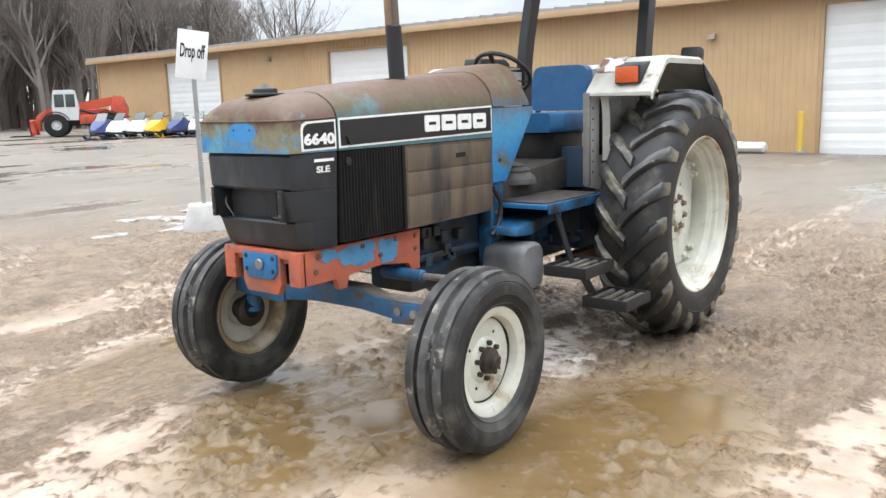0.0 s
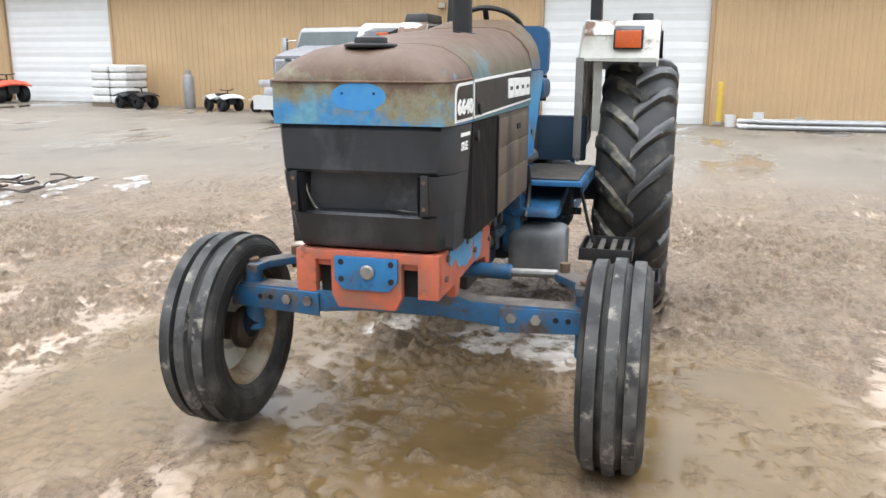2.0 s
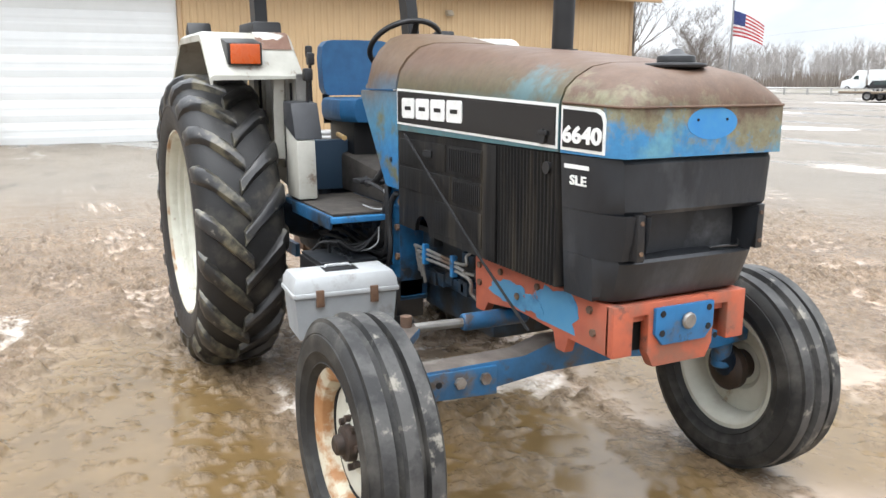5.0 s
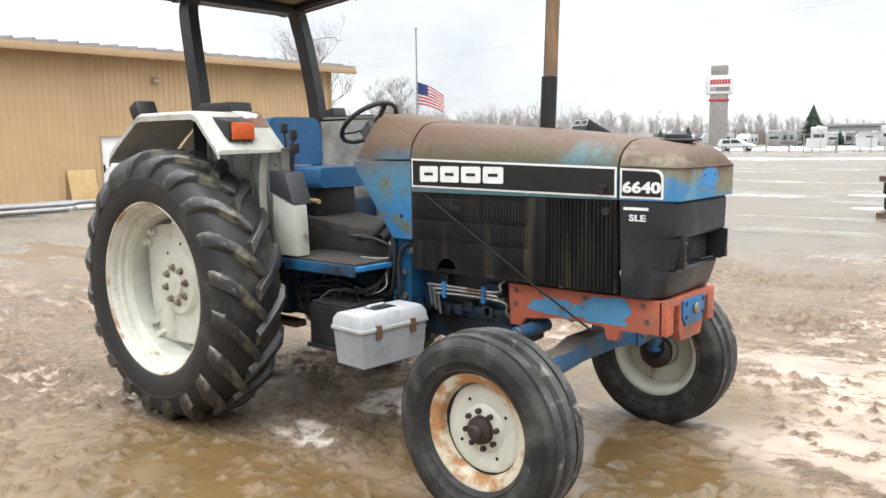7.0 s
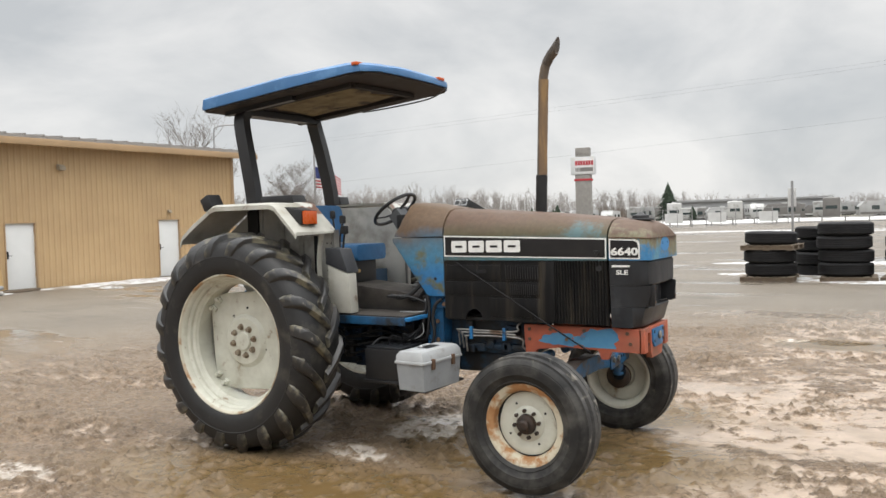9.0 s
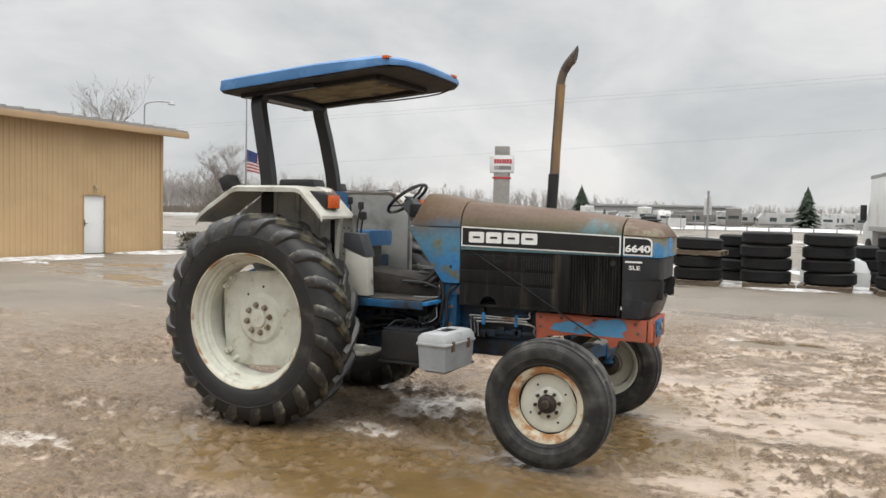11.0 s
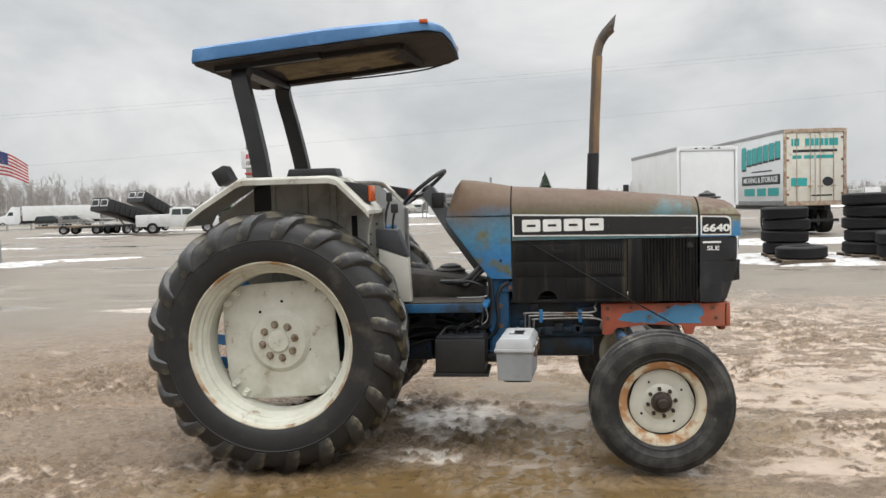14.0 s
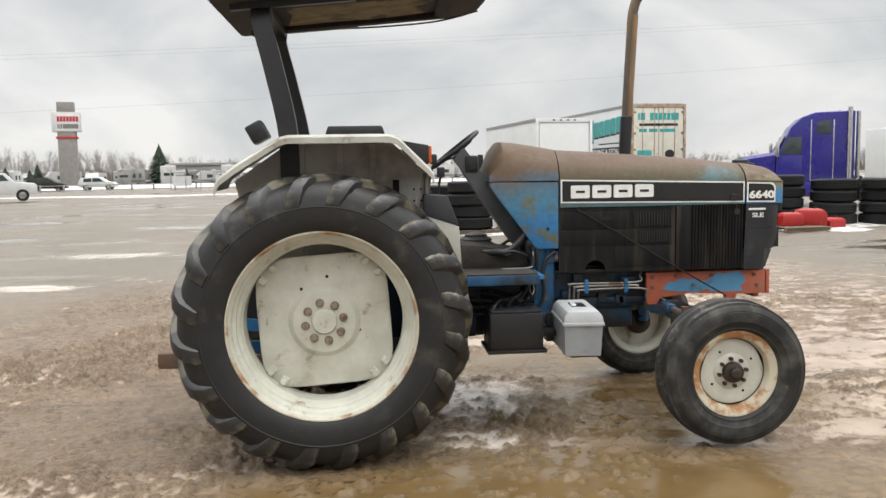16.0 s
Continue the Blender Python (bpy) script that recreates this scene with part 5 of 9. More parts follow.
def rear_wheel(s, y):
    m = pose(-0.022, y, 0.818) @ Matrix.Diagonal((0.992, 1, 0.992, 1))
    slim = 0.92
    s *= slim
    bm = B()
    outer = [(0.456, 0.0), (0.457, 0.075), (0.466, 0.086), (0.470, 0.100), (0.488, 0.112), (0.489, 0.140), (0.506, 0.154), (0.508, 0.186), (0.520, 0.206), (0.530, 0.222), (0.538, 0.224), (0.543, 0.216), (0.537, 0.205), (0.520, 0.185), (0.512, 0.14), (0.496, 0.12), (0.475, 0.05), (0.475, 0.0)]
    lathe(bm, [(r, s * h) for r, h in outer] + [(r, -s * h) for r, h in outer[::-1] if h > 0], 96)
    for f in bm.faces:
        c = f.calc_center_median()
        f.material_index = 1 if math.hypot(c.x, c.z) > 0.518 else 0
    w = part("rear_wheel", bm, [M_rim, M_rimedge], tractor, "cream rear wheel rim with rusty edge", m)
    # dished square disc
    d0 = -0.02
    bm = B()
    rows = []
    for q, off in ((0.0, 0.045), (0.11, 0.045), (0.18, 0.040), (0.21, 0.012), (0.30, 0.004), (0.375, 0.0), (0.385, -0.008)):
        ring = []
        for i in range(64):
            a = 2 * math.pi * i / 64
            k = 1.0
            if q > 0.2:
                e = 5.0
                sq = 1.0 / (abs(math.cos(a)) ** e + abs(math.sin(a)) ** e) ** (1 / e)
                k = 1 + (sq - 1) * (q - 0.2) / 0.185
            k *= 1.0
            ring.append((q * k * math.cos(a + 0.06), s * (d0 + off), q * k * math.sin(a + 0.06)))
        rows.append(ring)
    back = [[(x, yy - s * 0.014, z) for x, yy, z in r] for r in rows[::-1]]
    loft(bm, rows[1:] + back[:-1])
    disc = part("disc", bm, M_rim, w, "cream square-shouldered wheel disc")
    bm = B()
    lathe(bm, [(0, 0.062), (0.066, 0.062), (0.074, 0.054), (0.076, 0.02), (0, 0.02)], 28, "y", Matrix.Translation((0, s * d0, 0)) @ Matrix.Diagonal((1, s, 1, 1)), closed=False)
    part("hub_cap", bm, M_rim, w)
    for i in range(8):
        a = i * math.pi / 4 + 0.2
        p = Vector((0.112 * math.cos(a), s * (d0 + 0.040), 0.112 * math.sin(a)))
        bm = B()
        cyl(bm, p, p + Vector((0, s * 0.010, 0)), 0.026, 12)
        cyl(bm, p, p + Vector((0, s * 0.034, 0)), 0.018, 6)
        part("wheel_nut", bm, M_nut, w)
    for i in range(4):
        for e in (-0.11, 0.11):
            a = math.pi / 4 + i * math.pi / 2 + e + 0.06
            p = Vector((0.43 * math.cos(a), s * -0.02, 0.43 * math.sin(a)))
            q = Vector((0.47 * math.cos(a), s * -0.02, 0.47 * math.sin(a)))
            bm = B()
            cyl(bm, p + Vector((0, s * -0.045, 0)), p + Vector((0, s * 0.05, 0)), 0.017, 10)
            box(bm, -0.03, 0.02, -0.022, 0.022, -0.02, 0.02, 0.006, Matrix.Translation(p) @ pose(0, 0, 0, 0, -math.degrees(a), 0))
            part("rim_clamp", bm, M_rim, w)
    for x, z in ((-0.13, 0.19), (0.2, -0.06), (-0.16, -0.1), (0.02, 0.26)):
        bm = B()
        cyl(bm, (x, s * (d0 + 0.0), z), (x, s * (d0 + 0.012), z), 0.010, 8)
        part("disc_hole", bm, M_void, w)
    # tyre: carcass and chevron lugs
    bm = B()
    half = [(0.532, 0.213), (0.556, 0.231), (0.60, 0.244), (0.65, 0.248), (0.672, 0.247), (0.676, 0.250), (0.684, 0.247), (0.72, 0.240), (0.757, 0.224), (0.786, 0.198), (0.808, 0.160), (0.820, 0.09), (0.824, 0.0)]
    half = [(r, slim * h) for r, h in half]
    prof = half + [(r, -h) for r, h in half[:-1][::-1]] + [(0.51, -0.15), (0.50, 0.0), (0.51, 0.15)]
    lathe(bm, prof, 96)
    n = 20
    part("tyre", bm, M_rubber, w, "worn tractor tyre caked with mud")
    spine = ((-0.020, 0.824, 0.0, 0.034, 0.045, 0.0), (0.06, 0.822, 0.05, 0.034, 0.047, 0.095), (0.125, 0.815, 0.20, 0.038, 0.047, 0.175), (0.175, 0.800, 0.50, 0.044, 0.045, 0.235), (0.212, 0.772, 0.85, 0.048, 0.038, 0.275), (0.236, 0.728, 1.2, 0.046, 0.024, 0.305), (0.246, 0.688, 1.4, 0.040, 0.008, 0.325))
    jit = random.Random(31)
    for side in (-1, 1):
        variants = []
        for v in range(4):
            rings = []
            for h, r, nrm, wd, up, da in spine:
                pts = []
                grow, sag = jit.uniform(0.90, 1.08), jit.uniform(0.80, 1.02)
                for e, lift in ((-1.3, -0.014), (-0.88, up * 0.74), (-0.62, up * 0.90), (0.0, up * 0.93), (0.62, up * 0.90), (0.88, up * 0.74), (1.3, -0.014)):
                    edge = 0.0 if abs(e) > 1 else 1.0
                    aa = 0.12 - da + (e * grow + edge * jit.uniform(-0.10, 0.10)) * 1.2 * wd / 0.83
                    lf = lift * (sag if edge else 1.0) + edge * jit.uniform(-0.0035, 0.0025)
                    rr, hh = r + lf * math.cos(nrm), h + lf * math.sin(nrm)
                    pts.append((-rr * math.cos(aa + math.pi / 2), side * hh * slim, rr * math.sin(aa + math.pi / 2)))
                rings.append(pts)
            bm = B()
            loft(bm, rings)
            variants.append(link_mesh("lug", bm, M_lug))
        for i in range(n):
            ob = new("lug", variants[(i * 3 + i // 4) % 4])
            ob.parent = w
            ob.matrix_basis = pose(0, 0, 0, 0, 360 * (i + (0.5 if side > 0 else 0)) / n, 0)
    return w


rear_wheel(-1, -0.868)
rear_wheel(1, 0.838)

# fenders; the left one stands a little closer in
for s in (-0.98, 0.945):
    path = [(-0.60, 1.60), (-0.57, 1.655), (-0.48, 1.72), (-0.235, 1.868), (-0.19, 1.880), (0.37, 1.880), (0.42, 1.865), (0.60, 1.685), (0.622, 1.655)]
    yi, yo = 0.52, 1.00
    bm = B()
    top = [[(x, s * yi, z) for x, z in path], [(x, s * (yo - 0.02), z + 0.004) for x, z in path], [(x, s * yo, z - 0.012) for x, z in path], [(x, s * yo, z - 0.045) for x, z in path],
           [(x, s * (yo - 0.012), z - 0.045) for x, z in path], [(x, s * (yo - 0.014), z - 0.022) for x, z in path], [(x, s * yi, z - 0.014) for x, z in path]]
    loft(bm, [[row[i] for row in top] for i in range(len(path))])
    fender = part("fender", bm, M_white, tractor, "white rear fender, dented and stained")
    bm = B()
    prism(bm, [(-0.56, 1.63), (-0.235, 1.85), (0.40, 1.85), (0.60, 1.67), (0.615, 1.05), (0.45, 1.02), (-0.30, 1.10), (-0.50, 1.35)], s * 0.505, s * 0.519, "y", 0.003)
    inner = part("inner_wall", bm, M_grimy, fender, "grimy white inner fender wall")
    for x in (-0.15, 0.08, 0.28):
        bm = B()
        box(bm, x - 0.02, x + 0.02, s * 0.519, s * 0.535, 1.15, 1.84, 0.005)
        part("stiffener", bm, M_grimy, fender)
    bm = B()
    box(bm, 0.60, 0.628, s * 0.495, s * 0.545, 1.06, 1.66, 0.006)
    post_ = part("front_flange", bm, M_flange, fender, "greyed steel edge of the fender wall")
    for i in range(7):
        for dx in (0, 1):
            bm = B()
            cyl(bm, (0.53 + 0.045 * dx, s * 0.519, 1.14 + i * 0.07), (0.53 + 0.045 * dx, s * 0.5215, 1.14 + i * 0.07), 0.007, 8)
            part("hole", bm, M_void, inner)
    bm = B()
    prism(bm, [(0.40, 1.25), (0.44, 1.25), (0.44, 1.62), (0.40, 1.62)], s * 0.5195, s * 0.5225, "y")
    part("slot", bm, M_void, inner)
    bm = B()
    strip = [(0.58, 1.66), (0.55, 1.55), (0.535, 1.40), (0.54, 1.22)]
    loft(bm, [[(x, s * 0.60, z), (x, s * 0.655, z), (x - 0.006, s * 0.655, z), (x - 0.006, s * 0.60, z)] for x, z in strip])
    part("splash_strip", bm, M_white, fender)
    # rusty skin over the front top corner
    bm = B()
    skin = [[(x, s * y, z + 0.0075) for x, z in ((-0.19, 1.880), (0.10, 1.880), (0.37, 1.880), (0.42, 1.865), (0.50, 1.785))] for y in (0.53, 0.62, 0.715)]
    loft(bm, skin, cap=False, closed=False)
    part("rust_patch", bm, M_rustwhite, fender)
    # amber lamp in a black housing on the sloping front
    bm = B()
    prism(bm, [(-0.10, 0.088), (0.055, 0.06), (0.085, 0.055), (0.085, -0.055), (0.06, -0.05)], s * 0.72, s * 0.90, "y", 0.006, pose(0.515, 0, 1.765))
    lamp_ = part("lamp_housing", bm, M_black, fender)
    bm = B()
    box(bm, 0.598, 0.618, s * 0.81 - 0.075, s * 0.81 + 0.075, 1.715, 1.815, 0.008)
    part("amber_lamp", bm, M_amber, lamp_, "amber signal lamp lens")
    # work lamp and flat box on top
    bm = B()
    box(bm, -0.05, 0.05, -0.07, 0.07, -0.05, 0.06, 0.015, pose(-0.36, s * 0.86, 1.90, 0, -28 if s < 0 else -12, 0))
    part("work_lamp", bm, M_black, fender, "black work lamp")
    if s < 0:
        bm = B()
        prism(bm, [(0.0, 1.884), (0.36, 1.884), (0.34, 1.945), (0.02, 1.945)], s * 0.54, s * 0.70, "y", 0.012)
        part("top_box", bm, M_black, fender, "flat black box")
bm = B()
prism(bm, [(-0.20, 1.845), (-0.48, 1.70), (-0.60, 1.60), (-0.645, 1.47), (-0.60, 1.43), (-0.55, 1.50), (-0.46, 1.52), (-0.40, 1.64), (-0.26, 1.74)], 0.946, 0.956, "y", 0.003)
box(bm, -0.635, -0.62, 0.55, 0.944, 1.42, 1.60, 0.004)
part("mud_flap", bm, M_rubber, tractor, "torn black mud flap")

# platform, seat, controls
bm = B()
box(bm, 0.55, 1.33, -0.60, 0.60, 0.985, 1.012, 0.006)
floor_ = part("platform", bm, M_blue, tractor, "blue steel operator platform")
for s in (-1, 1):
    bm = B()
    box(bm, 0.70, 1.30, s * 0.601 - 0.008, s * 0.601 + 0.008, 0.955, 1.014, 0.004)
    part("platform_edge", bm, M_bluegrimy, floor_)
    bm = B()
    box(bm, 0.62, 1.29, s * 0.24, s * 0.58, 1.013, 1.022, 0.004)
    part("floor_mat", bm, M_mat, floor_, "worn muddy floor mat")
bm = B()
prism(bm, [(0.30, 1.01), (1.30, 1.01), (1.30, 1.12), (1.0, 1.17), (0.7, 1.20), (0.30, 1.24)], -0.22, 0.22, "y", 0.03)
part("floor_tunnel", bm, M_mat, floor_, "worn rubber tunnel cover")
bm = B()
box(bm, 0.30, 0.40, -0.52, 0.52, 1.02, 1.30, 0.01)
part("rear_bulkhead", bm, mat("faded_dark_blue_sheet", (0.02, 0.05, 0.09), (0.03, 0.06, 0.10), 5, 0.6), tractor)
bm = B()
box(bm, 0.08, 0.50, -0.18, 0.18, 1.20, 1.405, 0.02)
part("seat_suspension", bm, M_black, tractor)
bm = B()
loft(bm, [[(x, y * k, z) for x, y in ((0.12, -0.24), (0.20, -0.26), (0.50, -0.26), (0.585, -0.2), (0.61, 0), (0.585, 0.2), (0.50, 0.26), (0.20, 0.26), (0.12, 0.24))] for z, k in ((1.405, 0.90), (1.42, 0.97), (1.445, 1.0), (1.50, 1.0), (1.525, 0.96), (1.535, 0.88))])
part("seat_cushion", bm, M_seat, tractor, "blue vinyl seat cushion")
bm = B()
loft(bm, [[(0.055 + dx - 0.10 * (z - 1.45), y, z) for y, z in ((0, 1.545), (-0.19, 1.545), (-0.211, 1.556), (-0.226, 1.59), (-0.230, 1.76), (-0.220, 1.83), (-0.195, 1.858), (-0.16, 1.868), (0, 1.870), (0.16, 1.868), (0.195, 1.858), (0.220, 1.83), (0.230, 1.76), (0.226, 1.59), (0.211, 1.556), (0.19, 1.545))] for dx in (0.0, 0.012, 0.08, 0.092)])
part("seat_back", bm, M_seat, tractor, "blue vinyl seat back")
bm = B()
tube(bm, [(0.10, -0.2, 1.38), (0.08, -0.2, 1.55)], 0, flat=(0.04, 0.012))
part("seat_hinge", bm, M_black, tractor)
bm = B()
tube(bm, [(0.10, 0.2, 1.38), (0.08, 0.2, 1.55)], 0, flat=(0.04, 0.012))
part("seat_hinge", bm, M_black, tractor)
sw = Vector((0.842, -0.01, 1.812))
tilt = pose(sw.x, sw.y, sw.z, 0, -38, 0)
bm = B()
tube(bm, [tilt @ Vector((0.19 * math.cos(a), 0.19 * math.sin(a), 0)) for a in np.linspace(0, 2 * math.pi, 41)[:-1]], 0.0145, 10, closed=True)
wheel_ = part("steering_wheel", bm, M_black, tractor, "black steering wheel")
for a in (0.0, 2.2, -2.2):
    bm = B()
    tube(bm, [tilt @ Vector((0.02 * math.cos(a), 0.02 * math.sin(a), -0.03)), tilt @ Vector((0.11 * math.cos(a), 0.11 * math.sin(a), -0.025)), tilt @ Vector((0.185 * math.cos(a), 0.185 * math.sin(a), 0))], 0, flat=(0.03, 0.012))
    part("spoke", bm, M_black, wheel_)
bm = B()
cyl(bm, tilt @ Vector((0, 0, 0.0)), tilt @ Vector((0, 0, -0.05)), 0.04, 16, bev=0.01)
part("wheel_boss", bm, M_black, wheel_)
bm = B()
tube(bm, [tilt @ Vector((0, 0, -0.03)), tilt @ Vector((0, 0, -0.12)), (1.05, -0.01, 1.50), (1.27, -0.01, 1.19)], 0, flat=(0.13, 0.10))
col_ = part("steering_column", bm, mat("grey_column_cover", (0.10, 0.105, 0.11), (0.075, 0.08, 0.085), 6, 0.5), tractor, "grey steering column cover")
bm = B()
box(bm, 0.90, 0.99, -0.085, 0.06, 1.655, 1.77, 0.015)
cyl(bm, (0.95, -0.085, 1.70), (0.95, -0.10, 1.70), 0.022, 14)
part("switch_box", bm, M_black, col_)
for y, x0 in ((-0.16, 1.06), (0.16, 1.06), (-0.24, 1.10)):
    bm = B()
    tube(bm, curve_pts([(1.33, y, 1.25), (1.25, y, 1.18), (x0 + 0.06, y, 1.10), (x0, y, 1.13)], 5), 0.012, 8)
    box(bm, x0 - 0.03, x0 + 0.03, y - 0.04, y + 0.04, 1.125, 1.145, 0.005)
    part("pedal", bm, M_black, tractor)
# right-hand console and levers
bm = B()
prism(bm, [(0.60, 1.40), (0.80, 1.33), (0.815, 1.03), (0.60, 1.03)], -0.60, -0.50, "y", 0.012)
console = part("console", bm, M_white, tractor, "white side console with a dark top")
bm = B()
prism(bm, [(0.585, 1.53), (0.73, 1.52), (0.80, 1.335), (0.60, 1.40), (0.585, 1.40)], -0.605, -0.46, "y", 0.01)
part("console_top", bm, mat("dark_grey_plastic", (0.035, 0.037, 0.042), None, 8, 0.45), console)
for x, y, h, lean, kn in ((0.62, -0.47, 0.26, 0.04, 0.02), (0.68, -0.50, 0.18, 0.02, 0.024), (0.56, -0.44, 0.30, -0.02, 0.018)):
    bm = B()
    tube(bm, curve_pts([(x, y, 1.46), (x + lean * 0.3, y, 1.46 + h * 0.6), (x + lean, y, 1.46 + h)], 4), 0.008, 8)
    lev = part("lever", bm, M_black, tractor)
    bm = B()
    box(bm, x + lean - kn, x + lean + kn, y - kn, y + kn, 1.46 + h - 0.01, 1.46 + h + 0.055, 0.012)
    part("knob", bm, M_black, lev)
bm = B()
tube(bm, [(0.52, -0.28, 1.34), (0.68, -0.30, 1.33)], 0.014, 8)
part("seat_lever", bm, mat("yellowed_grip", (0.45, 0.30, 0.12), None, 9, 0.5), tractor)
bm = B()
tube(bm, curve_pts([(1.28, -0.30, 1.10), (1.18, -0.34, 1.14), (1.05, -0.32, 1.12), (0.98, -0.3, 1.15)], 5), 0.010, 8)
tube(bm, curve_pts([(1.33, -0.31, 1.2), (1.3, -0.33, 1.0), (1.25, -0.33, 0.86), (1.1, -0.34, 0.82)], 5), 0.016, 8)
part("control_cable", bm, M_black, tractor)
bm = B()
tube(bm, curve_pts([(1.31, -0.335, 1.13), (1.32, -0.33, 1.05), (1.26, -0.36, 1.03), (1.1, -0.36, 1.028)], 5), 0.0035, 6)
tube(bm, curve_pts([(1.30, -0.36, 0.95), (1.31, -0.37, 0.88), (1.27, -0.40, 0.84), (1.2, -0.42, 0.82)], 5), 0.0035, 6)
part("pale_cable", bm, M_toollid, tractor)

# hoses and a pedal arm in front of the clutch housing, gear-lever boot on the tunnel
for y, pts in ((-0.335, ((1.46, 1.13), (1.40, 1.08), (1.375, 0.98), (1.385, 0.86), (1.34, 0.76), (1.22, 0.72))), (-0.33, ((1.33, 1.16), (1.345, 1.05), (1.33, 0.92), (1.30, 0.82), (1.18, 0.80))), (0.33, ((1.48, 1.12), (1.40, 1.02), (1.42, 0.90), (1.50, 0.84)))):
    bm = B()
    tube(bm, curve_pts([(x, y, z) for x, z in pts], 5), 0.013, 8)
    part("hydraulic_hose", bm, M_black, tractor)
bm = B()
tube(bm, curve_pts([(1.30, -0.27, 1.34), (1.26, -0.30, 1.24), (1.16, -0.32, 1.15), (1.06, -0.33, 1.135)], 5), 0.017, 8)
box(bm, 0.98, 1.08, -0.37, -0.29, 1.13, 1.15, 0.006)
part("brake_pedal", bm, M_black, tractor)
# added stand-in boxes that fill the dark clutter under the platform
for x0, x1, y0, y1, z0, z1 in ((0.62, 0.78, -0.44, -0.25, 0.80, 0.95), (0.82, 0.95, -0.40, -0.24, 0.84, 0.96), (1.0, 1.22, -0.36, -0.24, 0.86, 0.97), (0.70, 0.92, -0.42, -0.24, 0.60, 0.74), (1.06, 1.26, 0.30, 0.46, 0.72, 0.90), (0.72, 0.95, 0.26, 0.50, 0.70, 0.94)):
    bm = B()
    box(bm, x0, x1, y0, y1, z0, z1, 0.014)
    cyl(bm, (x0 + 0.05, (y0 + y1) / 2, z0 + 0.06), (x0 + 0.05, y0 - 0.05 if y0 < 0 else y1 + 0.05, z0 + 0.06), 0.022, 10)
    cyl(bm, (x1 - 0.04, (y0 + y1) / 2, z0 + 0.08), (x1 - 0.04, y0 - 0.035 if y0 < 0 else y1 + 0.035, z0 + 0.08), 0.015, 10)
    part("valve_block", bm, M_bluedark, tractor, "near-black stand-in block for clutter under the platform")
for k in range(6):
    bm = B()
    z = 0.70 + 0.045 * k
    tube(bm, curve_pts([(0.52, -0.36 - 0.012 * k, z + 0.05), (0.70, -0.46, z + 0.02 * (k % 3)), (0.95, -0.43, z + 0.05), (1.20, -0.34, z - 0.02), (1.33, -0.30, z + 0.03)], 5), 0.009, 6)
    part("hydraulic_hose", bm, M_void, tractor)
bm = B()
lathe(bm, [(0, 0.135), (0.04, 0.13), (0.08, 0.115), (0.078, 0.105), (0.115, 0.085), (0.11, 0.07), (0.15, 0.03), (0.155, 0.0), (0, 0.0)], 22, "z", pose(1.0, 0.16, 1.10), closed=False)
part("lever_boot", bm, mat("grey_rubber_boot", (0.075, 0.072, 0.068), (0.05, 0.048, 0.046), 10, 0.6, bump=0.2), tractor, "grey rubber gear-lever boot")

# roll-over posts and canopy
for s in (-1, 1):
    bm = B()
    pts = curve_pts([(-0.225, s * 0.505, 1.45), (-0.225, s * 0.505, 1.90), (-0.30, s * 0.495, 2.30), (-0.365, s * 0.475, 2.58), (-0.36, s * 0.44, 2.66)], 5)
    tube(bm, pts, 0, flat=(0.075, 0.115))
    part("roll_bar_post", bm, M_black, tractor, "black roll-over bar post, scratched")
bm = B()
tube(bm, [(-0.365, -0.47, 2.668), (-0.365, 0.47, 2.668)], 0, flat=(0.11, 0.055))
for y in (-0.46, 0.46):
    tube(bm, [(-0.55, y, 2.675), (0.2, y, 2.735)], 0, flat=(0.05, 0.05))
part("roll_bar_top", bm, M_black, tractor)


def roof_z(x):
    return 2.690 + (x + 0.66) * 0.084


outline = [(-0.66, -0.60), (-0.64, -0.645), (0.30, -0.655), (0.90, -0.648), (0.985, -0.625), (1.065, -0.50), (1.085, -0.2), (1.085, 0.2), (1.065, 0.50), (0.985, 0.625), (0.90, 0.648), (0.30, 0.655), (-0.64, 0.645), (-0.66, 0.60)]


def roof_ring(k, dz, taper=0.0):
    return [((x - 0.2) * k + 0.2, y * k, roof_z(x) + dz - taper * max(0, x - 0.4) + (0.007 * math.sin(11 * y + 4 * x) * max(0, x) if dz > 0.05 else 0)) for x, y in outline]


bm = B()
loft(bm, [roof_ring(0.975, 0.006), roof_ring(1.0, 0.0), roof_ring(1.004, 0.015), roof_ring(0.995, 0.085, 0.055), roof_ring(0.965, 0.102, 0.05), roof_ring(0.80, 0.118, 0.03), roof_ring(0.3, 0.122, 0.0)])
roof = part("canopy", bm, M_canopy, tractor, "blue sheet-metal canopy")
bm = B()
loft(bm, [roof_ring(0.985, -0.014), roof_ring(0.985, -0.001)])
part("canopy_lining", bm, M_canopyu, roof, "dark canopy underside")
bm = B()
patch = [(-0.25, -0.36), (0.15, -0.40), (0.62, -0.36), (0.70, -0.1), (0.58, 0.05), (0.66, 0.28), (0.30, 0.36), (0.02, 0.31), (-0.28, 0.35), (-0.22, 0.0)]
loft(bm, [[(x, y, roof_z(x) - 0.022) for x, y in patch], [(x * 1.02, y * 1.02, roof_z(x) - 0.012) for x, y in patch]])
part("headliner", bm, M_foam, roof, "torn stained headliner foam")
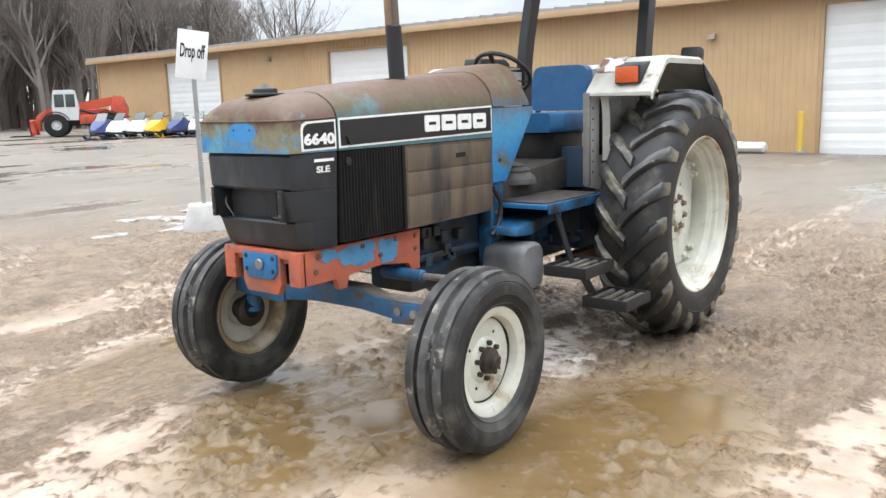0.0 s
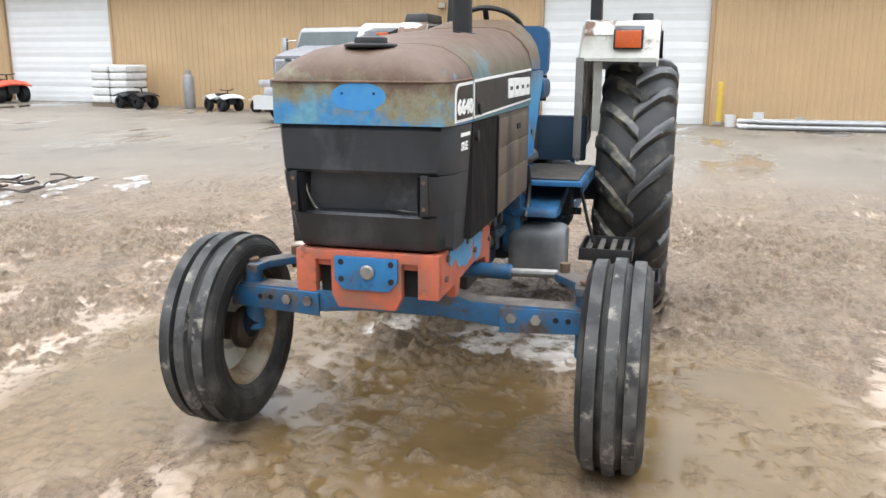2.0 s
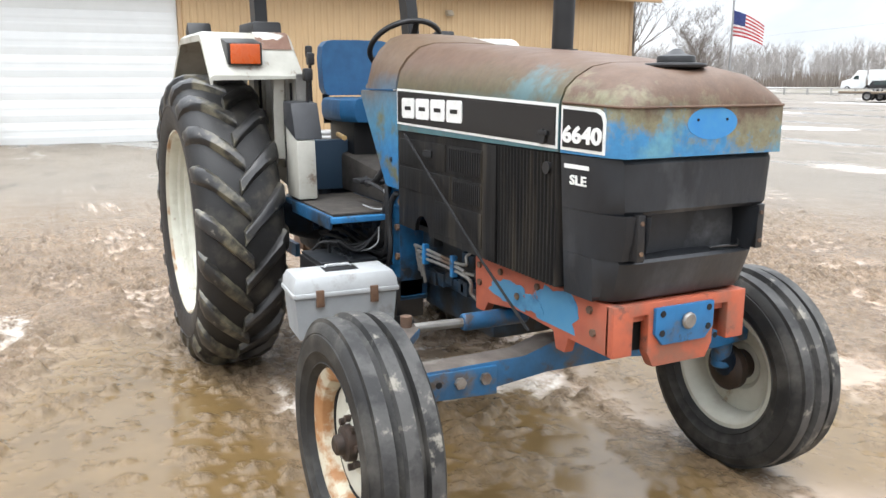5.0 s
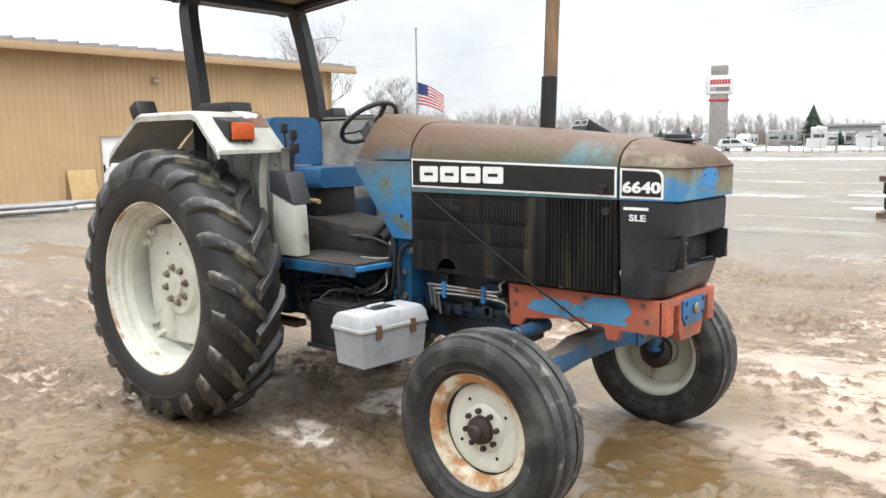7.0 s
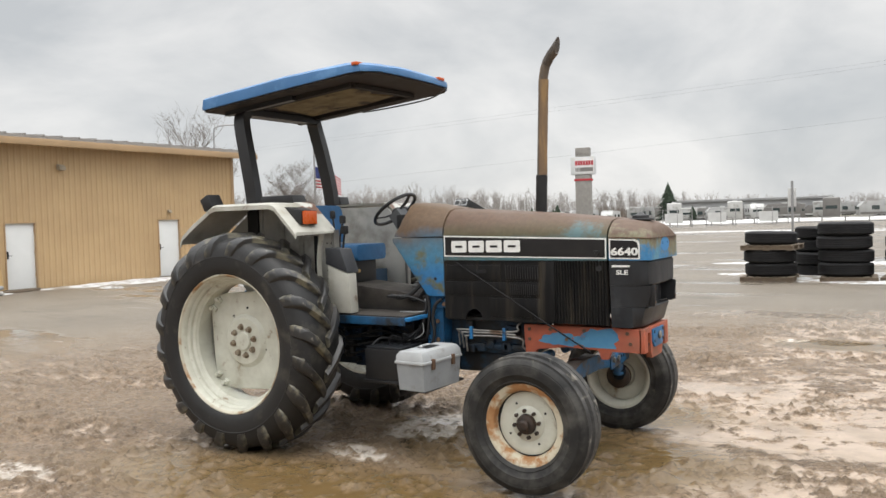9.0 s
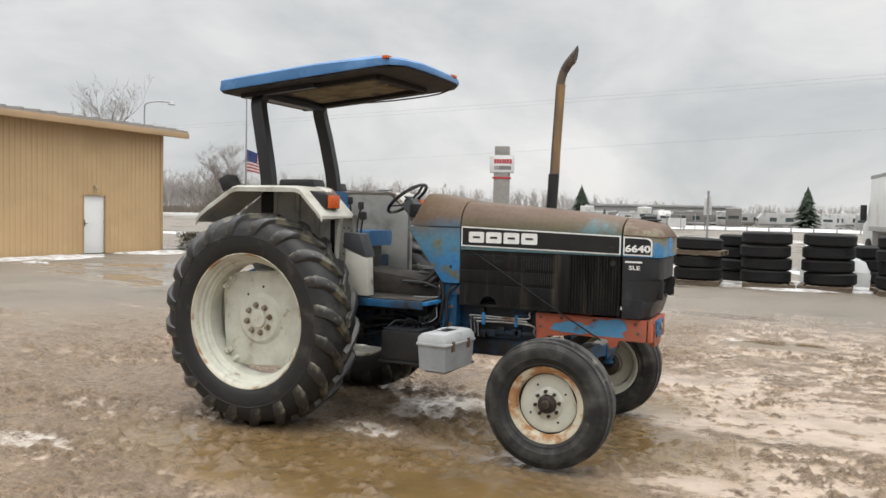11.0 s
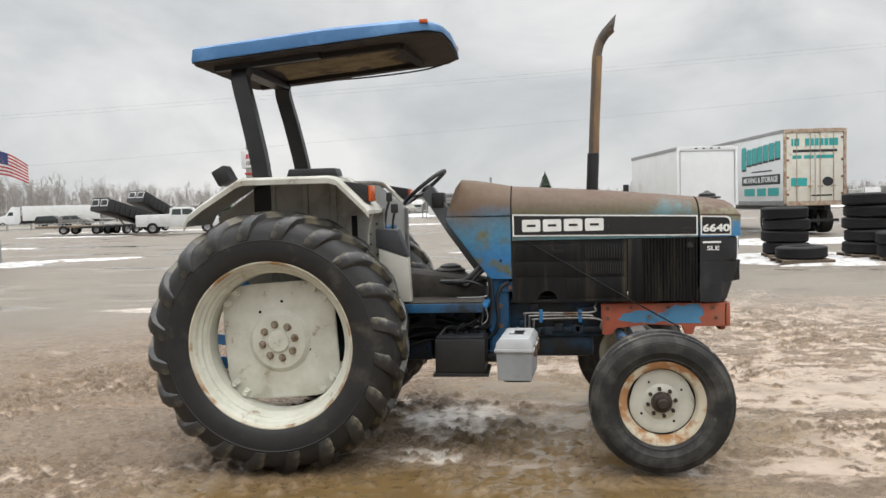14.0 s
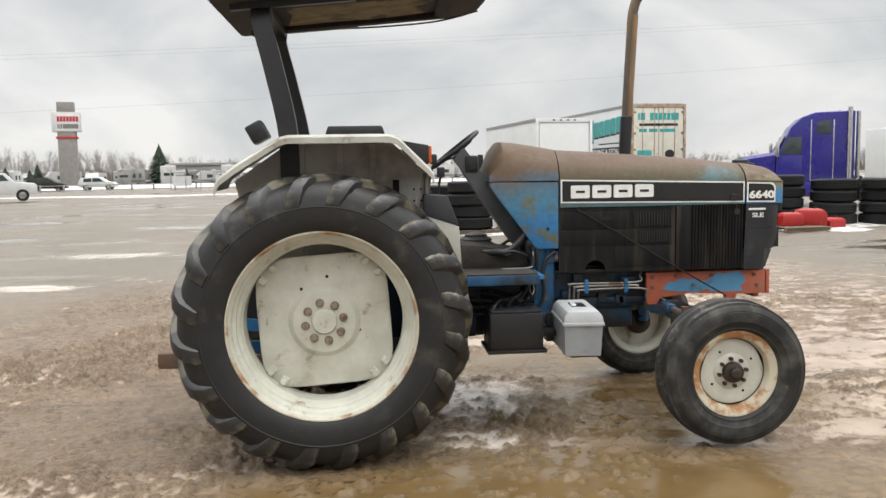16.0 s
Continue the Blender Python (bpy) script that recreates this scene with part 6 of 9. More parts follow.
for a, b in (((-0.3, -0.42), (0.75, -0.40)), ((0.75, -0.40), (0.78, 0.38)), ((0.78, 0.38), (-0.3, 0.42))):
    bm = B()
    tube(bm, [(a[0], a[1], roof_z(a[0]) - 0.035), (b[0], b[1], roof_z(b[0]) - 0.03)], 0, flat=(0.06, 0.03))
    part("canopy_brace", bm, M_brace, roof)
for x, y in ((0.955, -0.60), (1.05, 0.40)):
    bm = B()
    box(bm, x - 0.03, x + 0.026, y - 0.045, y + 0.045, roof_z(x) + 0.048, roof_z(x) + 0.074, 0.008)
    part("marker_lamp", bm, M_amber, roof, "small orange marker lamp")
bm = B()
tube(bm, curve_pts([(1.07, 0.45, roof_z(1.07) - 0.01), (0.8, 0.66, roof_z(0.8) - 0.022), (0.4, 0.668, roof_z(0.4) - 0.026), (0.05, 0.66, roof_z(0) - 0.01)], 6), 0.007, 6)
part("loose_trim", bm, M_black, roof, "loose black edge trim")

# exhaust and pre-cleaner cap
bm = B()
tube(bm, curve_pts([(2.070, 0.13, 1.72), (2.092, 0.125, 2.2), (2.113, 0.118, 2.60), (2.122, 0.115, 2.74), (2.155, 0.108, 2.85), (2.225, 0.095, 2.925)], 6), 0.034, 16)
ex = part("exhaust_pipe", bm, M_exhaust, tractor, "tall rusty exhaust pipe with a bent tip")
bm = B()
tip = []
for k, (x, y, z, push) in enumerate(((2.150, 0.109, 2.842, 0.0), (2.185, 0.103, 2.893, 0.0), (2.212, 0.098, 2.920, 0.055))):
    d = Vector((0.66, -0.1, 0.72)).normalized()
    up = Vector((-0.72, 0.05, 0.68)).normalized()
    side = d.cross(up).normalized()
    tip.append([Vector((x, y, z)) + side * 0.0365 * math.cos(t) + up * 0.0365 * math.sin(t) + d * push * (1 + math.sin(t)) for t in np.linspace(0, 2 * math.pi, 17)[:-1]])
loft(bm, tip)
part("cut_tip", bm, M_burnt, ex, "sooty slanted tip")
bm = B()
shell_pts = [(2.0875, 0.126, 2.03), (2.092, 0.125, 2.2), (2.113, 0.118, 2.60), (2.121, 0.115, 2.73)]
loft(bm, [[(x + r * math.cos(t), y + r * math.sin(t), z) for r, t in [(0.0405, t) for t in np.linspace(-1.75, 0.6, 8)] + [(0.036, t) for t in np.linspace(0.6, -1.75, 8)]] for x, y, z in shell_pts])
part("heat_shield", bm, M_shield, ex, "rust-orange strip along the pipe")
bm = B()
cyl(bm, (2.071, 0.13, 1.735), (2.085, 0.127, 2.03), 0.043, 18, bev=0.004)
part("sleeve", bm, M_black, ex, "black heat sleeve")
bm = B()
cyl(bm, (2.07, 0.13, 1.725), (2.07, 0.13, 1.752), 0.062, 18, bev=0.005)
box(bm, 2.12, 2.16, 0.115, 0.145, 1.735, 1.755, 0.004)
part("clamp", bm, M_black, ex)
bm = B()
lathe(bm, [(0, 1.732), (0.012, 1.730), (0.030, 1.715), (0.056, 1.709), (0.058, 1.704), (0.058, 1.690), (0.092, 1.687), (0.094, 1.682), (0.092, 1.676), (0, 1.660)], 28, "z", pose(2.87, 0.0, 0), closed=False)
part("air_cap", bm, M_black, tractor, "black cap on the nose")

# left side: tank, steps
bm = B()
cx, cz = 1.36, 0.645
rings = []
for y, k in ((0.24, 0.86), (0.255, 0.95), (0.275, 1.0), (0.50, 1.0), (0.52, 0.95), (0.535, 0.86)):
    rings.append([(cx + 0.125 * k * math.copysign(abs(math.cos(a)) ** 0.55, math.cos(a)), y, cz + 0.145 * k * math.copysign(abs(math.sin(a)) ** 0.55, math.sin(a))) for a in np.linspace(0, 2 * math.pi, 33)[:-1]])
loft(bm, rings)
part("side_tank", bm, M_drum, tractor, "dusty grey plastic tank")
bm = B()
prism(bm, [(0.9, 0.955), (1.46, 0.885), (1.48, 0.84), (1.30, 0.825), (0.9, 0.90)], 0.25, 0.49, "y", 0.015)
part("side_bracket", bm, M_bluegrimy, tractor, "blue platform bracket")
bm = B()
tube(bm, [(1.18, 0.58, 0.97), (1.14, 0.62, 0.78), (1.12, 0.66, 0.64)], 0, flat=(0.012, 0.05))
tube(bm, [(1.08, 0.66, 0.64), (1.02, 0.76, 0.42)], 0, flat=(0.012, 0.05))
part("step_hanger", bm, M_black, tractor)
for x0, x1, y0, y1, z in ((1.00, 1.36, 0.60, 0.88, 0.645), (0.80, 1.14, 0.74, 1.03, 0.425)):
    bm = B()
    for a, b, c, d in ((x0, x1, y0, y0 + 0.012), (x0, x1, y1 - 0.012, y1), (x0, x0 + 0.012, y0 + 0.012, y1 - 0.012), (x1 - 0.012, x1, y0 + 0.012, y1 - 0.012)):
        box(bm, a, b, c, d, z - 0.045, z + 0.02, 0.002)
    st = part("step", bm, M_black, tractor, "black slatted steel step")
    for i in range(4):
        y = y0 + 0.012 + (i + 0.5) * (y1 - y0 - 0.024) / 4
        bm = B()
        box(bm, x0 + 0.012, x1 - 0.012, y - 0.014, y + 0.014, z - 0.01, z + 0.008, 0.002)
        part("slat", bm, M_stepsteel, st)

# battery on its tray, right side
bm = B()
box(bm, 0.975, 1.31, -0.66, -0.36, 0.555, 0.785, 0.012)
batt = part("battery_box", bm, M_black, tractor, "black battery box with cables")
bm = B()
box(bm, 0.96, 1.33, -0.675, -0.345, 0.535, 0.556, 0.004)
box(bm, 1.31, 1.48, -0.50, -0.40, 0.60, 0.64, 0.006)
box(bm, 1.44, 1.61, -0.82, -0.30, 0.532, 0.548, 0.004)
box(bm, 1.40, 1.46, -0.34, -0.20, 0.532, 0.72, 0.006)
part("battery_tray", bm, M_black, tractor)
bm = B()
box(bm, 0.985, 1.30, -0.65, -0.37, 0.786, 0.802, 0.006)
for i in range(6):
    cyl(bm, (1.02 + i * 0.05, -0.5, 0.80), (1.02 + i * 0.05, -0.5, 0.812), 0.014, 10)
part("battery_lid", bm, M_blackpl, batt)
for k in range(3):
    bm = B()
    tube(bm, curve_pts([(1.0 + 0.1 * k, -0.60 + 0.06 * k, 0.80), (1.05 + 0.1 * k, -0.55, 0.85 + 0.02 * k), (1.15 + 0.06 * k, -0.45, 0.84), (1.28, -0.33, 0.90 + 0.03 * k)], 6), 0.008, 7)
    part("battery_cable", bm, M_black, batt)

# grey toolbox on the tray
tool = thing("toolbox", "grey plastic toolbox with a pale lid and two rusty latches", "toolbox", pose(1.525, -0.64, 0.5485, 0, 0, -4) @ Matrix.Diagonal((1, 1, 0.92, 1)))
bm = B()
loft(bm, [[(x * k, y * k, z) for x, y in ((-0.115, -0.225), (0.115, -0.225), (0.115, 0.225), (-0.115, 0.225))] for z, k in ((0.0, 0.93), (0.20, 1.0), (0.205, 1.0))])
part("body", bm, M_toolgrey, tool)
bm = B()
box(bm, -0.126, 0.126, -0.236, 0.236, 0.200, 0.222, 0.006)
part("rim", bm, M_toollid, tool)
bm = B()
loft(bm, [[(x * k, y * k2, z) for x, y in ((-0.118, -0.23), (0.118, -0.23), (0.118, 0.23), (-0.118, 0.23))] for z, k, k2 in ((0.2225, 1.0, 1.0), (0.262, 0.97, 0.985), (0.292, 0.80, 0.93), (0.300, 0.62, 0.88), (0.300, 0.3, 0.3))])
lid = part("lid", bm, M_toollid, tool, "pale grey domed lid")
bm = B()
box(bm, -0.045, 0.045, -0.075, 0.075, 0.299, 0.3035, 0.002)
part("handle_well", bm, M_black, lid)
bm = B()
tube(bm, [(-0.03, -0.06, 0.302), (-0.03, -0.05, 0.311), (-0.03, 0.05, 0.311), (-0.03, 0.06, 0.302)], 0, flat=(0.03, 0.008))
part("handle", bm, M_toollid, lid)
for y in (-0.12, 0.12):
    bm = B()
    box(bm, 0.117, 0.132, y - 0.018, y + 0.018, 0.155, 0.235, 0.005)
    part("latch", bm, M_latch, tool)

# ---- yard things: generic pieces ----
M_tyre = mat("black_truck_tyre", (0.010, 0.010, 0.011), (0.019, 0.018, 0.018), 9, 0.65, bump=0.25, bscale=50, rand=0.25, spec=0.25)
M_wood = mat("weathered_pallet_wood", (0.20, 0.155, 0.11), (0.13, 0.10, 0.075), 6, 0.85, stretch=(1, 8, 8), bump=0.3)
M_ply = mat("plywood", (0.50, 0.34, 0.16), (0.44, 0.29, 0.13), 4, 0.7)
M_greypaint = mat("silver_grey_truck_paint", (0.26, 0.26, 0.27), (0.22, 0.22, 0.23), 3, 0.3, 0.3)
M_chrome = mat("dull_chrome", (0.62, 0.62, 0.62), (0.50, 0.50, 0.50), 4, 0.22, 0.9)
M_glass = mat("dark_window_glass", (0.035, 0.05, 0.05), (0.05, 0.065, 0.065), 2, 0.08)
M_vanwhite = mat("white_vehicle_paint", (0.60, 0.61, 0.61), (0.54, 0.55, 0.55), 2, 0.35, c3=(0.55, 0.54, 0.50), scale3=0.8, rand=0.06)
M_trailerw = mat("white_trailer_skin", (0.66, 0.67, 0.67), (0.61, 0.62, 0.61), 1.2, 0.4, c3=(0.50, 0.48, 0.42), scale3=0.6, lo3=0.6, hi3=0.75)
M_cream = mat("yellowed_trailer_doors", (0.62, 0.60, 0.52), (0.55, 0.525, 0.44), 2, 0.5, c3=(0.38, 0.24, 0.13), scale3=1.6, lo3=0.60, hi3=0.70)
M_canred = mat("red_fuel_can_plastic", (0.36, 0.014, 0.012), (0.28, 0.012, 0.010), 5, 0.4, c3=(0.45, 0.40, 0.38), scale3=6, lo3=0.66, hi3=0.70)
M_redrust = mat("rusty_steel_frame", (0.22, 0.11, 0.06), (0.16, 0.08, 0.05), 5, 0.7)
M_teal = mat("teal_sign_paint", (0.02, 0.33, 0.31), (0.02, 0.29, 0.28), 4, 0.5)
M_blackpaint = mat("black_sign_paint", (0.015, 0.015, 0.017), None, 4, 0.5)
M_red = mat("red_machine_paint", (0.52, 0.075, 0.03), (0.44, 0.06, 0.03), 3, 0.45, c3=(0.27, 0.06, 0.035), scale3=1.5)
M_purple = mat("deep_blue_truck_paint", (0.022, 0.018, 0.20), (0.018, 0.015, 0.17), 2, 0.25, coat=0.3)
M_yel = mat("yellow_plastic", (0.70, 0.42, 0.02), None, 4, 0.4)
M_navy = mat("navy_plastic", (0.02, 0.04, 0.14), None, 4, 0.4)
M_camper = mat("dull_camper_skin", (0.44, 0.44, 0.43), (0.36, 0.355, 0.345), 0.7, 0.5, c3=(0.27, 0.26, 0.24), scale3=0.9, rand=0.25)
M_rvgrey = mat("camper_grey_band", (0.18, 0.17, 0.16), None, 2, 0.5)
M_tarp = mat("white_wrapped_bags", (0.66, 0.66, 0.64), (0.55, 0.55, 0.54), 5, 0.5, bump=0.3, bscale=12)
M_bark = mat("grey_bark", (0.085, 0.070, 0.060), (0.060, 0.050, 0.043), 5, 0.9)
M_twig = mat("bare_twigs", (0.20, 0.175, 0.155), (0.15, 0.13, 0.115), 0.5, 0.9)
# twigs lightened in colour to carry the haze over the far treeline
M_twigfar = mat("haze_pale_bare_twigs", (0.36, 0.335, 0.315), (0.29, 0.27, 0.255), 0.1, 0.9)
M_fir = mat("fir_needles", (0.025, 0.040, 0.025), (0.035, 0.052, 0.030), 3, 0.85)
M_hedge = mat("brown_hedge_leaves", (0.05, 0.045, 0.025), (0.075, 0.06, 0.03), 4, 0.85)
M_polegrey = mat("galvanised_pole", (0.34, 0.34, 0.34), None, 5, 0.45, 0.5)
M_stone = mat("grey_pylon_cladding", (0.25, 0.235, 0.215), (0.21, 0.195, 0.18), 1.5, 0.6)
M_flagred = mat("flag_red", (0.42, 0.03, 0.04), None, 5, 0.7)
M_flagwhite = mat("flag_white", (0.68, 0.67, 0.66), None, 5, 0.7)
M_flagblue = mat("flag_blue", (0.03, 0.045, 0.16), None, 5, 0.7)
M_shed = mat("grey_far_building", (0.30, 0.30, 0.30), (0.26, 0.26, 0.26), 0.2, 0.6)
M_railgrey = mat("weathered_rail", (0.34, 0.335, 0.325), (0.26, 0.255, 0.245), 0.8, 0.7)
M_railwhite = mat("white_rail", (0.62, 0.62, 0.61), None, 0.5, 0.6)


def disc_wheel(parent, x, y, z, r, w, rim_m, name="wheel", rim_k=0.58):
    s = 1 if y >= 0 else -1
    bm = B()
    k = rim_k
    lathe(bm, [(k * r, w / 2), (0.75 * r, 0.52 * w), (0.93 * r, 0.47 * w), (r, 0.34 * w), (r, -0.34 * w), (0.93 * r, -0.47 * w), (0.75 * r, -0.52 * w), (k * r, -w / 2)], 26, "y")
    t = part(name, bm, M_tyre, parent, at=pose(x, y, z))
    bm = B()
    lathe(bm, [(0, s * w * 0.30), (0.2 * r, s * w * 0.30), (0.24 * r, s * w * 0.12), (0.44 * r, s * w * 0.16), (k * r, s * w * 0.46), (k * r, -s * w * 0.3), (0, -s * w * 0.3)], 22, "y", closed=False)
    part("rim", bm, rim_m, t)
    return t


# truck tyres lying in stacks on pallets
def make_tyre():
    ob = thing("truck_tyre", "black truck tyre lying flat in a stack", "tyre", group="stacked truck tyres")
    bm = B()
    r, w = 0.59, 0.31
    prof = [(0.30, 0.03), (0.34, 0.0), (0.46, -0.004), (0.545, 0.02), (0.575, 0.04), (0.59, 0.055)]
    for i in range(4):
        z = 0.07 + i * 0.05
        prof += [(0.592, z), (0.592, z + 0.034), (0.580, z + 0.038), (0.580, z + 0.046)]
    prof += [(0.59, 0.265), (0.57, 0.285), (0.54, 0.298), (0.46, 0.314), (0.34, 0.31), (0.30, 0.28), (0.33, 0.25), (0.42, 0.2), (0.43, 0.11), (0.33, 0.06)]
    lathe(bm, prof, 40, "z")
    part("carcass", bm, M_tyre, ob)
    return ob


def make_pallet():
    ob = thing("pallet", "grey weathered wooden pallet lying on the wet ground", "pallet", group="pallets under the tyres")
    for i in range(3):
        bm = B()
        box(bm, -0.6, 0.6, -0.55 + i * 0.5, -0.45 + i * 0.5, 0.015, 0.105)
        part("stringer", bm, M_wood, ob)
    for i in range(7):
        bm = B()
        box(bm, -0.58 + i * 0.175, -0.46 + i * 0.175, -0.6, 0.6, 0.106, 0.122)
        part("plank", bm, M_wood, ob)
    for i in range(3):
        bm = B()
        box(bm, -0.58 + i * 0.52, -0.46 + i * 0.52, -0.6, 0.6, 0.0, 0.0145)
        part("plank", bm, M_wood, ob)
    return ob


rnd = random.Random(11)
tyre0, pallet0, first = make_tyre(), make_pallet(), [True, True]


def put_tyre(x, y, z):
    m = pose(x, y, z, rnd.uniform(-1.2, 1.2), rnd.uniform(-1.2, 1.2), rnd.uniform(0, 360))
    if first[0]:
        tyre0.matrix_basis, first[0] = m, False
    else:
        copy_thing(tyre0, m)


def put_pallet(x, y, z, a):
    if first[1]:
        pallet0.matrix_basis, first[1] = pose(x, y, z, 0, 0, a), False
    else:
        copy_thing(pallet0, pose(x, y, z, 0, 0, a))


def stack(x, y, n, pallet=True, mid=0, base=0.0):
    z = base
    if pallet:
        put_pallet(x + rnd.uniform(-0.08, 0.08), y, z, rnd.uniform(-9, 9))
        z += 0.125
    for i in range(n):
        put_tyre(x + rnd.uniform(-0.035, 0.035), y + rnd.uniform(-0.035, 0.035), z)
        z += 0.312
        if mid and i + 1 == mid:
            put_pallet(x + 0.06, y, z, rnd.uniform(-6, 6))
            z += 0.125


for x, y, n, p, mid in ((1.22, 15.3, 3, True, 2), (2.15, 16.9, 4, False, 0), (2.86, 15.5, 4, True, 0), (4.27, 15.6, 4, True, 0), (5.85, 15.2, 4, True, 0), (5.2, 17.2, 3, True, 0), (8.1, 16.5, 4, True, 0), (8.0, 14.75, 1, True, 0),
                        (10.05, 16.2, 5, True, 0), (10.35, 14.75, 2, True, 0), (11.75, 16.2, 4, True, 0), (12.9, 15.6, 4, False, 0), (12.2, 17.2, 4, False, 0), (14.15, 15.3, 4, False, 0), (15.45, 15.2, 4, True, 0), (16.8, 15.4, 4, False, 0), (18.1, 15.2, 4, False, 0)):
    stack(x, y, n, p, mid)

# red parts on a pallet near the tyres
for x, y, w, h in ((10.75, 13.9, 0.55, 0.34), (11.35, 14.05, 0.75, 0.42), (12.0, 14.1, 0.5, 0.28)):
    can = thing("fuel_can", "red plastic fuel container lying on a snowy pallet", "container", pose(x, y, 0.124 if x < 12 else 0.02, 0, 0, rnd.uniform(-30, 30)), group="red containers")
    bm = B()
    loft(bm, [[(a * k, b * k, z) for a, b in ((-w / 2, -0.18), (w / 2, -0.18), (w / 2, 0.18), (-w / 2, 0.18))] for z, k in ((0, 0.94), (0.02, 1), (h * 0.7, 1), (h * 0.9, 0.82), (h, 0.5))])
    part("body", bm, M_canred, can)
    bm = B()
    cyl(bm, (w * 0.15, 0, h * 0.97), (w * 0.15, 0, h + 0.06), 0.04, 12)
    part("cap", bm, M_black, can)
put_pallet(10.9, 13.9, 0.0, 5)

# ---- sign on a concrete foot ----
post = thing("drop_off_sign", "white drop-off sign on a steel post in a white concrete foot", "sign", pose(-1.35, -6.45, land(-1.35, -6.45) - 0.02, 0, 0, -36))
bm = B()
loft(bm, [[(x * k, y * k, z) for x, y in ((-0.30, -0.26), (0.30, -0.26), (0.30, 0.26), (-0.30, 0.26))] for z, k in ((0.0, 1.0), (0.06, 1.0), (0.32, 0.72), (0.36, 0.66), (0.37, 0.60))])
part("foot", bm, mat("white_painted_concrete", (0.50, 0.50, 0.48), (0.40, 0.39, 0.365), 6, 0.7, bump=0.3), post)
bm = B()
box(bm, -0.03, 0.03, -0.012, 0.012, 0.36, 2.75)
box(bm, -0.012, 0.012, -0.032, -0.0125, 0.36, 2.7)
part("post", bm, M_polegrey, post)
bm = B()
box(bm, -0.20, 0.20, 0.0125, 0.0175, -0.32, 0.32, 0.002)
board = part("board", bm, mat("white_sign_face", (0.72, 0.73, 0.72), (0.66, 0.67, 0.66), 6, 0.4), post, at=pose(0, 0, 2.38, 0, -8, 0))
lettering("words", "Drop off", 0.25, M_blackpaint, board, pose(0, 0.0195, 0.04, 90, 0, 180), bold=0.006, squeeze=0.36)

# ---- small things along the warehouse wall ----
def at_wall(y, off=0.6):
    return WX + off, y, land(WX + off, y)


roll = thing("wrapped_bundle", "white plastic-wrapped bundle lying by the wall", "bundle", pose(*at_wall(-4.6, 0.8)))
bm = B()
loft(bm, [[(0.22 * k * math.cos(a), y, 0.17 + 0.17 * k * math.sin(a)) for a in np.linspace(0, 2 * math.pi, 15)[:-1]] for y, k in ((-0.62, 0.6), (-0.58, 0.9), (-0.2, 1.0), (0.25, 0.94), (0.56, 0.98), (0.62, 0.6))])
part("wrap", bm, M_tarp, roll)
for i in range(9):
    pile = thing("steel_pipe", "long snow-dusted steel pipe in a pile by the wall", "pipe", pose(WX + 1.0 + 0.16 * (i % 5), 2.9 + 0.25 * (i % 3), land(WX + 1, 4) + 0.07 + 0.13 * (i // 5), 0, 0, rnd.uniform(-4, 4)), group="pipes by the wall")
    bm = B()
    cyl(bm, (0, 0, 0), (0, 3.6 + 0.4 * (i % 4), 0), 0.065, 12)
    part("tube", bm, M_polegrey if i % 3 else M_snow, pile)
for y, h, m_ in ((2.75, 0.34, M_tarp), (3.5, 0.42, M_tarp), (4.6, 0.3, M_white)):
    pail = thing("pail", "dented white pail beside the pipes", "pail", pose(*at_wall(y, 0.65)), group="pails")
    bm = B()
    lathe(bm, [(0, 0), (0.13, 0), (0.155, h), (0.145, h), (0.125, 0.02), (0, 0.02)], 20, "z", closed=False)
    part("bucket", bm, m_, pail)
sheet = thing("plywood_sheet", "pale plywood sheet leaning against the wall", "board", pose(WX + 0.36, 7.55, land(WX + 0.3, 7.5), 0, -14, 0))
bm = B()
box(bm, -0.012, 0.012, 0, 0.85, 0.0, 1.12, 0.002)
part("sheet", bm, M_ply, sheet)
for i in range(4):
    b_ = thing("timber", "grey timber lying at the wall", "board", pose(WX + 0.7 + 0.22 * i, 5.4 + 0.3 * i, land(WX + 1, 6) + 0.01, 0, 0, 4 * i), group="timbers")
    bm = B()
    box(bm, -0.09, 0.09, 0, 3.0, 0, 0.08, 0.005)
    part("beam", bm, M_wood, b_)
# pallet of white bags
bags = thing("bag_pallet", "pallet stacked with white wrapped bags", "pallet load", pose(WX + 1.2, -16.9, land(WX + 1, -17)))
bm = B()
box(bm, -0.6, 0.6, -0.7, 0.7, 0, 0.12)
part("pallet_base", bm, M_wood, bags)
for i in range(5):
    for j in range(2):
        bm = B()
        box(bm, -0.58 + rnd.uniform(-.03, .03), 0.58, -0.70 + 0.71 * j, -0.02 + 0.71 * j + rnd.uniform(-.04, .02), 0.125 + 0.25 * i, 0.37 + 0.25 * i, 0.09, seg=3)
        part("bag", bm, M_tarp, bags)
# gas cylinder
cylr = thing("gas_cylinder", "silver-grey gas cylinder standing by the wall", "cylinder", pose(*at_wall(-14.4, 1.0)))
bm = B()
lathe(bm, [(0, 0), (0.17, 0), (0.18, 0.03), (0.18, 0.95), (0.15, 1.08), (0.06, 1.14), (0, 1.14)], 22, "z", closed=False)
part("tank", bm, M_polegrey, cylr)
bm = B()
lathe(bm, [(0.10, 1.13), (0.10, 1.25), (0.09, 1.25), (0.09, 1.13)], 16, "z")
part("collar", bm, M_polegrey, cylr)


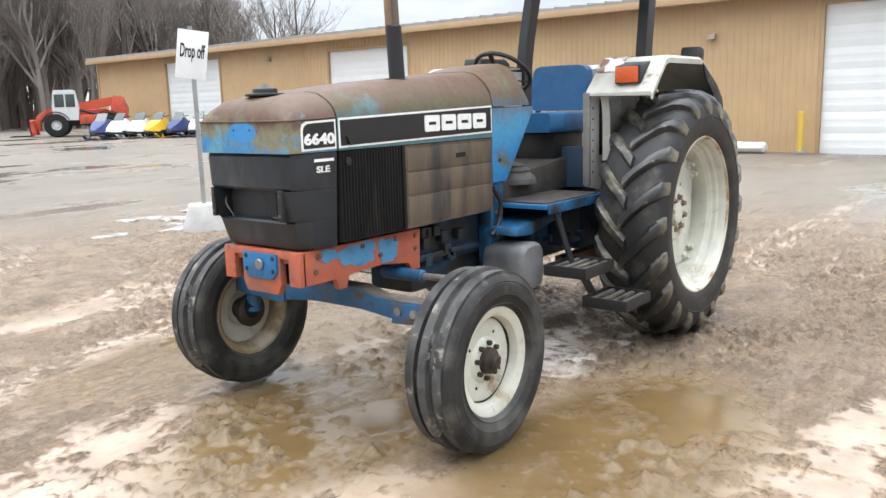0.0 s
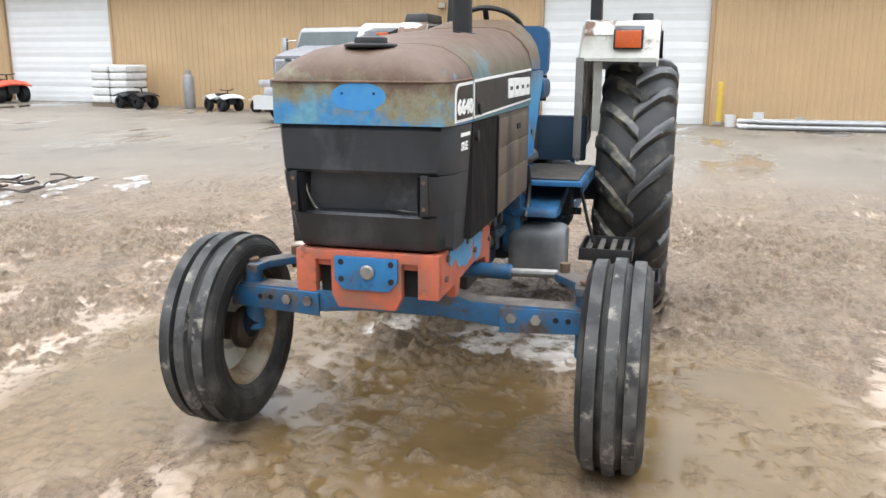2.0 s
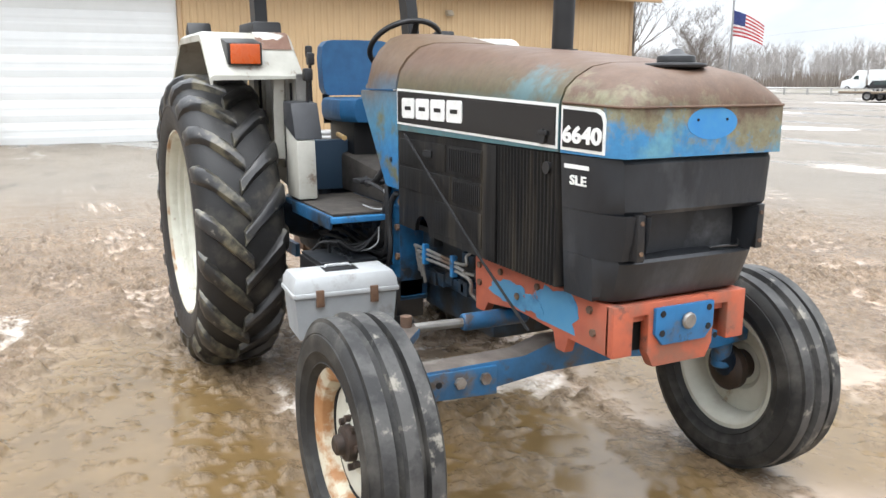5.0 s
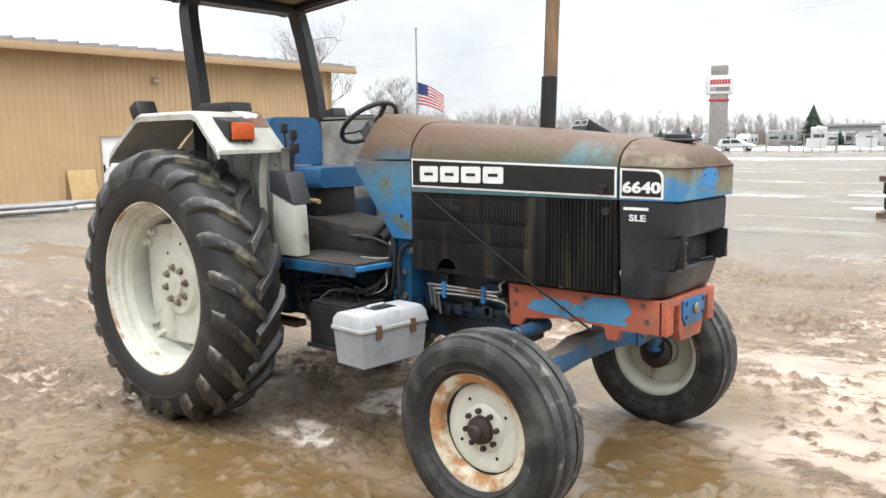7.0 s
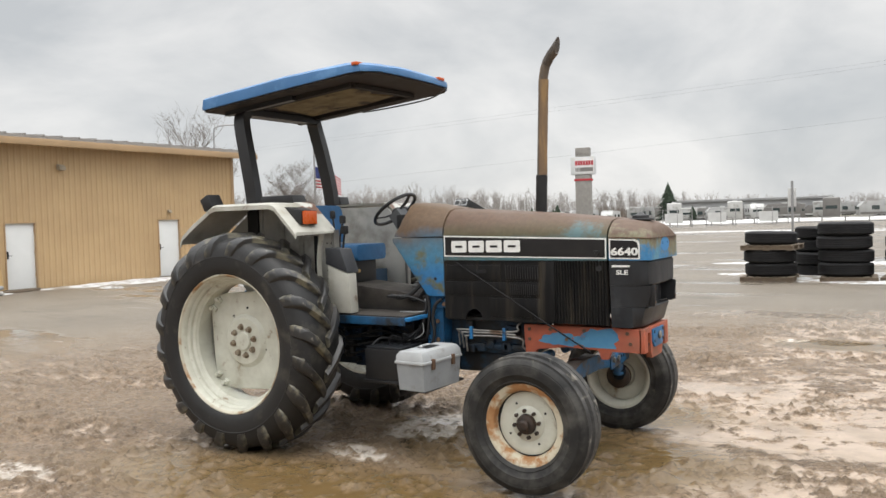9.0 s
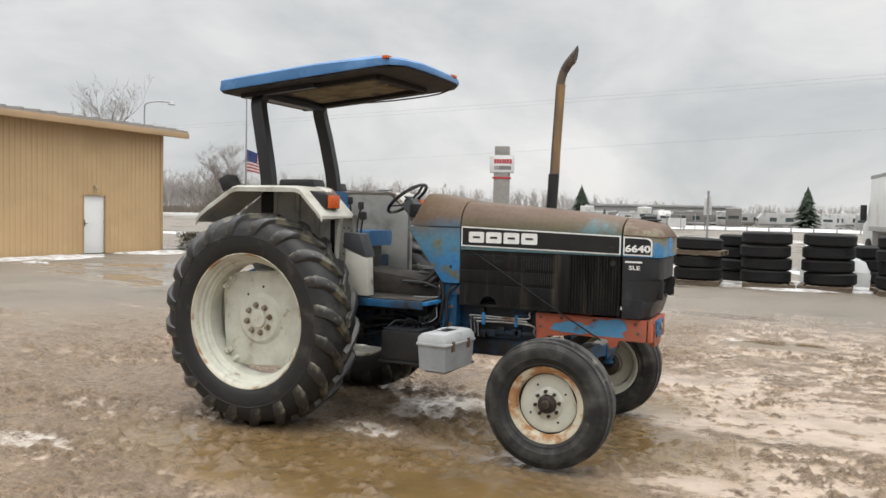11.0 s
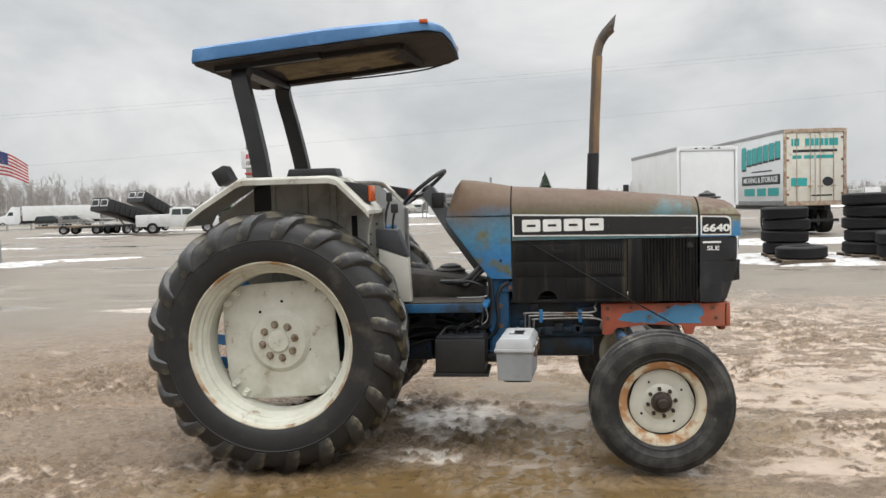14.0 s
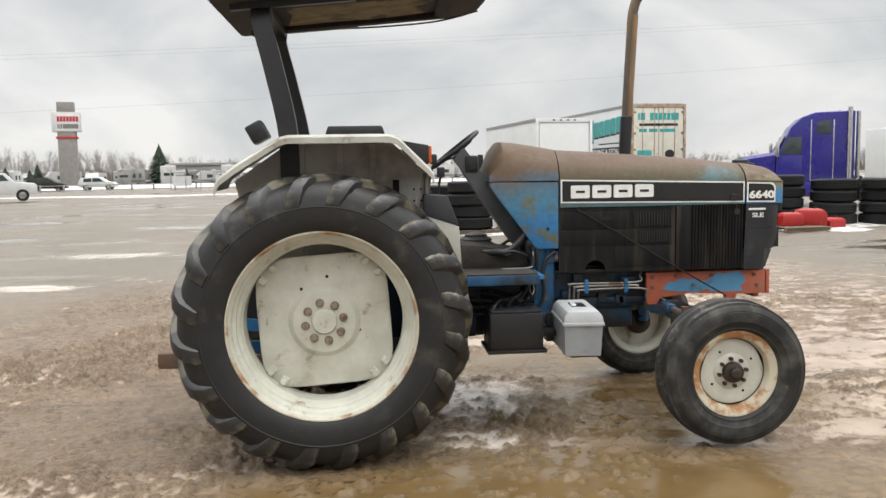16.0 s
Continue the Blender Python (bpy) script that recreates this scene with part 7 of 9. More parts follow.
def quad_bike(x, y, a, body_m, label, group, size=1.0):
    ob = thing("quad_bike", label, "quad bike", pose(x, y, land(x, y), 0, 0, a), group=group)
    for wx, wy in ((0.6, 0.42), (0.6, -0.42), (-0.6, 0.42), (-0.6, -0.42)):
        disc_wheel(ob, wx * size, wy * size, 0.29 * size, 0.29 * size, 0.24 * size, M_black, rim_k=0.45)
    bm = B()
    loft(bm, [[(px, py * k, z) for px, py in ((-0.75, -0.2), (0.8, -0.2), (0.8, 0.2), (-0.75, 0.2))] for z, k in ((0.3, 0.8), (0.5, 1.0), (0.62, 0.9))], m=Matrix.Scale(size, 4))
    part("frame_body", bm, M_black, ob)
    for s in (1, -1):
        bm = B()
        loft(bm, [[(px * size, py * size, (z + dz) * size) for px, z in ((-0.95 * s, 0.62), (-0.6 * s, 0.74), (-0.25 * s, 0.60))] + [(px * size, py * size, (z + dz - 0.05) * size) for px, z in ((-0.25 * s, 0.60), (-0.6 * s, 0.74), (-0.95 * s, 0.62))] for py, dz in ((-0.56, -0.04), (-0.2, 0.03), (0.2, 0.03), (0.56, -0.04))])
        part("fender", bm, body_m, ob)
    bm = B()
    box(bm, -0.5 * size, 0.1 * size, -0.15 * size, 0.15 * size, 0.66 * size, 0.80 * size, 0.04 * size)
    part("saddle", bm, M_black, ob)
    bm = B()
    tube(bm, [(0.3 * size, -0.36 * size, 0.98 * size), (0.38 * size, -0.12 * size, 0.94 * size), (0.38 * size, 0.12 * size, 0.94 * size), (0.3 * size, 0.36 * size, 0.98 * size)], 0.02 * size, 8)
    tube(bm, [(0.45 * size, 0, 0.6 * size), (0.38 * size, 0, 0.94 * size)], 0.03 * size, 8)
    part("handlebar", bm, M_black, ob)
    return ob


def snowmobile(x, y, a, body_m, label):
    z0 = land(x, y)
    ob = thing("snowmobile", label, "snowmobile", pose(x, y, z0, 0, 0, a), group="row of snowmobiles")
    bm = B()
    loft(bm, [[(1.42, -0.10, 0.34), (1.42, 0.10, 0.34), (1.40, 0.08, 0.42), (1.40, -0.08, 0.42)], [(1.15, -0.34, 0.30), (1.15, 0.34, 0.30), (1.12, 0.24, 0.58), (1.12, -0.24, 0.58)], [(0.72, -0.44, 0.30), (0.72, 0.44, 0.30), (0.68, 0.30, 0.80), (0.68, -0.30, 0.80)], [(0.34, -0.42, 0.32), (0.34, 0.42, 0.32), (0.30, 0.22, 0.92), (0.30, -0.22, 0.92)], [(-0.02, -0.26, 0.34), (-0.02, 0.26, 0.34), (-0.05, 0.16, 0.78), (-0.05, -0.16, 0.78)]])
    part("hood", bm, body_m, ob)
    bm = B()
    loft(bm, [[(1.45, -0.14, 0.22), (1.45, 0.14, 0.22), (1.43, 0.12, 0.335), (1.43, -0.12, 0.335)], [(0.75, -0.47, 0.17), (0.75, 0.47, 0.17), (0.75, 0.46, 0.36), (0.75, -0.46, 0.36)], [(0.0, -0.32, 0.2), (0.0, 0.32, 0.2), (0.0, 0.3, 0.4), (0.0, -0.3, 0.4)]])
    part("belly_pan", bm, M_black, ob)
    bm = B()
    loft(bm, [[(0.66, y, 0.80), (0.30, y * 0.9, 1.16), (0.28, y * 0.9, 1.15), (0.60, y, 0.79)] for y in (-0.26, -0.13, 0.13, 0.26)])
    part("windshield", bm, M_glass, ob)
    bm = B()
    loft(bm, [[(-0.02, y * k, z) for y, z in ((-0.17, 0.5), (0.17, 0.5), (0.13, 0.76), (-0.13, 0.76))] if e == 0 else [(e, y * k, z + dz) for y, z in ((-0.2, 0.44), (0.2, 0.44), (0.17, 0.68), (-0.17, 0.68))] for e, k, dz in ((0, 1, 0), (-0.5, 1, 0.02), (-1.0, 1.05, 0.06), (-1.15, 0.8, 0.05))])
    part("saddle", bm, M_black, ob)
    bm = B()
    prism(bm, [(-1.55, 0.18), (-1.35, 0.05), (0.3, 0.05), (0.45, 0.25), (0.2, 0.42), (-1.3, 0.42)], -0.2, 0.2, "y", 0.04)
    part("track", bm, M_black, ob)
    bm = B()
    tube(bm, [(0.12, -0.36, 1.0), (0.2, -0.1, 0.96), (0.2, 0.1, 0.96), (0.12, 0.36, 1.0)], 0.022, 6)
    part("handlebar", bm, M_black, ob)
    for s in (-1, 1):
        bm = B()
        tube(bm, [(0.3, s * 0.48, 0.03), (1.15, s * 0.48, 0.03), (1.42, s * 0.48, 0.20)], 0, flat=(0.13, 0.03))
        tube(bm, [(0.85, s * 0.47, 0.04), (0.8, s * 0.3, 0.32)], 0.025, 8)
        part("ski", bm, body_m, ob)
    return ob


quad_bike(WX + 1.6, -21.4, 70, M_red, "red and black quad bike parked by the warehouse wall", "quad bikes")
utl = thing("utility_trailer", "low brown-grey utility trailer parked by the warehouse wall", "trailer", pose(WX + 2.2, -25.6, land(WX + 2.2, -25.6), 0, 0, 78), group="parked trailers")
for y in (-0.85, 0.85):
    disc_wheel(utl, 0, y, 0.33, 0.33, 0.2, M_polegrey)
M_trailerbed = mat("weathered_trailer_boards", (0.12, 0.09, 0.065), (0.08, 0.06, 0.045), 5, 0.7, bump=0.3)
bm = B()
box(bm, -1.5, 1.5, -0.72, 0.72, 0.46, 0.54, 0.01)
part("bed", bm, M_trailerbed, utl)
for x0, x1, y0, y1 in ((-1.5, 1.5, -0.75, -0.72), (-1.5, 1.5, 0.72, 0.75), (1.5, 1.53, -0.72, 0.72), (-1.53, -1.5, -0.72, 0.72)):
    bm = B()
    box(bm, x0, x1, y0, y1, 0.46, 0.95, 0.004)
    part("side_board", bm, M_trailerbed, utl)
bm = B()
tube(bm, [(1.5, 0.5, 0.48), (2.6, 0, 0.45), (1.5, -0.5, 0.48)], 0.035, 8)
part("drawbar", bm, M_black, utl)
quad_bike(WX + 1.9, -15.8, 75, M_black, "small black quad bike beside the wrapped bags", "quad bikes", 0.7)
quad_bike(WX + 1.4, -12.9, 60, M_vanwhite, "white and black riding machine by the wall", "quad bikes", 0.7)
quad_bike(WX + 1.3, -11.2, 80, M_vanwhite, "white riding machine parked close to the wall", "quad bikes", 0.7)
for i, (m_, lab) in enumerate(((M_navy, "dark blue snowmobile parked in a row"), (M_vanwhite, "white snowmobile parked in a row"), (M_vanwhite, "white snowmobile with black saddle in a row"), (M_yel, "yellow snowmobile parked in a row"), (M_navy, "navy snowmobile parked in a row"), (M_vanwhite, "white and navy snowmobile in a row"), (M_black, "black snowmobile parked in a row"), (M_red, "red snowmobile at the end of a row"))):
    a = radians(-119.9 - i * 1.2)
    snowmobile(5.41 + 41 * math.cos(a), 3.02 + 41 * math.sin(a), 26 + rnd.uniform(-9, 9), m_, lab)
whitepost = thing("marker_post", "white plastic marker post by the warehouse", "post", pose(WX + 1.5, -37.0, land(WX + 1, -37)))
bm = B()
box(bm, -0.18, 0.18, -0.2, 0.2, 0, 1.9, 0.03)
part("post", bm, M_vanwhite, whitepost)

# ---- red telescopic loader ----
a = radians(-118.6)
lx, ly = 5.41 + 45 * math.cos(a), 3.02 + 45 * math.sin(a)
loader = thing("telescopic_loader", "red telescopic loader with a white cab parked by the woods", "loader", pose(lx, ly, land(lx, ly), 0, 0, -32) @ Matrix.Scale(0.84, 4))
for wx, wy in ((1.45, 0.95), (1.45, -0.95), (-1.35, 0.95), (-1.35, -0.95)):
    disc_wheel(loader, wx, wy, 0.68, 0.68, 0.46, M_vanwhite, rim_k=0.42)
    bm = B()
    arc = [(0.80 * math.cos(t), 0.68 + 0.80 * math.sin(t)) for t in np.linspace(0.35, 2.7, 9)]
    loft(bm, [[(wx + px, wy - 0.26, pz), (wx + px, wy + 0.26, pz), (wx + px * 0.95, wy + 0.26, pz - 0.05), (wx + px * 0.95, wy - 0.26, pz - 0.05)] for px, pz in arc])
    part("mudguard", bm, M_black, loader)
bm = B()
prism(bm, [(-2.0, 0.62), (-2.1, 1.15), (2.0, 1.15), (2.15, 0.62)], -0.42, 0.42, "y", 0.04)
part("chassis", bm, M_black, loader)
bm = B()
prism(bm, [(-2.45, 0.95), (-2.55, 1.55), (-2.3, 2.25), (-1.75, 2.35), (-1.55, 1.7), (-1.5, 0.95)], -0.62, -0.40, "y", 0.03)
prism(bm, [(-2.45, 0.95), (-2.55, 1.55), (-2.3, 2.25), (-1.75, 2.35), (-1.55, 1.7), (-1.5, 0.95)], 0.40, 0.62, "y", 0.03)
part("boom_tower", bm, M_red, loader, "red pivot plates of the boom")
bm = B()
tube(bm, [(-2.2, 0.0, 2.10), (0.9, 0.0, 1.60)], 0, flat=(0.52, 0.50))
boom = part("boom", bm, M_red, loader, "red telescopic boom")
bm = B()
tube(bm, [(0.9, 0.0, 1.60), (2.1, 0.0, 1.40)], 0, flat=(0.40, 0.38))
part("inner_boom", bm, M_red, boom)
for yy in (-0.3, 0.3):
    bm = B()
    tube(bm, [(-1.2, yy, 1.1), (0.2, yy, 1.55)], 0.07, 10)
    part("lift_cylinder", bm, M_black, boom)
bm = B()
prism(bm, [(2.0, 1.55), (2.5, 1.30), (2.75, 0.75), (2.6, 0.35), (2.4, 0.35), (2.35, 0.95), (2.0, 1.2)], -0.26, 0.26, "y", 0.03)
part("boom_head", bm, M_red, loader)
bm = B()
loft(bm, [[(x * k + 0.95, y + 0.72, z) for x, y in ((-0.72, -0.42), (0.62, -0.42), (0.62, 0.42), (-0.72, 0.42))] for z, k in ((0.95, 1.0), (1.75, 1.06), (2.62, 0.86), (2.70, 0.74))])
cab = part("cab", bm, M_vanwhite, loader, "white cab")
for x0, x1, z0, z1 in ((0.35, 0.85, 1.72, 2.45), (0.93, 1.45, 1.72, 2.45)):
    bm = B()
    box(bm, x0, x1, 1.135, 1.16, z0, z1, 0.01)
    part("side_window", bm, M_glass, cab)
bm = B()
box(bm, 1.52, 1.60, 0.38, 1.06, 1.62, 2.40, 0.01, pose(0.02, 0, 0, 0, 0, 0))
part("windscreen", bm, M_glass, cab)
bm = B()
prism(bm, [(-1.5, 0.85), (-1.55, 1.35), (-1.2, 1.62), (0.5, 1.50), (0.75, 1.2), (0.75, 0.85)], -1.12, -0.64, "y", 0.07, seg=2)
part("engine_cover", bm, M_red, loader)
for k in range(5):
    bm = B()
    box(bm, -1.1 + 0.26 * k, -0.98 + 0.26 * k, -1.135, -1.121, 1.0, 1.32)
    part("vent", bm, M_black, loader)
bm = B()
prism(bm, [(-0.75, 0.7), (-0.75, 1.25), (0.2, 1.25), (0.2, 0.7)], 0.5, 1.05, "y", 0.05)
part("fuel_tank", bm, M_red, loader)
bm = B()
for y in (-0.62, 0.62):
    prism(bm, [(2.55, 0.15), (2.75, 1.05), (2.9, 1.05), (2.85, 0.15)], y - 0.1, y + 0.1, "y", 0.02)
box(bm, 2.72, 2.86, -0.8, 0.8, 0.85, 1.0, 0.02)
box(bm, 2.70, 2.84, -0.8, 0.8, 0.3, 0.42, 0.02)
part("carriage", bm, M_red, loader, "red fork carriage")
for y in (-0.5, 0.5):
    bm = B()
    box(bm, 2.86, 4.0, y - 0.07, y + 0.07, 0.06, 0.13, 0.01)
    box(bm, 2.86, 2.94, y - 0.07, y + 0.07, 0.12, 0.95, 0.01)
    part("fork", bm, M_black, loader)


# ---- highway tractors ----
def highway_tractor(name, label, at, paint, sleeper, group):
    def zc(z):
        """The day cab is low."""
        return z if sleeper else 1.95 + (z - 1.98) * 0.70
    bw = 1.22 if sleeper else 1.14
    nx = -0.45 if sleeper else -0.27
    ob = thing(name, label, "truck", at, group=group)
    back = -3.5 if sleeper else -1.85
    for y in (-1.02, 1.02):
        disc_wheel(ob, 0, y, 0.51, 0.51, 0.29, M_railwhite)
    for x in (-3.1, -4.35):
        for y in (-0.93, 0.93):
            disc_wheel(ob, x, y, 0.51, 0.51, 0.52, M_polegrey)
    bm = B()
    for y in (-0.43, 0.43):
        box(bm, -5.0, 1.0, y - 0.06, y + 0.06, 0.62, 0.90, 0.01)
    box(bm, -3.9, -3.3, -0.5, 0.5, 0.9, 1.12, 0.03)
    part("chassis", bm, M_black, ob)
    bm = B()
    loft(bm, [[(1.30 + nx, y, z) for y, z in ((-0.50, 0.75), (-0.52, 1.70), (-0.40, 1.80), (0.40, 1.80), (0.52, 1.70), (0.50, 0.75))], [(0.6, y, z) for y, z in ((-0.62, 0.75), (-0.62, 1.80), (-0.46, 1.92), (0.46, 1.92), (0.62, 1.80), (0.62, 0.75))], [(-0.70, y, z) for y, z in ((-0.82, 0.75), (-0.84, 1.98), (-0.70, 2.10), (0.70, 2.10), (0.84, 1.98), (0.82, 0.75))]])
    part("hood", bm, paint, ob)
    for s in (-1, 1):
        bm = B()
        arc = [(0.72 * math.cos(t), 0.51 + 0.74 * math.sin(t)) for t in np.linspace(-0.1, math.pi * 0.92, 10)]
        loft(bm, [[(x, s * y, z) for y, z_ in ((0.55, 0), (1.16, 0)) for x, z in ((px, pz),)] + [(px * 0.9, s * 1.16, 0.51 + (pz - 0.51) * 0.9), (px * 0.9, s * 0.55, 0.51 + (pz - 0.51) * 0.9)] for px, pz in arc])
        part("wheel_arch", bm, paint, ob)
        bm = B()
        box(bm, 1.0 + 0.6 * nx, 1.16 + 0.6 * nx, s * 0.86 - 0.2, s * 0.86 + 0.2, 0.98, 1.18, 0.03)
        part("headlamp", bm, M_chrome, ob)
        bm = B()
        cyl(bm, (-0.95, s * 0.75, 0.62), (-2.15, s * 0.75, 0.62), 0.30, 20)
        part("fuel_tank", bm, M_chrome, ob, "bright fuel tank")
        bm = B()
        box(bm, -0.78, -0.66, s * 1.38 - 0.08, s * 1.38 + 0.08, zc(1.9), zc(2.5), 0.03)
        tube(bm, [(-0.75, s * 1.0, zc(2.4)), (-0.72, s * 1.36, zc(2.35))], 0.02, 6)
        part("mirror", bm, M_chrome, ob)
        bm = B()
        cyl(bm, (-2.35 if not sleeper else -3.65, s * 0.80, 1.0), (-2.35 if not sleeper else -3.65, s * 0.80, 3.6 if sleeper else 2.3), 0.08, 14)
        part("stack_pipe", bm, M_chrome, ob)
    bm = B()
    box(bm, 1.301 + nx, 1.33 + nx, -0.44, 0.44, 0.82, 1.72, 0.02)
    grille = part("grille", bm, M_chrome, ob, "wide chrome grille")
    for i in range(15):
        bm = B()
        box(bm, 1.331 + nx, 1.338 + nx, -0.40 + i * 0.0545, -0.365 + i * 0.0545, 0.87, 1.66)
        part("bar", bm, M_polegrey, grille)
    bm = B()
    box(bm, 1.325 + nx, 1.35 + nx, -0.10, 0.10, 1.655, 1.735, 0.01)
    part("badge", bm, M_glass, grille)
    bm = B()
    box(bm, back + 0.05 if sleeper else -3.2, -2.0 if not sleeper else back + 0.06, -0.62, 0.62, 0.92, 0.98, 0.01)
    part("deck_plate", bm, M_vanwhite if not sleeper else M_black, ob)
    bm = B()
    loft(bm, [[(1.20 + nx, y, z) for z in (0.40, 0.76)] + [(1.45 + nx, y * 0.97, z) for z in (0.76, 0.40)] for y in (-bw, -0.8, 0.8, bw)])
    part("bumper", bm, M_chrome if sleeper else M_vanwhite, ob, "chrome bumper")
    bm = B()
    if sleeper:
        side = [(-0.70, 0.9), (-0.75, 1.98), (-1.05, 2.65), (-1.22, 3.05), (-1.6, 3.42), (-2.1, 3.6), (back, 3.62), (back, 0.9)]
    else:
        side = [(-0.70, 0.9), (-0.74, zc(1.98)), (-1.02, zc(2.78)), (-1.16, zc(2.92)), (back, zc(2.95)), (back, 0.9)]
    prism(bm, side, -1.08, 1.08, "y", 0.07, seg=3)
    cabin = part("cab", bm, paint, ob)
    bm = B()
    loft(bm, [[(-0.725 - 0.02 * (not sleeper), y, zc(2.08)), (-1.03 + 0.05 * (not sleeper), y, zc(2.72)), (-1.05 + 0.05 * (not sleeper), y, zc(2.70)), (-0.755, y, zc(2.07))] for y in (-0.96, 0.0, 0.96)])
    bmesh.ops.translate(bm, verts=bm.verts, vec=(0.022, 0, 0.008))
    part("windscreen", bm, M_glass, cabin)
    for s in (-1, 1):
        bm = B()
        prism(bm, [(-0.90, zc(2.08)), (-1.12, zc(2.66)), (-1.62, zc(2.66)), (-1.62, zc(2.0)), (-0.90, zc(2.0))], s * 1.075, s * 1.092, "y", 0.004)
        part("side_window", bm, M_glass, cabin)
        bm = B()
        box(bm, -1.66, -0.86, s * 1.083 - 0.006, s * 1.083 + 0.006, 0.95, 1.96, 0.004)
        part("door", bm, paint, cabin)
        if sleeper:
            for x in (-1.95, -2.75):
                bm = B()
                box(bm, x - 0.02, x + 0.02, s * 1.083 - 0.006, s * 1.083 + 0.008, 0.95, 3.3, 0.003)
                part("seam", bm, M_chrome, cabin)
            bm = B()
            prism(bm, [(-2.15, 2.75), (-2.15, 3.2), (-2.65, 3.3), (-2.65, 2.75)], s * 1.078, s * 1.09, "y", 0.004)
            part("sleeper_window", bm, M_glass, cabin)
            bm = B()
            cyl(bm, (-3.30, s * 1.16, 0.9), (-3.30, s * 1.16, 3.75), 0.085, 14)
            part("exhaust_pipe", bm, M_chrome, ob, "upright chrome exhaust pipe")
            bm = B()
            box(bm, -3.4, -0.9, s * 0.98 - 0.16, s * 0.98 + 0.14, 0.35, 0.92, 0.05)
            part("side_skirt", bm, paint, ob)
    return ob


highway_tractor("highway_tractor", "silver-grey conventional day-cab truck parked by the warehouse", pose(-15.30, -8.45, land(-15.7, -8.5) - 0.02, 0, 0, -10), M_greypaint, False, "parked trucks")
a = radians(63.85)
highway_tractor("highway_tractor", "deep blue sleeper-cab truck parked behind the tyre stacks", pose(0.26 + 35.5 * math.cos(a), -5.53 + 35.5 * math.sin(a), 0.05, 0, 0, 158), M_purple, True, "parked trucks")


# ---- box trailers ----
def box_body(ob, L, W, z0, z1, skin, rear_m, edge_m):
    """Box with its rear at x = 0 and its length along +x, with posts on the sides."""
    bm = B()
    box(bm, 0.06, L, -W / 2, W / 2, z0, z1, 0.01)
    body = part("box", bm, skin, ob)
    for s in (-1, 1):
        bm = B()
        box(bm, 0.0, L + 0.02, s * (W / 2 + 0.008) - 0.012, s * (W / 2 + 0.008) + 0.012, z1 - 0.12, z1 + 0.02, 0.004)
        part("top_rail", bm, edge_m, body)
        bm = B()
        box(bm, 0.0, L + 0.02, s * (W / 2 + 0.008) - 0.012, s * (W / 2 + 0.008) + 0.012, z0 - 0.10, z0 + 0.1, 0.004)
        part("bottom_rail", bm, edge_m, body)
    for y0, y1, za, zb in ((-W / 2 - 0.02, -W / 2 + 0.09, z0, z1), (W / 2 - 0.09, W / 2 + 0.02, z0, z1), (-W / 2 + 0.09, W / 2 - 0.09, z1 - 0.14, z1 + 0.02), (-W / 2 + 0.09, W / 2 - 0.09, z0 - 0.12, z0 + 0.06)):
        bm = B()
        box(bm, -0.03, 0.059, y0, y1, za, zb, 0.006)
        part("rear_post", bm, rear_m, body)
    return body


M_doorframe = mat("rusted_door_frame", (0.42, 0.36, 0.28), (0.26, 0.15, 0.09), 5, 0.6)
trl = thing("box_trailer", "white removals trailer with teal lettering and rusty rear doors", "trailer", pose(12.79, 28.88, 0.05, 0, 0, 96), group="parked trailers")
body = box_body(trl, 13.6, 2.5, 1.30, 4.30, M_trailerw, M_doorframe, M_polegrey)
for s in (-1, 1):
    bm = B()
    box(bm, 0.0, 0.058, s * 0.585 - 0.565, s * 0.585 + 0.565, 1.37, 4.15, 0.006)
    leaf = part("rear_door", bm, M_cream, body)
    for k in (0.2, 0.75):
        bm = B()
        cyl(bm, (-0.03, s * k, 1.35), (-0.03, s * k, 4.17), 0.015, 8)
        box(bm, -0.06, -0.01, s * k - 0.1, s * k + 0.1, 1.95, 2.0, 0.005)
        part("lock_rod", bm, M_doorframe, leaf)
    for z in (1.6, 2.3, 3.0, 3.9):
        bm = B()
        box(bm, -0.02, 0.0, s * 1.06, s * 1.20, z, z + 0.09, 0.004)
        part("hinge", bm, M_redrust, leaf)
# rear door writing: two name blocks, lettered trade, bars for the telephone number
def rear_plate(y0, y1, z0, z1, m_):
    bm = B()
    box(bm, -0.006, -0.0005, y0, y1, z0, z1)
    part("painted_mark", bm, m_, body)


for y0, y1 in ((0.62, 0.98), (-0.95, 0.42)):
    n = 3 if y1 - y0 < 0.6 else 7
    for i in range(n):
        rear_plate(y0 + (y1 - y0) * i / n + 0.015, y0 + (y1 - y0) * (i + 1) / n - 0.015, 3.62, 3.92, M_teal)
rear_plate(-0.9, 0.9, 3.36, 3.47, M_blackpaint)
for y0, y1 in ((0.55, 0.92), (0.05, 0.45), (-0.75, -0.05)):
    rear_plate(y0, y1, 3.1, 3.24, M_teal)
rear_plate(0.32, 0.98, 1.98, 2.32, M_teal)
rear_plate(-0.7, 0.15, 1.56, 1.62, M_blackpaint)
bm = B()
prism(bm, [(-0.52 + 0.22 * math.cos(t), 2.15 + 0.19 * math.sin(t)) for t in np.linspace(0, 2 * math.pi, 25)[:-1]], -0.008, -0.0005, "x")
part("round_sticker", bm, M_blackpaint, body)
# side writing
def side_mark(x0, x1, z0, z1, m_, up=0.0):
    bm = B()
    prism(bm, [(x0, z0), (x1, z0), (x1, z1), (x0, z1)], 1.2505 + up, 1.258 + up, "y")
    part("painted_mark", bm, m_, body)


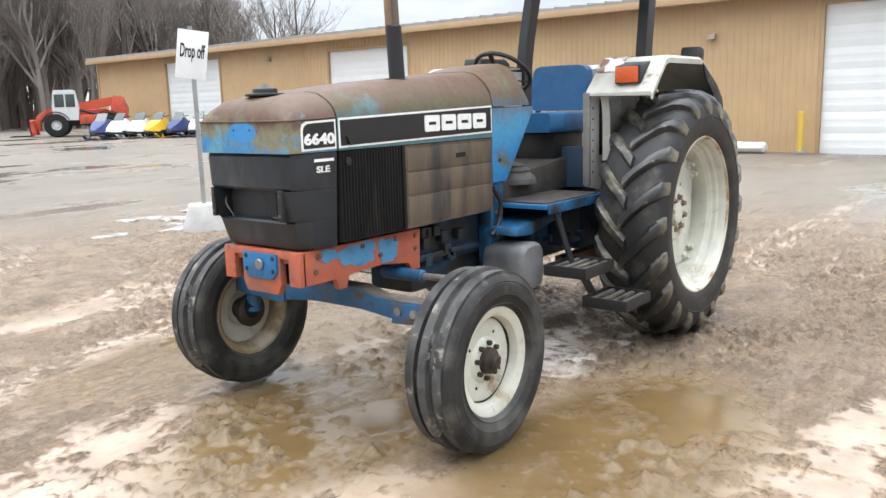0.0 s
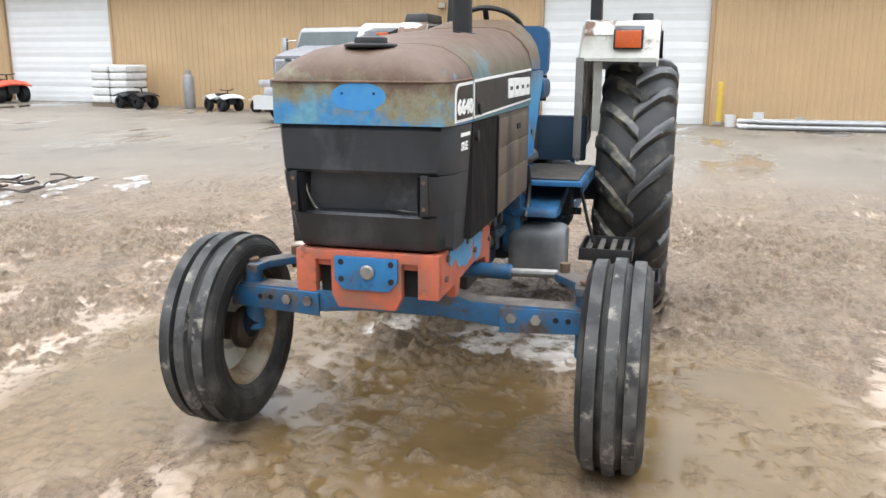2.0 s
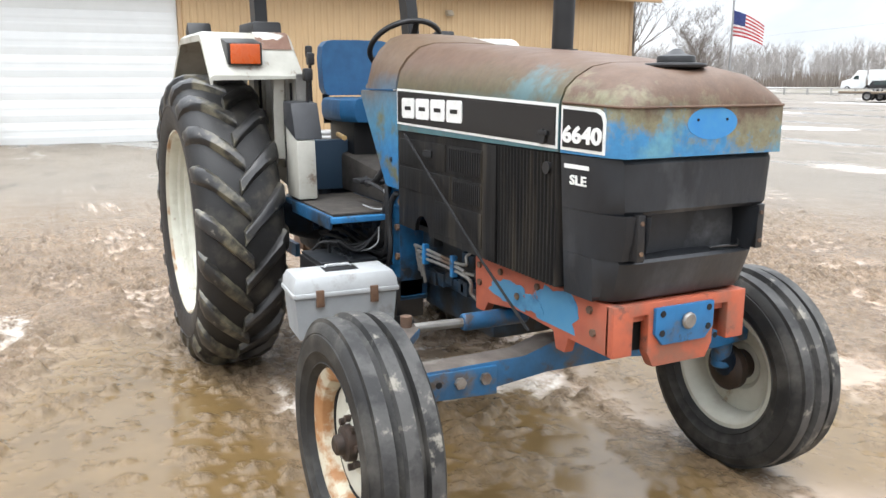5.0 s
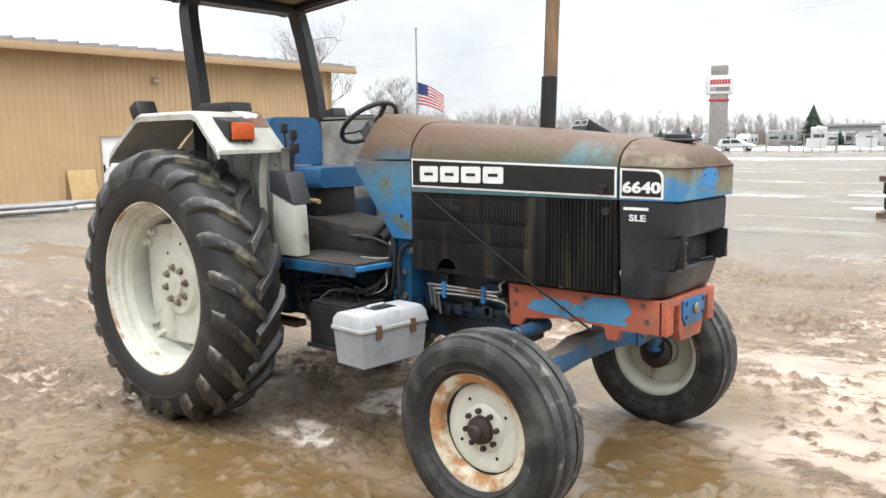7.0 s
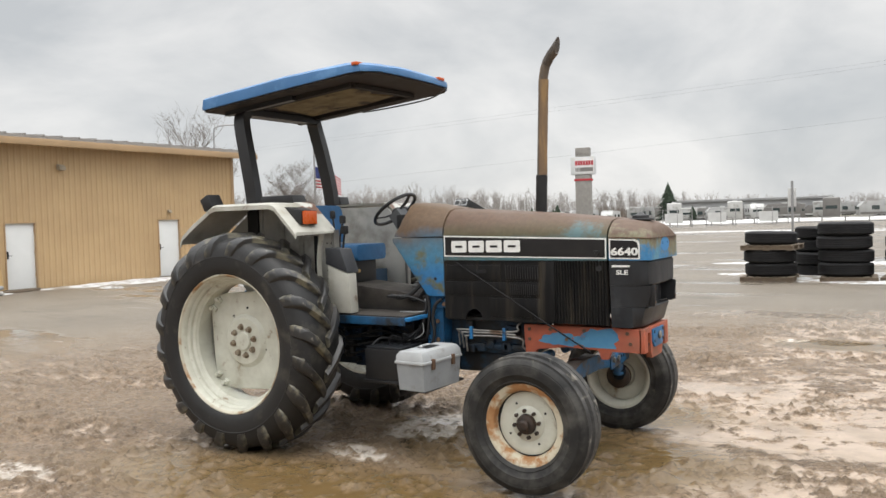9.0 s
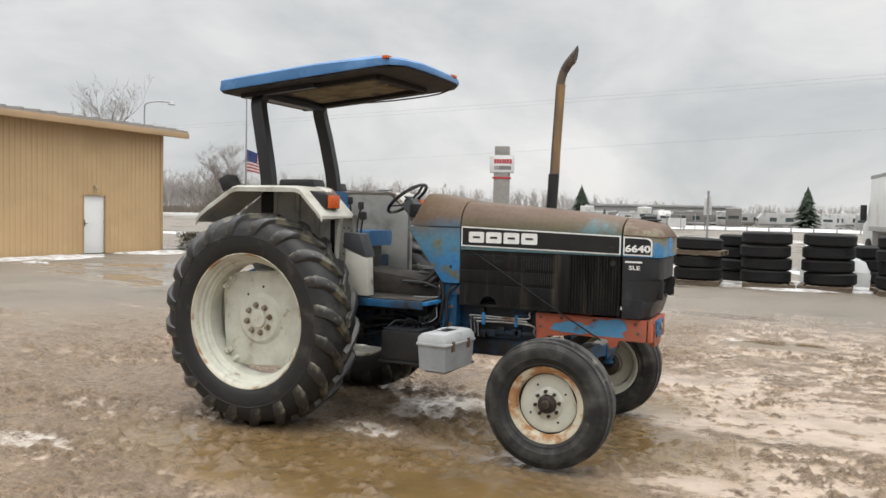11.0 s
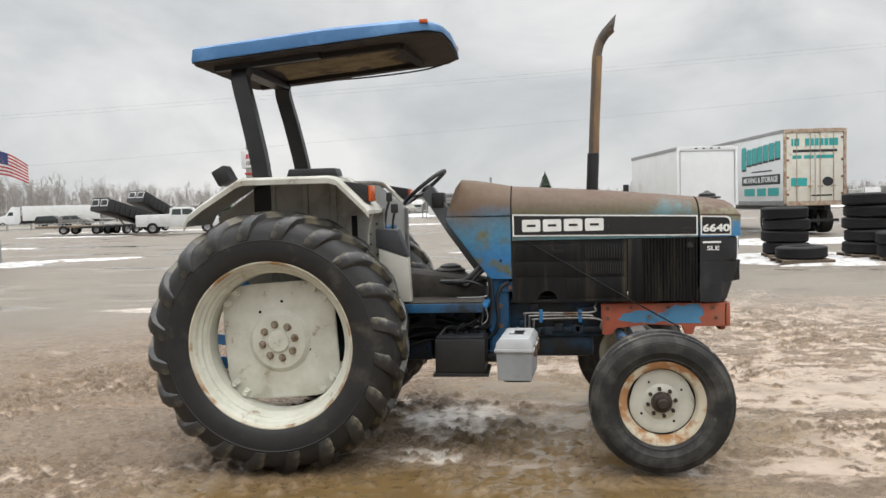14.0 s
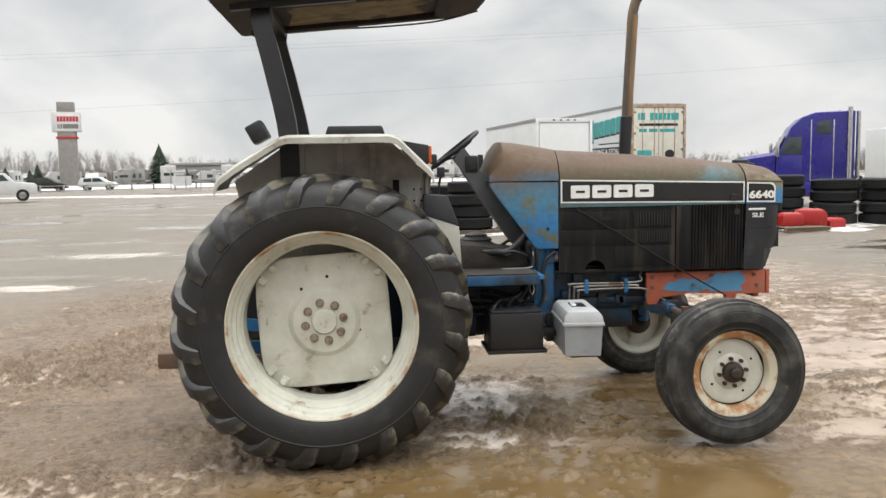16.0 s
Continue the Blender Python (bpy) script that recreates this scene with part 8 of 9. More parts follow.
for i in range(7):
    x = 4.62 - i * 0.66
    h, up = (0.56, 0.0) if i == 0 else (0.40, 0.03 * i)
    side_mark(x - 0.27, x + 0.33, 3.26 - h + 0.06 + up, 3.26 + h + up, M_blackpaint)
    side_mark(x - 0.26, x + 0.27, 3.33 - h + 0.08 + up, 3.31 + h + up, M_teal, 0.002)
side_mark(0.42, 4.9, 2.10, 2.52, M_blackpaint)
lettering("trade_words", "MOVING & STORAGE", 0.34, M_trailerw, body, pose(2.66, 1.264, 2.31, 90, 0, 180), bold=0.008, squeeze=1.25)
for x0, x1 in ((0.55, 1.75), (2.0, 3.0), (3.3, 4.6)):
    side_mark(x0, x1, 1.62, 1.95, M_teal)
side_mark(1.3, 3.7, 2.66, 2.72, M_blackpaint)
for x in (1.3, 2.5):
    for y in (-0.9, 0.9):
        disc_wheel(trl, x, y, 0.51, 0.51, 0.5, M_polegrey)
bm = B()
for y in (-0.5, 0.5):
    box(bm, 0.1, 13.4, y - 0.06, y + 0.06, 1.0, 1.19, 0.01)
box(bm, 0.02, 0.12, -1.0, 1.0, 0.5, 0.62, 0.01)
for y in (-0.6, 0.6):
    box(bm, 0.04, 0.1, y - 0.05, y + 0.05, 0.6, 1.2)
part("underframe", bm, M_black, trl)

btr = thing("box_truck", "plain white box truck with a closed rear door", "truck", pose(8.1, 26.75, 0.0, 0, 0, 97.3), group="parked trucks")
body2 = box_body(btr, 7.4, 2.36, 1.36, 3.64, M_trailerw, M_trailerw, M_polegrey)
bm = B()
box(bm, 0.0, 0.058, -1.05, 1.05, 1.43, 3.48, 0.006)
part("rear_door", bm, M_trailerw, body2)
bm = B()
box(bm, -0.02, 0.03, -1.0, -0.7, 1.27, 1.32)
box(bm, -0.02, 0.03, 0.7, 1.0, 1.27, 1.32)
part("tail_lamp", bm, M_red, body2)
for i in range(4):
    bm = B()
    box(bm, -0.04, -0.031, -0.5 + i * 0.3, -0.4 + i * 0.3, 3.56, 3.61)
    part("clearance_lamp", bm, M_blackpaint, body2)
for x in (1.6, 7.9):
    for y in (-0.95, 0.95):
        disc_wheel(btr, x, y, 0.46, 0.46, 0.45, M_polegrey)
bm = B()
prism(bm, [(7.45, 0.6), (9.6, 0.6), (9.65, 1.5), (8.8, 1.75), (8.3, 2.6), (7.45, 2.65)], -1.05, 1.05, "y", 0.08)
cb = part("cab", bm, M_vanwhite, btr)
bm = B()
box(bm, 8.2, 8.4, 1.15, 1.40, 1.7, 2.4, 0.03)
part("mirror", bm, M_black, cb)
bm = B()
box(bm, 0.1, 8.6, -0.45, 0.45, 0.95, 1.25, 0.01)
part("chassis", bm, M_black, btr)
# white truck hoods stored among the tyres
for x, y, a in ((5.05, 14.9, 200), (7.25, 16.0, 170), (4.95, 18.4, 185)):
    hd = thing("truck_hood", "loose white fibreglass truck hood on the snow", "truck hood", pose(x, y + 2.2, 0.02, 0, 0, a), group="loose truck hoods")
    bm = B()
    loft(bm, [[(px, py * k, pz * h) for py, pz in ((-0.62, 0.0), (-0.66, 0.5), (-0.50, 0.86), (-0.2, 1.0), (0.2, 1.0), (0.50, 0.86), (0.66, 0.5), (0.62, 0.0))] for px, k, h in ((0.0, 0.82, 0.62), (0.12, 0.95, 0.75), (0.7, 1.0, 0.86), (1.3, 1.05, 0.95))])
    part("shell", bm, M_vanwhite, hd)
    bm = B()
    box(bm, -0.03, 0.06, -0.3, 0.3, 0.16, 0.46, 0.02)
    part("grille_opening", bm, M_black, hd)

# white trailer with a red top beyond the blue truck
tr2 = thing("box_trailer", "white trailer with black stripes behind the blue truck", "trailer", pose(19.2, 21.5, 0.0, 0, 0, -18), group="parked trailers")
b2 = box_body(tr2, 9.0, 2.5, 1.1, 3.05, M_trailerw, M_trailerw, M_polegrey)
for z in (1.75, 1.87):
    bm = B()
    box(bm, 0.1, 8.9, -1.262, -1.2505, z, z + 0.05)
    part("stripe", bm, M_blackpaint, b2)
bm = B()
box(bm, 0.3, 4.0, -0.9, 0.9, 3.06, 3.4, 0.06)
part("roof_load", bm, M_red, tr2)
for x in (2.0, 3.2):
    for y in (-0.9, 0.9):
        disc_wheel(tr2, x, y, 0.5, 0.5, 0.45, M_polegrey)
bm = B()
box(bm, 0.2, 8.8, -0.5, 0.5, 0.85, 1.09, 0.01)
part("underframe", bm, M_black, tr2)


# ---- pickup, dump trailers, car ----
def vehicle(name, label, cat, at, L, W, side, paint, glass, wheels, r, group=""):
    """A road vehicle from its side outline (x, z), its windows and wheel places."""
    ob = thing(name, label, cat, at, group=group)
    bm = B()
    low = [p for p in side]
    prism(bm, low, -W / 2, W / 2, "y", 0.06, seg=2)
    body = part("body", bm, paint, ob)
    for g in glass:
        for s in (-1, 1):
            bm = B()
            prism(bm, g, s * (W / 2 - 0.01), s * (W / 2 + 0.006), "y")
            part("window", bm, M_glass, body)
    for x in wheels:
        for y in (-W / 2 + 0.08, W / 2 - 0.08):
            disc_wheel(ob, x, y, r, r, 0.26, M_polegrey)
    return ob


a = radians(114.8)
px, py = 1.33 + 66 * math.cos(a), -5.87 + 66 * math.sin(a)
pick = vehicle("service_truck", "white crew-cab service truck parked beside black dump trailers", "pickup truck", pose(px, py, 0.0, 0, 0, 22), 6.4, 2.0,
               [(-3.2, 0.55), (-3.2, 1.45), (-0.75, 1.48), (-0.70, 1.9), (-0.55, 1.98), (0.95, 1.98), (1.55, 1.35), (2.75, 1.25), (2.95, 1.1), (2.95, 0.5)], M_vanwhite,
               [[(-0.6, 1.42), (0.1, 1.42), (0.1, 1.86), (-0.5, 1.86)], [(0.2, 1.42), (1.2, 1.42), (0.85, 1.86), (0.2, 1.86)]], (-2.0, 2.0), 0.42)
for s in (-1, 1):
    for i in range(3):
        bm = B()
        box(bm, -3.1 + i * 0.85, -2.35 + i * 0.85, s * 1.0 - 0.02, s * 1.0 + 0.025, 0.85 if i == 1 else 0.75, 1.40, 0.015)
        part("locker_door", bm, M_vanwhite, pick)
bm = B()
box(bm, -3.4, -3.21, -0.95, 0.95, 0.45, 0.75, 0.03)
part("rear_bumper", bm, M_black, pick)


def dump_trailer(x, y, a, tip):
    ob = thing("dump_trailer", "black dump trailer with its bed tipped up", "trailer", pose(x, y, 0.0, 0, 0, a), group="dump trailers")
    bm = B()
    box(bm, -2.4, 2.4, -0.95, 0.95, 0.55, 0.72, 0.02)
    box(bm, 2.4, 3.9, -0.06, 0.06, 0.55, 0.68, 0.01)
    part("chassis", bm, M_black, ob)
    m = pose(-2.2, 0, 0.75, 0, -tip, 0)
    bm = B()
    for args in ((0, 4.4, -0.98, 0.98, 0, 0.06), (0, 4.4, -1.0, -0.95, 0.06, 0.95), (0, 4.4, 0.95, 1.0, 0.06, 0.95), (4.34, 4.4, -0.95, 0.95, 0.06, 1.05)):
        box(bm, *args, 0.01, m)
    bed = part("bed", bm, M_black, ob)
    for i in range(9):
        for s in (-1, 1):
            bm = B()
            box(bm, 0.1 + i * 0.52, 0.16 + i * 0.52, s * 1.02 - 0.03, s * 1.02 + 0.03, 0.05, 0.75, 0.005, m)
            part("side_rib", bm, M_black, bed)
    for s in (-1, 1):
        bm = B()
        box(bm, 4.41, 4.43, s * 0.5 - 0.4, s * 0.5 + 0.4, 0.35, 0.92, 0.01, m)
        fr = part("window_frame", bm, M_vanwhite, bed, "white-edged opening in the bulkhead")
        bm = B()
        box(bm, 4.425, 4.436, s * 0.5 - 0.33, s * 0.5 + 0.33, 0.42, 0.85, 0.004, m)
        part("mesh_panel", bm, M_black, fr)
    bm = B()
    cyl(bm, (-0.4, 0, 0.7), m @ Vector((2.6, 0, 0.0)), 0.06, 10)
    part("ram", bm, M_polegrey, ob)
    for wx in (-0.5, 0.4):
        for wy in (-1.1, 1.1):
            disc_wheel(ob, wx, wy, 0.38, 0.38, 0.24, M_polegrey)


for az, r, ang, tip in ((118.6, 70, 250, 15), (116.7, 76, 250, 25)):
    a = radians(az)
    dump_trailer(1.33 + r * math.cos(a), -5.87 + r * math.sin(a), ang, tip)

car_side = [(-2.2, 0.35), (-2.25, 0.95), (-1.9, 1.55), (0.3, 1.62), (1.1, 1.08), (2.0, 0.92), (2.2, 0.7), (2.2, 0.35)]
car_glass = [[(-1.6, 1.02), (-0.6, 1.02), (-0.6, 1.48), (-1.55, 1.46)], [(-0.5, 1.02), (0.85, 1.04), (0.28, 1.50), (-0.5, 1.50)]]
for az, r, ang, m_, lab in ((107.9, 112, 5, M_vanwhite, "white car parked before the camper lot"), (110.9, 108, 10, M_black, "dark car parked before the camper lot"), (121.0, 125, 12, M_rvgrey, "grey car parked far across the yard"), (122.4, 128, 14, M_black, "dark car parked far across the yard")):
    a = radians(az)
    vehicle("car", lab, "car", pose(0.26 + r * math.cos(a), -5.53 + r * math.sin(a), -0.1, 0, 0, ang), 4.4, 1.8, car_side, m_, car_glass, (-1.35, 1.35), 0.34, "parked cars")

# low flatbed trailers far across the yard
for az, r, ang in ((121.6, 74, 28), (119.6, 72, 24)):
    a = radians(az)
    fb = thing("flatbed_trailer", "low grey flatbed trailer parked across the yard", "trailer", pose(1.33 + r * math.cos(a), -5.87 + r * math.sin(a), 0, 0, 0, ang), group="flatbed trailers")
    bm = B()
    box(bm, -2.6, 2.6, -1.0, 1.0, 0.55, 0.72, 0.02)
    part("deck", bm, M_wood, fb)
    bm = B()
    box(bm, 2.45, 2.55, -1.0, 1.0, 0.73, 1.05)
    box(bm, 2.5, 4.0, -0.06, 0.06, 0.6, 0.74)
    part("headboard", bm, M_polegrey, fb)
    for x in (-0.5, 0.4):
        for y in (-1.12, 1.12):
            disc_wheel(fb, x, y, 0.36, 0.36, 0.22, M_polegrey)

# ---- bare trees ----
def limb_mesh(rng, height, spread, levels, kids, sides=4, lean=0.0, start=0.25, fuzz=0, thin=0.0012):
    """Vertices and faces of a bare tree: a tapered trunk and forking limbs; returned as trunk and twigs apart."""
    out = {0: ([], []), 1: ([], [])}

    def seg(p, q, r0, r1, kind):
        V, F = out[kind]
        d = (q - p).normalized()
        u = d.orthogonal().normalized()
        v = d.cross(u)
        n = sides if kind == 0 else 3
        base = len(V)
        for c, r in ((p, r0), (q, r1)):
            for i in range(n):
                a = 2 * math.pi * i / n
                V.append(c + (u * math.cos(a) + v * math.sin(a)) * r)
        for i in range(n):
            F.append((base + i, base + (i + 1) % n, base + n + (i + 1) % n, base + n + i))

    def grow(p, d, length, r, level):
        n = 4 if level == 0 else 3
        pts, rad = [p], [r]
        for i in range(n):
            d = (d + Vector((rng.uniform(-1, 1), rng.uniform(-1, 1), rng.uniform(-0.3, 0.8))) * (0.10 if level == 0 else 0.22)).normalized()
            p = p + d * length / n
            pts.append(p)
            rad.append(r * (1 - 0.82 * (i + 1) / n) + 0.0015 * height / 8)
        for i in range(n):
            seg(pts[i], pts[i + 1], rad[i], rad[i + 1], 0 if level < 1 else 1)
        if level == levels and fuzz:
            # the finest twigs are single slivers
            V, F = out[1]
            for k in range(fuzz):
                t = rng.uniform(0.15, 1.0) * n
                i = min(int(t), n - 1)
                q = pts[i].lerp(pts[i + 1], t - i)
                e = (d * 0.6 + Vector((rng.uniform(-1, 1), rng.uniform(-1, 1), rng.uniform(-0.3, 0.9)))).normalized() * length * rng.uniform(0.35, 0.9)
                w = e.orthogonal().normalized() * thin * height
                V += [q - w, q + w, q + e]
                F.append((len(V) - 3, len(V) - 2, len(V) - 1))
        if level < levels:
            for k in range(kids[level]):
                t = rng.uniform(start if level == 0 else 0.15, 0.98)
                i = min(int(t * n), n - 1)
                f = t * n - i
                q = pts[i].lerp(pts[i + 1], f)
                axis = Vector((rng.uniform(-1, 1), rng.uniform(-1, 1), 0)).normalized()
                nd = (d * (0.75 if level == 0 else 0.9) + axis * spread + Vector((0, 0, 0.25))).normalized()
                grow(q, nd, length * rng.uniform(0.38, 0.62) * (1.1 - 0.45 * t if level == 0 else 1.0), max(rad[i] * 0.55, 0.002 * height / 8), level + 1)

    grow(Vector((0, 0, -0.1)), Vector((lean, 0, 1)).normalized(), height * 0.92, height * 0.020, 0)
    return out


def to_mesh(name, V, F, material):
    me = bpy.data.meshes.new(name)
    me.from_pydata([tuple(v) for v in V], [], F)
    me.materials.append(material)
    me.update()
    return me


def bare_tree(x, y, z, height, seed, label, spread=0.75, levels=3, kids=(14, 6, 4), start=0.25, fuzz=5):
    ob = thing("bare_tree", label, "tree", pose(x, y, z), group="bare trees")
    parts = limb_mesh(random.Random(seed), height, spread, levels, kids, 7, start=start, fuzz=fuzz, thin=0.0008)
    for k, name, m_ in ((0, "trunk", M_bark), (1, "crown", M_twig)):
        o = new(name, to_mesh(name, *parts[k], m_))
        o.parent = ob
    return ob


bare_tree(-18.0, 19.7, -0.1, 3.6, 5, "small bare ornamental tree by the warehouse corner", 0.85, 3, (18, 8, 5), 0.18, 9)
bare_tree(-45, 39, 0, 9.3, 8, "bare tree standing behind the warehouse", 0.7)
for i, (az, r, h) in enumerate(((-118.2, 66, 13.0), (-121.0, 72, 16.0), (-123.6, 75, 15.0), (-132.3, 78, 12.0), (-131.2, 82, 11.5), (-127.8, 90, 11.0))):
    a = radians(az)
    bare_tree(5.41 + r * math.cos(a), 3.02 + r * math.sin(a), 0.7, h, 20 + i, "tall bare tree rising behind the warehouse", 0.6)


def woods(name, label, spots, variants, material):
    """Many bare trees joined into one stuff object."""
    vs, fs, base = [], [], 0
    tmpl = []
    for V, F in variants:
        tmpl.append((np.array([tuple(v) for v in V]), F))
    for x, y, z, h, a, k in spots:
        V, F = tmpl[k]
        c, s = math.cos(a), math.sin(a)
        P = V * h
        Q = np.stack([P[:, 0] * c - P[:, 1] * s + x, P[:, 0] * s + P[:, 1] * c + y, P[:, 2] + z], -1)
        vs.append(Q)
        fs += [tuple(i + base for i in f) for f in F]
        base += len(V)
    me = bpy.data.meshes.new(name)
    me.from_pydata(np.concatenate(vs).tolist(), [], fs)
    me.materials.append(material)
    return tagged(new(name, me), label, "trees", kind="stuff")


def variant(seed, kids, spread=0.5, fuzz=6, thin=0.0012):
    p = limb_mesh(random.Random(seed), 1.0, spread, 2, kids, 4, fuzz=fuzz, thin=thin)
    V, F = list(p[0][0]), list(p[0][1])
    n = len(V)
    V += p[1][0]
    F += [tuple(i + n for i in f) for f in p[1][1]]
    return V, F


rng = random.Random(3)
dense = [variant(s, (13, 5), 0.45, 9, 0.0013) for s in range(40, 46)]
spots = []
for i in range(300):
    az = radians(rng.uniform(-128, -98))
    r = rng.uniform(62, 110) if az > radians(-119.5) else rng.uniform(80, 120)
    x, y = 5.41 + r * math.cos(az), 3.02 + r * math.sin(az)
    if x < WX + 1 and y > WY0 - 2:
        continue
    spots.append((x, y, 0.6, rng.uniform(9, 15), rng.uniform(0, 6.28), rng.randrange(6)))
woods("near_woods", "dense bare winter woods beside the yard", spots, dense, M_twig)
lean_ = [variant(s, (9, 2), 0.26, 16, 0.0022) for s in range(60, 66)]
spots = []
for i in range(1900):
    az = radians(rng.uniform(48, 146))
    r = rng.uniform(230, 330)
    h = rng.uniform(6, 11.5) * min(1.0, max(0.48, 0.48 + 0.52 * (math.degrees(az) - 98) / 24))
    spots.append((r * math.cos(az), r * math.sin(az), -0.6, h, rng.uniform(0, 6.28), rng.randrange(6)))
woods("far_woods", "bare treeline along the horizon, haze in its pale twig colour", spots, lean_, M_twigfar)
# low brush in front of the far treeline
rngb = np.random.default_rng(5)
V, F = [], []
for i in range(30000):
    az, r = radians(rngb.uniform(48, 146)), rngb.uniform(205, 240)
    h, w = rngb.uniform(0.8, 4.4) * (0.75 + 0.25 * math.sin(az * 37)), rngb.uniform(0.05, 0.26)
    x, y, b = r * math.cos(az), r * math.sin(az), len(V)
    t = rngb.uniform(0, 6.28)
    V += [(x - w * math.cos(t), y - w * math.sin(t), -0.6), (x + w * math.cos(t), y + w * math.sin(t), -0.6), (x + rngb.uniform(-.6, .6), y, h)]
    F.append((b, b + 1, b + 2))
tagged(new("brush", to_mesh("brush", V, F, mat("brown_brush", (0.20, 0.165, 0.14), (0.15, 0.125, 0.105), 0.05, 0.9))), "low brown brush below the treeline", "bushes", kind="stuff")


def fir(x, y, z, h, seed):
    ob = thing("fir_tree", "dark green fir tree across the road", "tree", pose(x, y, z), group="fir trees")
    rg = random.Random(seed)
    bm = B()
    cyl(bm, (0, 0, -0.1), (0, 0, h * 0.95), h * 0.018, 8, h * 0.003)
    part("trunk", bm, M_bark, ob)
    V, F = [], []
    for k in range(640):
        t = rg.random() ** 0.8
        z0 = h * (0.06 + 0.93 * t)
        L = (1 - t) ** 0.8 * h * 0.40 * rg.uniform(0.45, 1.15) + 0.02 * h
        a = rg.uniform(0, 6.28)
        c, s = math.cos(a), math.sin(a)
        w = L * 0.17
        b = len(V)
        V += [(0.1 * L * c, 0.1 * L * s, z0 + 0.06 * h), (0.6 * L * c - w * s, 0.6 * L * s + w * c, z0 - 0.02 * h), (L * c, L * s, z0 - 0.05 * h), (0.6 * L * c + w * s, 0.6 * L * s - w * c, z0 - 0.02 * h)]
        F += [(b, b + 1, b + 2, b + 3)]
    o = new("crown", to_mesh("crown", V, F, M_fir))
    o.parent = ob


for i, (ex, ey, az, r, h) in enumerate(((0.26, -5.53, 104.08, 160, 7.5), (0.26, -5.53, 111.4, 135, 3.8), (0.26, -5.53, 113.2, 135, 3.4), (2.86, -6.11, 90.3, 140, 6.9), (4.58, -5.44, 113.4, 150, 3.2), (1.33, -5.87, 79.6, 140, 3.6), (1.33, -5.87, 82.5, 150, 3.8), (4.58, -5.44, 104.0, 150, 3.0))):
    a = radians(az)
    fir(ex + r * math.cos(a), ey + r * math.sin(a), -0.3, h, i)

# hedge by the warehouse corner
hedge = thing("hedge", "clipped brown winter hedge at the warehouse corner", "hedge", pose(-18.75, 19.35, -0.1))
rg = random.Random(9)
V, F = [], []
for i in range(2600):
    x, y, z = rg.uniform(-0.75, 0.75), rg.uniform(-0.55, 0.55), rg.uniform(0.02, 0.72)
    if abs(x) > 0.7 and z > 0.62:
        continue
    b, t = len(V), rg.uniform(0, 6.28)
    u = Vector((math.cos(t), math.sin(t), rg.uniform(-0.6, 0.9))) * 0.055
    v = Vector((-math.sin(t), math.cos(t), rg.uniform(-0.5, 0.5))) * 0.025
    c = Vector((x, y, z))
    V += [c - u, c + v, c + u, c - v]
    F.append((b, b + 1, b + 2, b + 3))
o = new("leaves", to_mesh("leaves", V, F, M_hedge))
o.parent = hedge

# ---- flagpole, lamp, pylon sign ----
a = radians(127.3)
fx, fy = 2.86 + 36 * math.cos(a), -6.11 + 36 * math.sin(a)
pole = thing("flagpole", "tall grey flagpole with the flag at half mast", "flagpole", pose(fx, fy, -0.1))
bm = B()
cyl(bm, (0, 0, 0), (0, 0, 6.5), 0.055, 12, 0.03)
lathe(bm, [(0, 6.48), (0.06, 6.52), (0.06, 6.58), (0, 6.62)], 12, "z", closed=False)
part("pole", bm, M_polegrey, pole)
bm = B()
cyl(bm, (0, 0, -0.02), (0, 0, 0.9), 0.085, 12)
part("sleeve", bm, M_polegrey, pole)
flagdir = Vector((0.80, 0.60, 0))


def flag_pt(u, v):
    """u along the flag, v down from its top edge; it sags and ripples in a light wind."""
    d = flagdir * (u * 1.12)
    side = Vector((-flagdir.y, flagdir.x, 0)) * 0.10 * math.sin(u * 9 + v)
    return Vector((0.04, 0.0, 4.32 - v * (0.95 - 0.22 * u) - 0.30 * u - 0.30 * u * u)) + d + side


def flag_patch(u0, u1, v0, v1, m_, name, off=0.0):
    bm = B()
    n = 10
    nrm = Vector((-flagdir.y, flagdir.x, 0)) * 0.004
    A = [[flag_pt(u0 + (u1 - u0) * i / n, v) + nrm * (off + e) for v, e in ((v0, 1), (v1, 1), (v1, -1), (v0, -1))] for i in range(n + 1)]
    loft(bm, A)
    part(name, bm, m_, pole)


for i in range(13):
    flag_patch(0.0 if i > 6 else 0.4, 1.0, i / 13, (i + 1) / 13, M_flagred if i % 2 == 0 else M_flagwhite, "flag_stripe")
flag_patch(0.0, 0.4, 0.0, 7 / 13, M_flagblue, "flag_canton")
lamp = thing("gooseneck_lamp", "grey gooseneck yard lamp on the warehouse roof edge", "lamp", pose(WX - 0.6, WY1 - 0.35, EAVE + 0.13))
bm = B()
tube(bm, curve_pts([(0, 0, -0.1), (0, 0, 0.75), (0.05, 0.05, 0.98), (0.35, 0.3, 1.08), (0.7, 0.6, 1.08)], 5), 0.03, 8)
part("arm", bm, M_polegrey, lamp)
bm = B()
lathe(bm, [(0, 0.06), (0.07, 0.05), (0.16, -0.08), (0.14, -0.08), (0.05, 0.02), (0, 0.02)], 16, "z", pose(0.78, 0.66, 1.06), closed=False)
part("head", bm, M_polegrey, lamp)

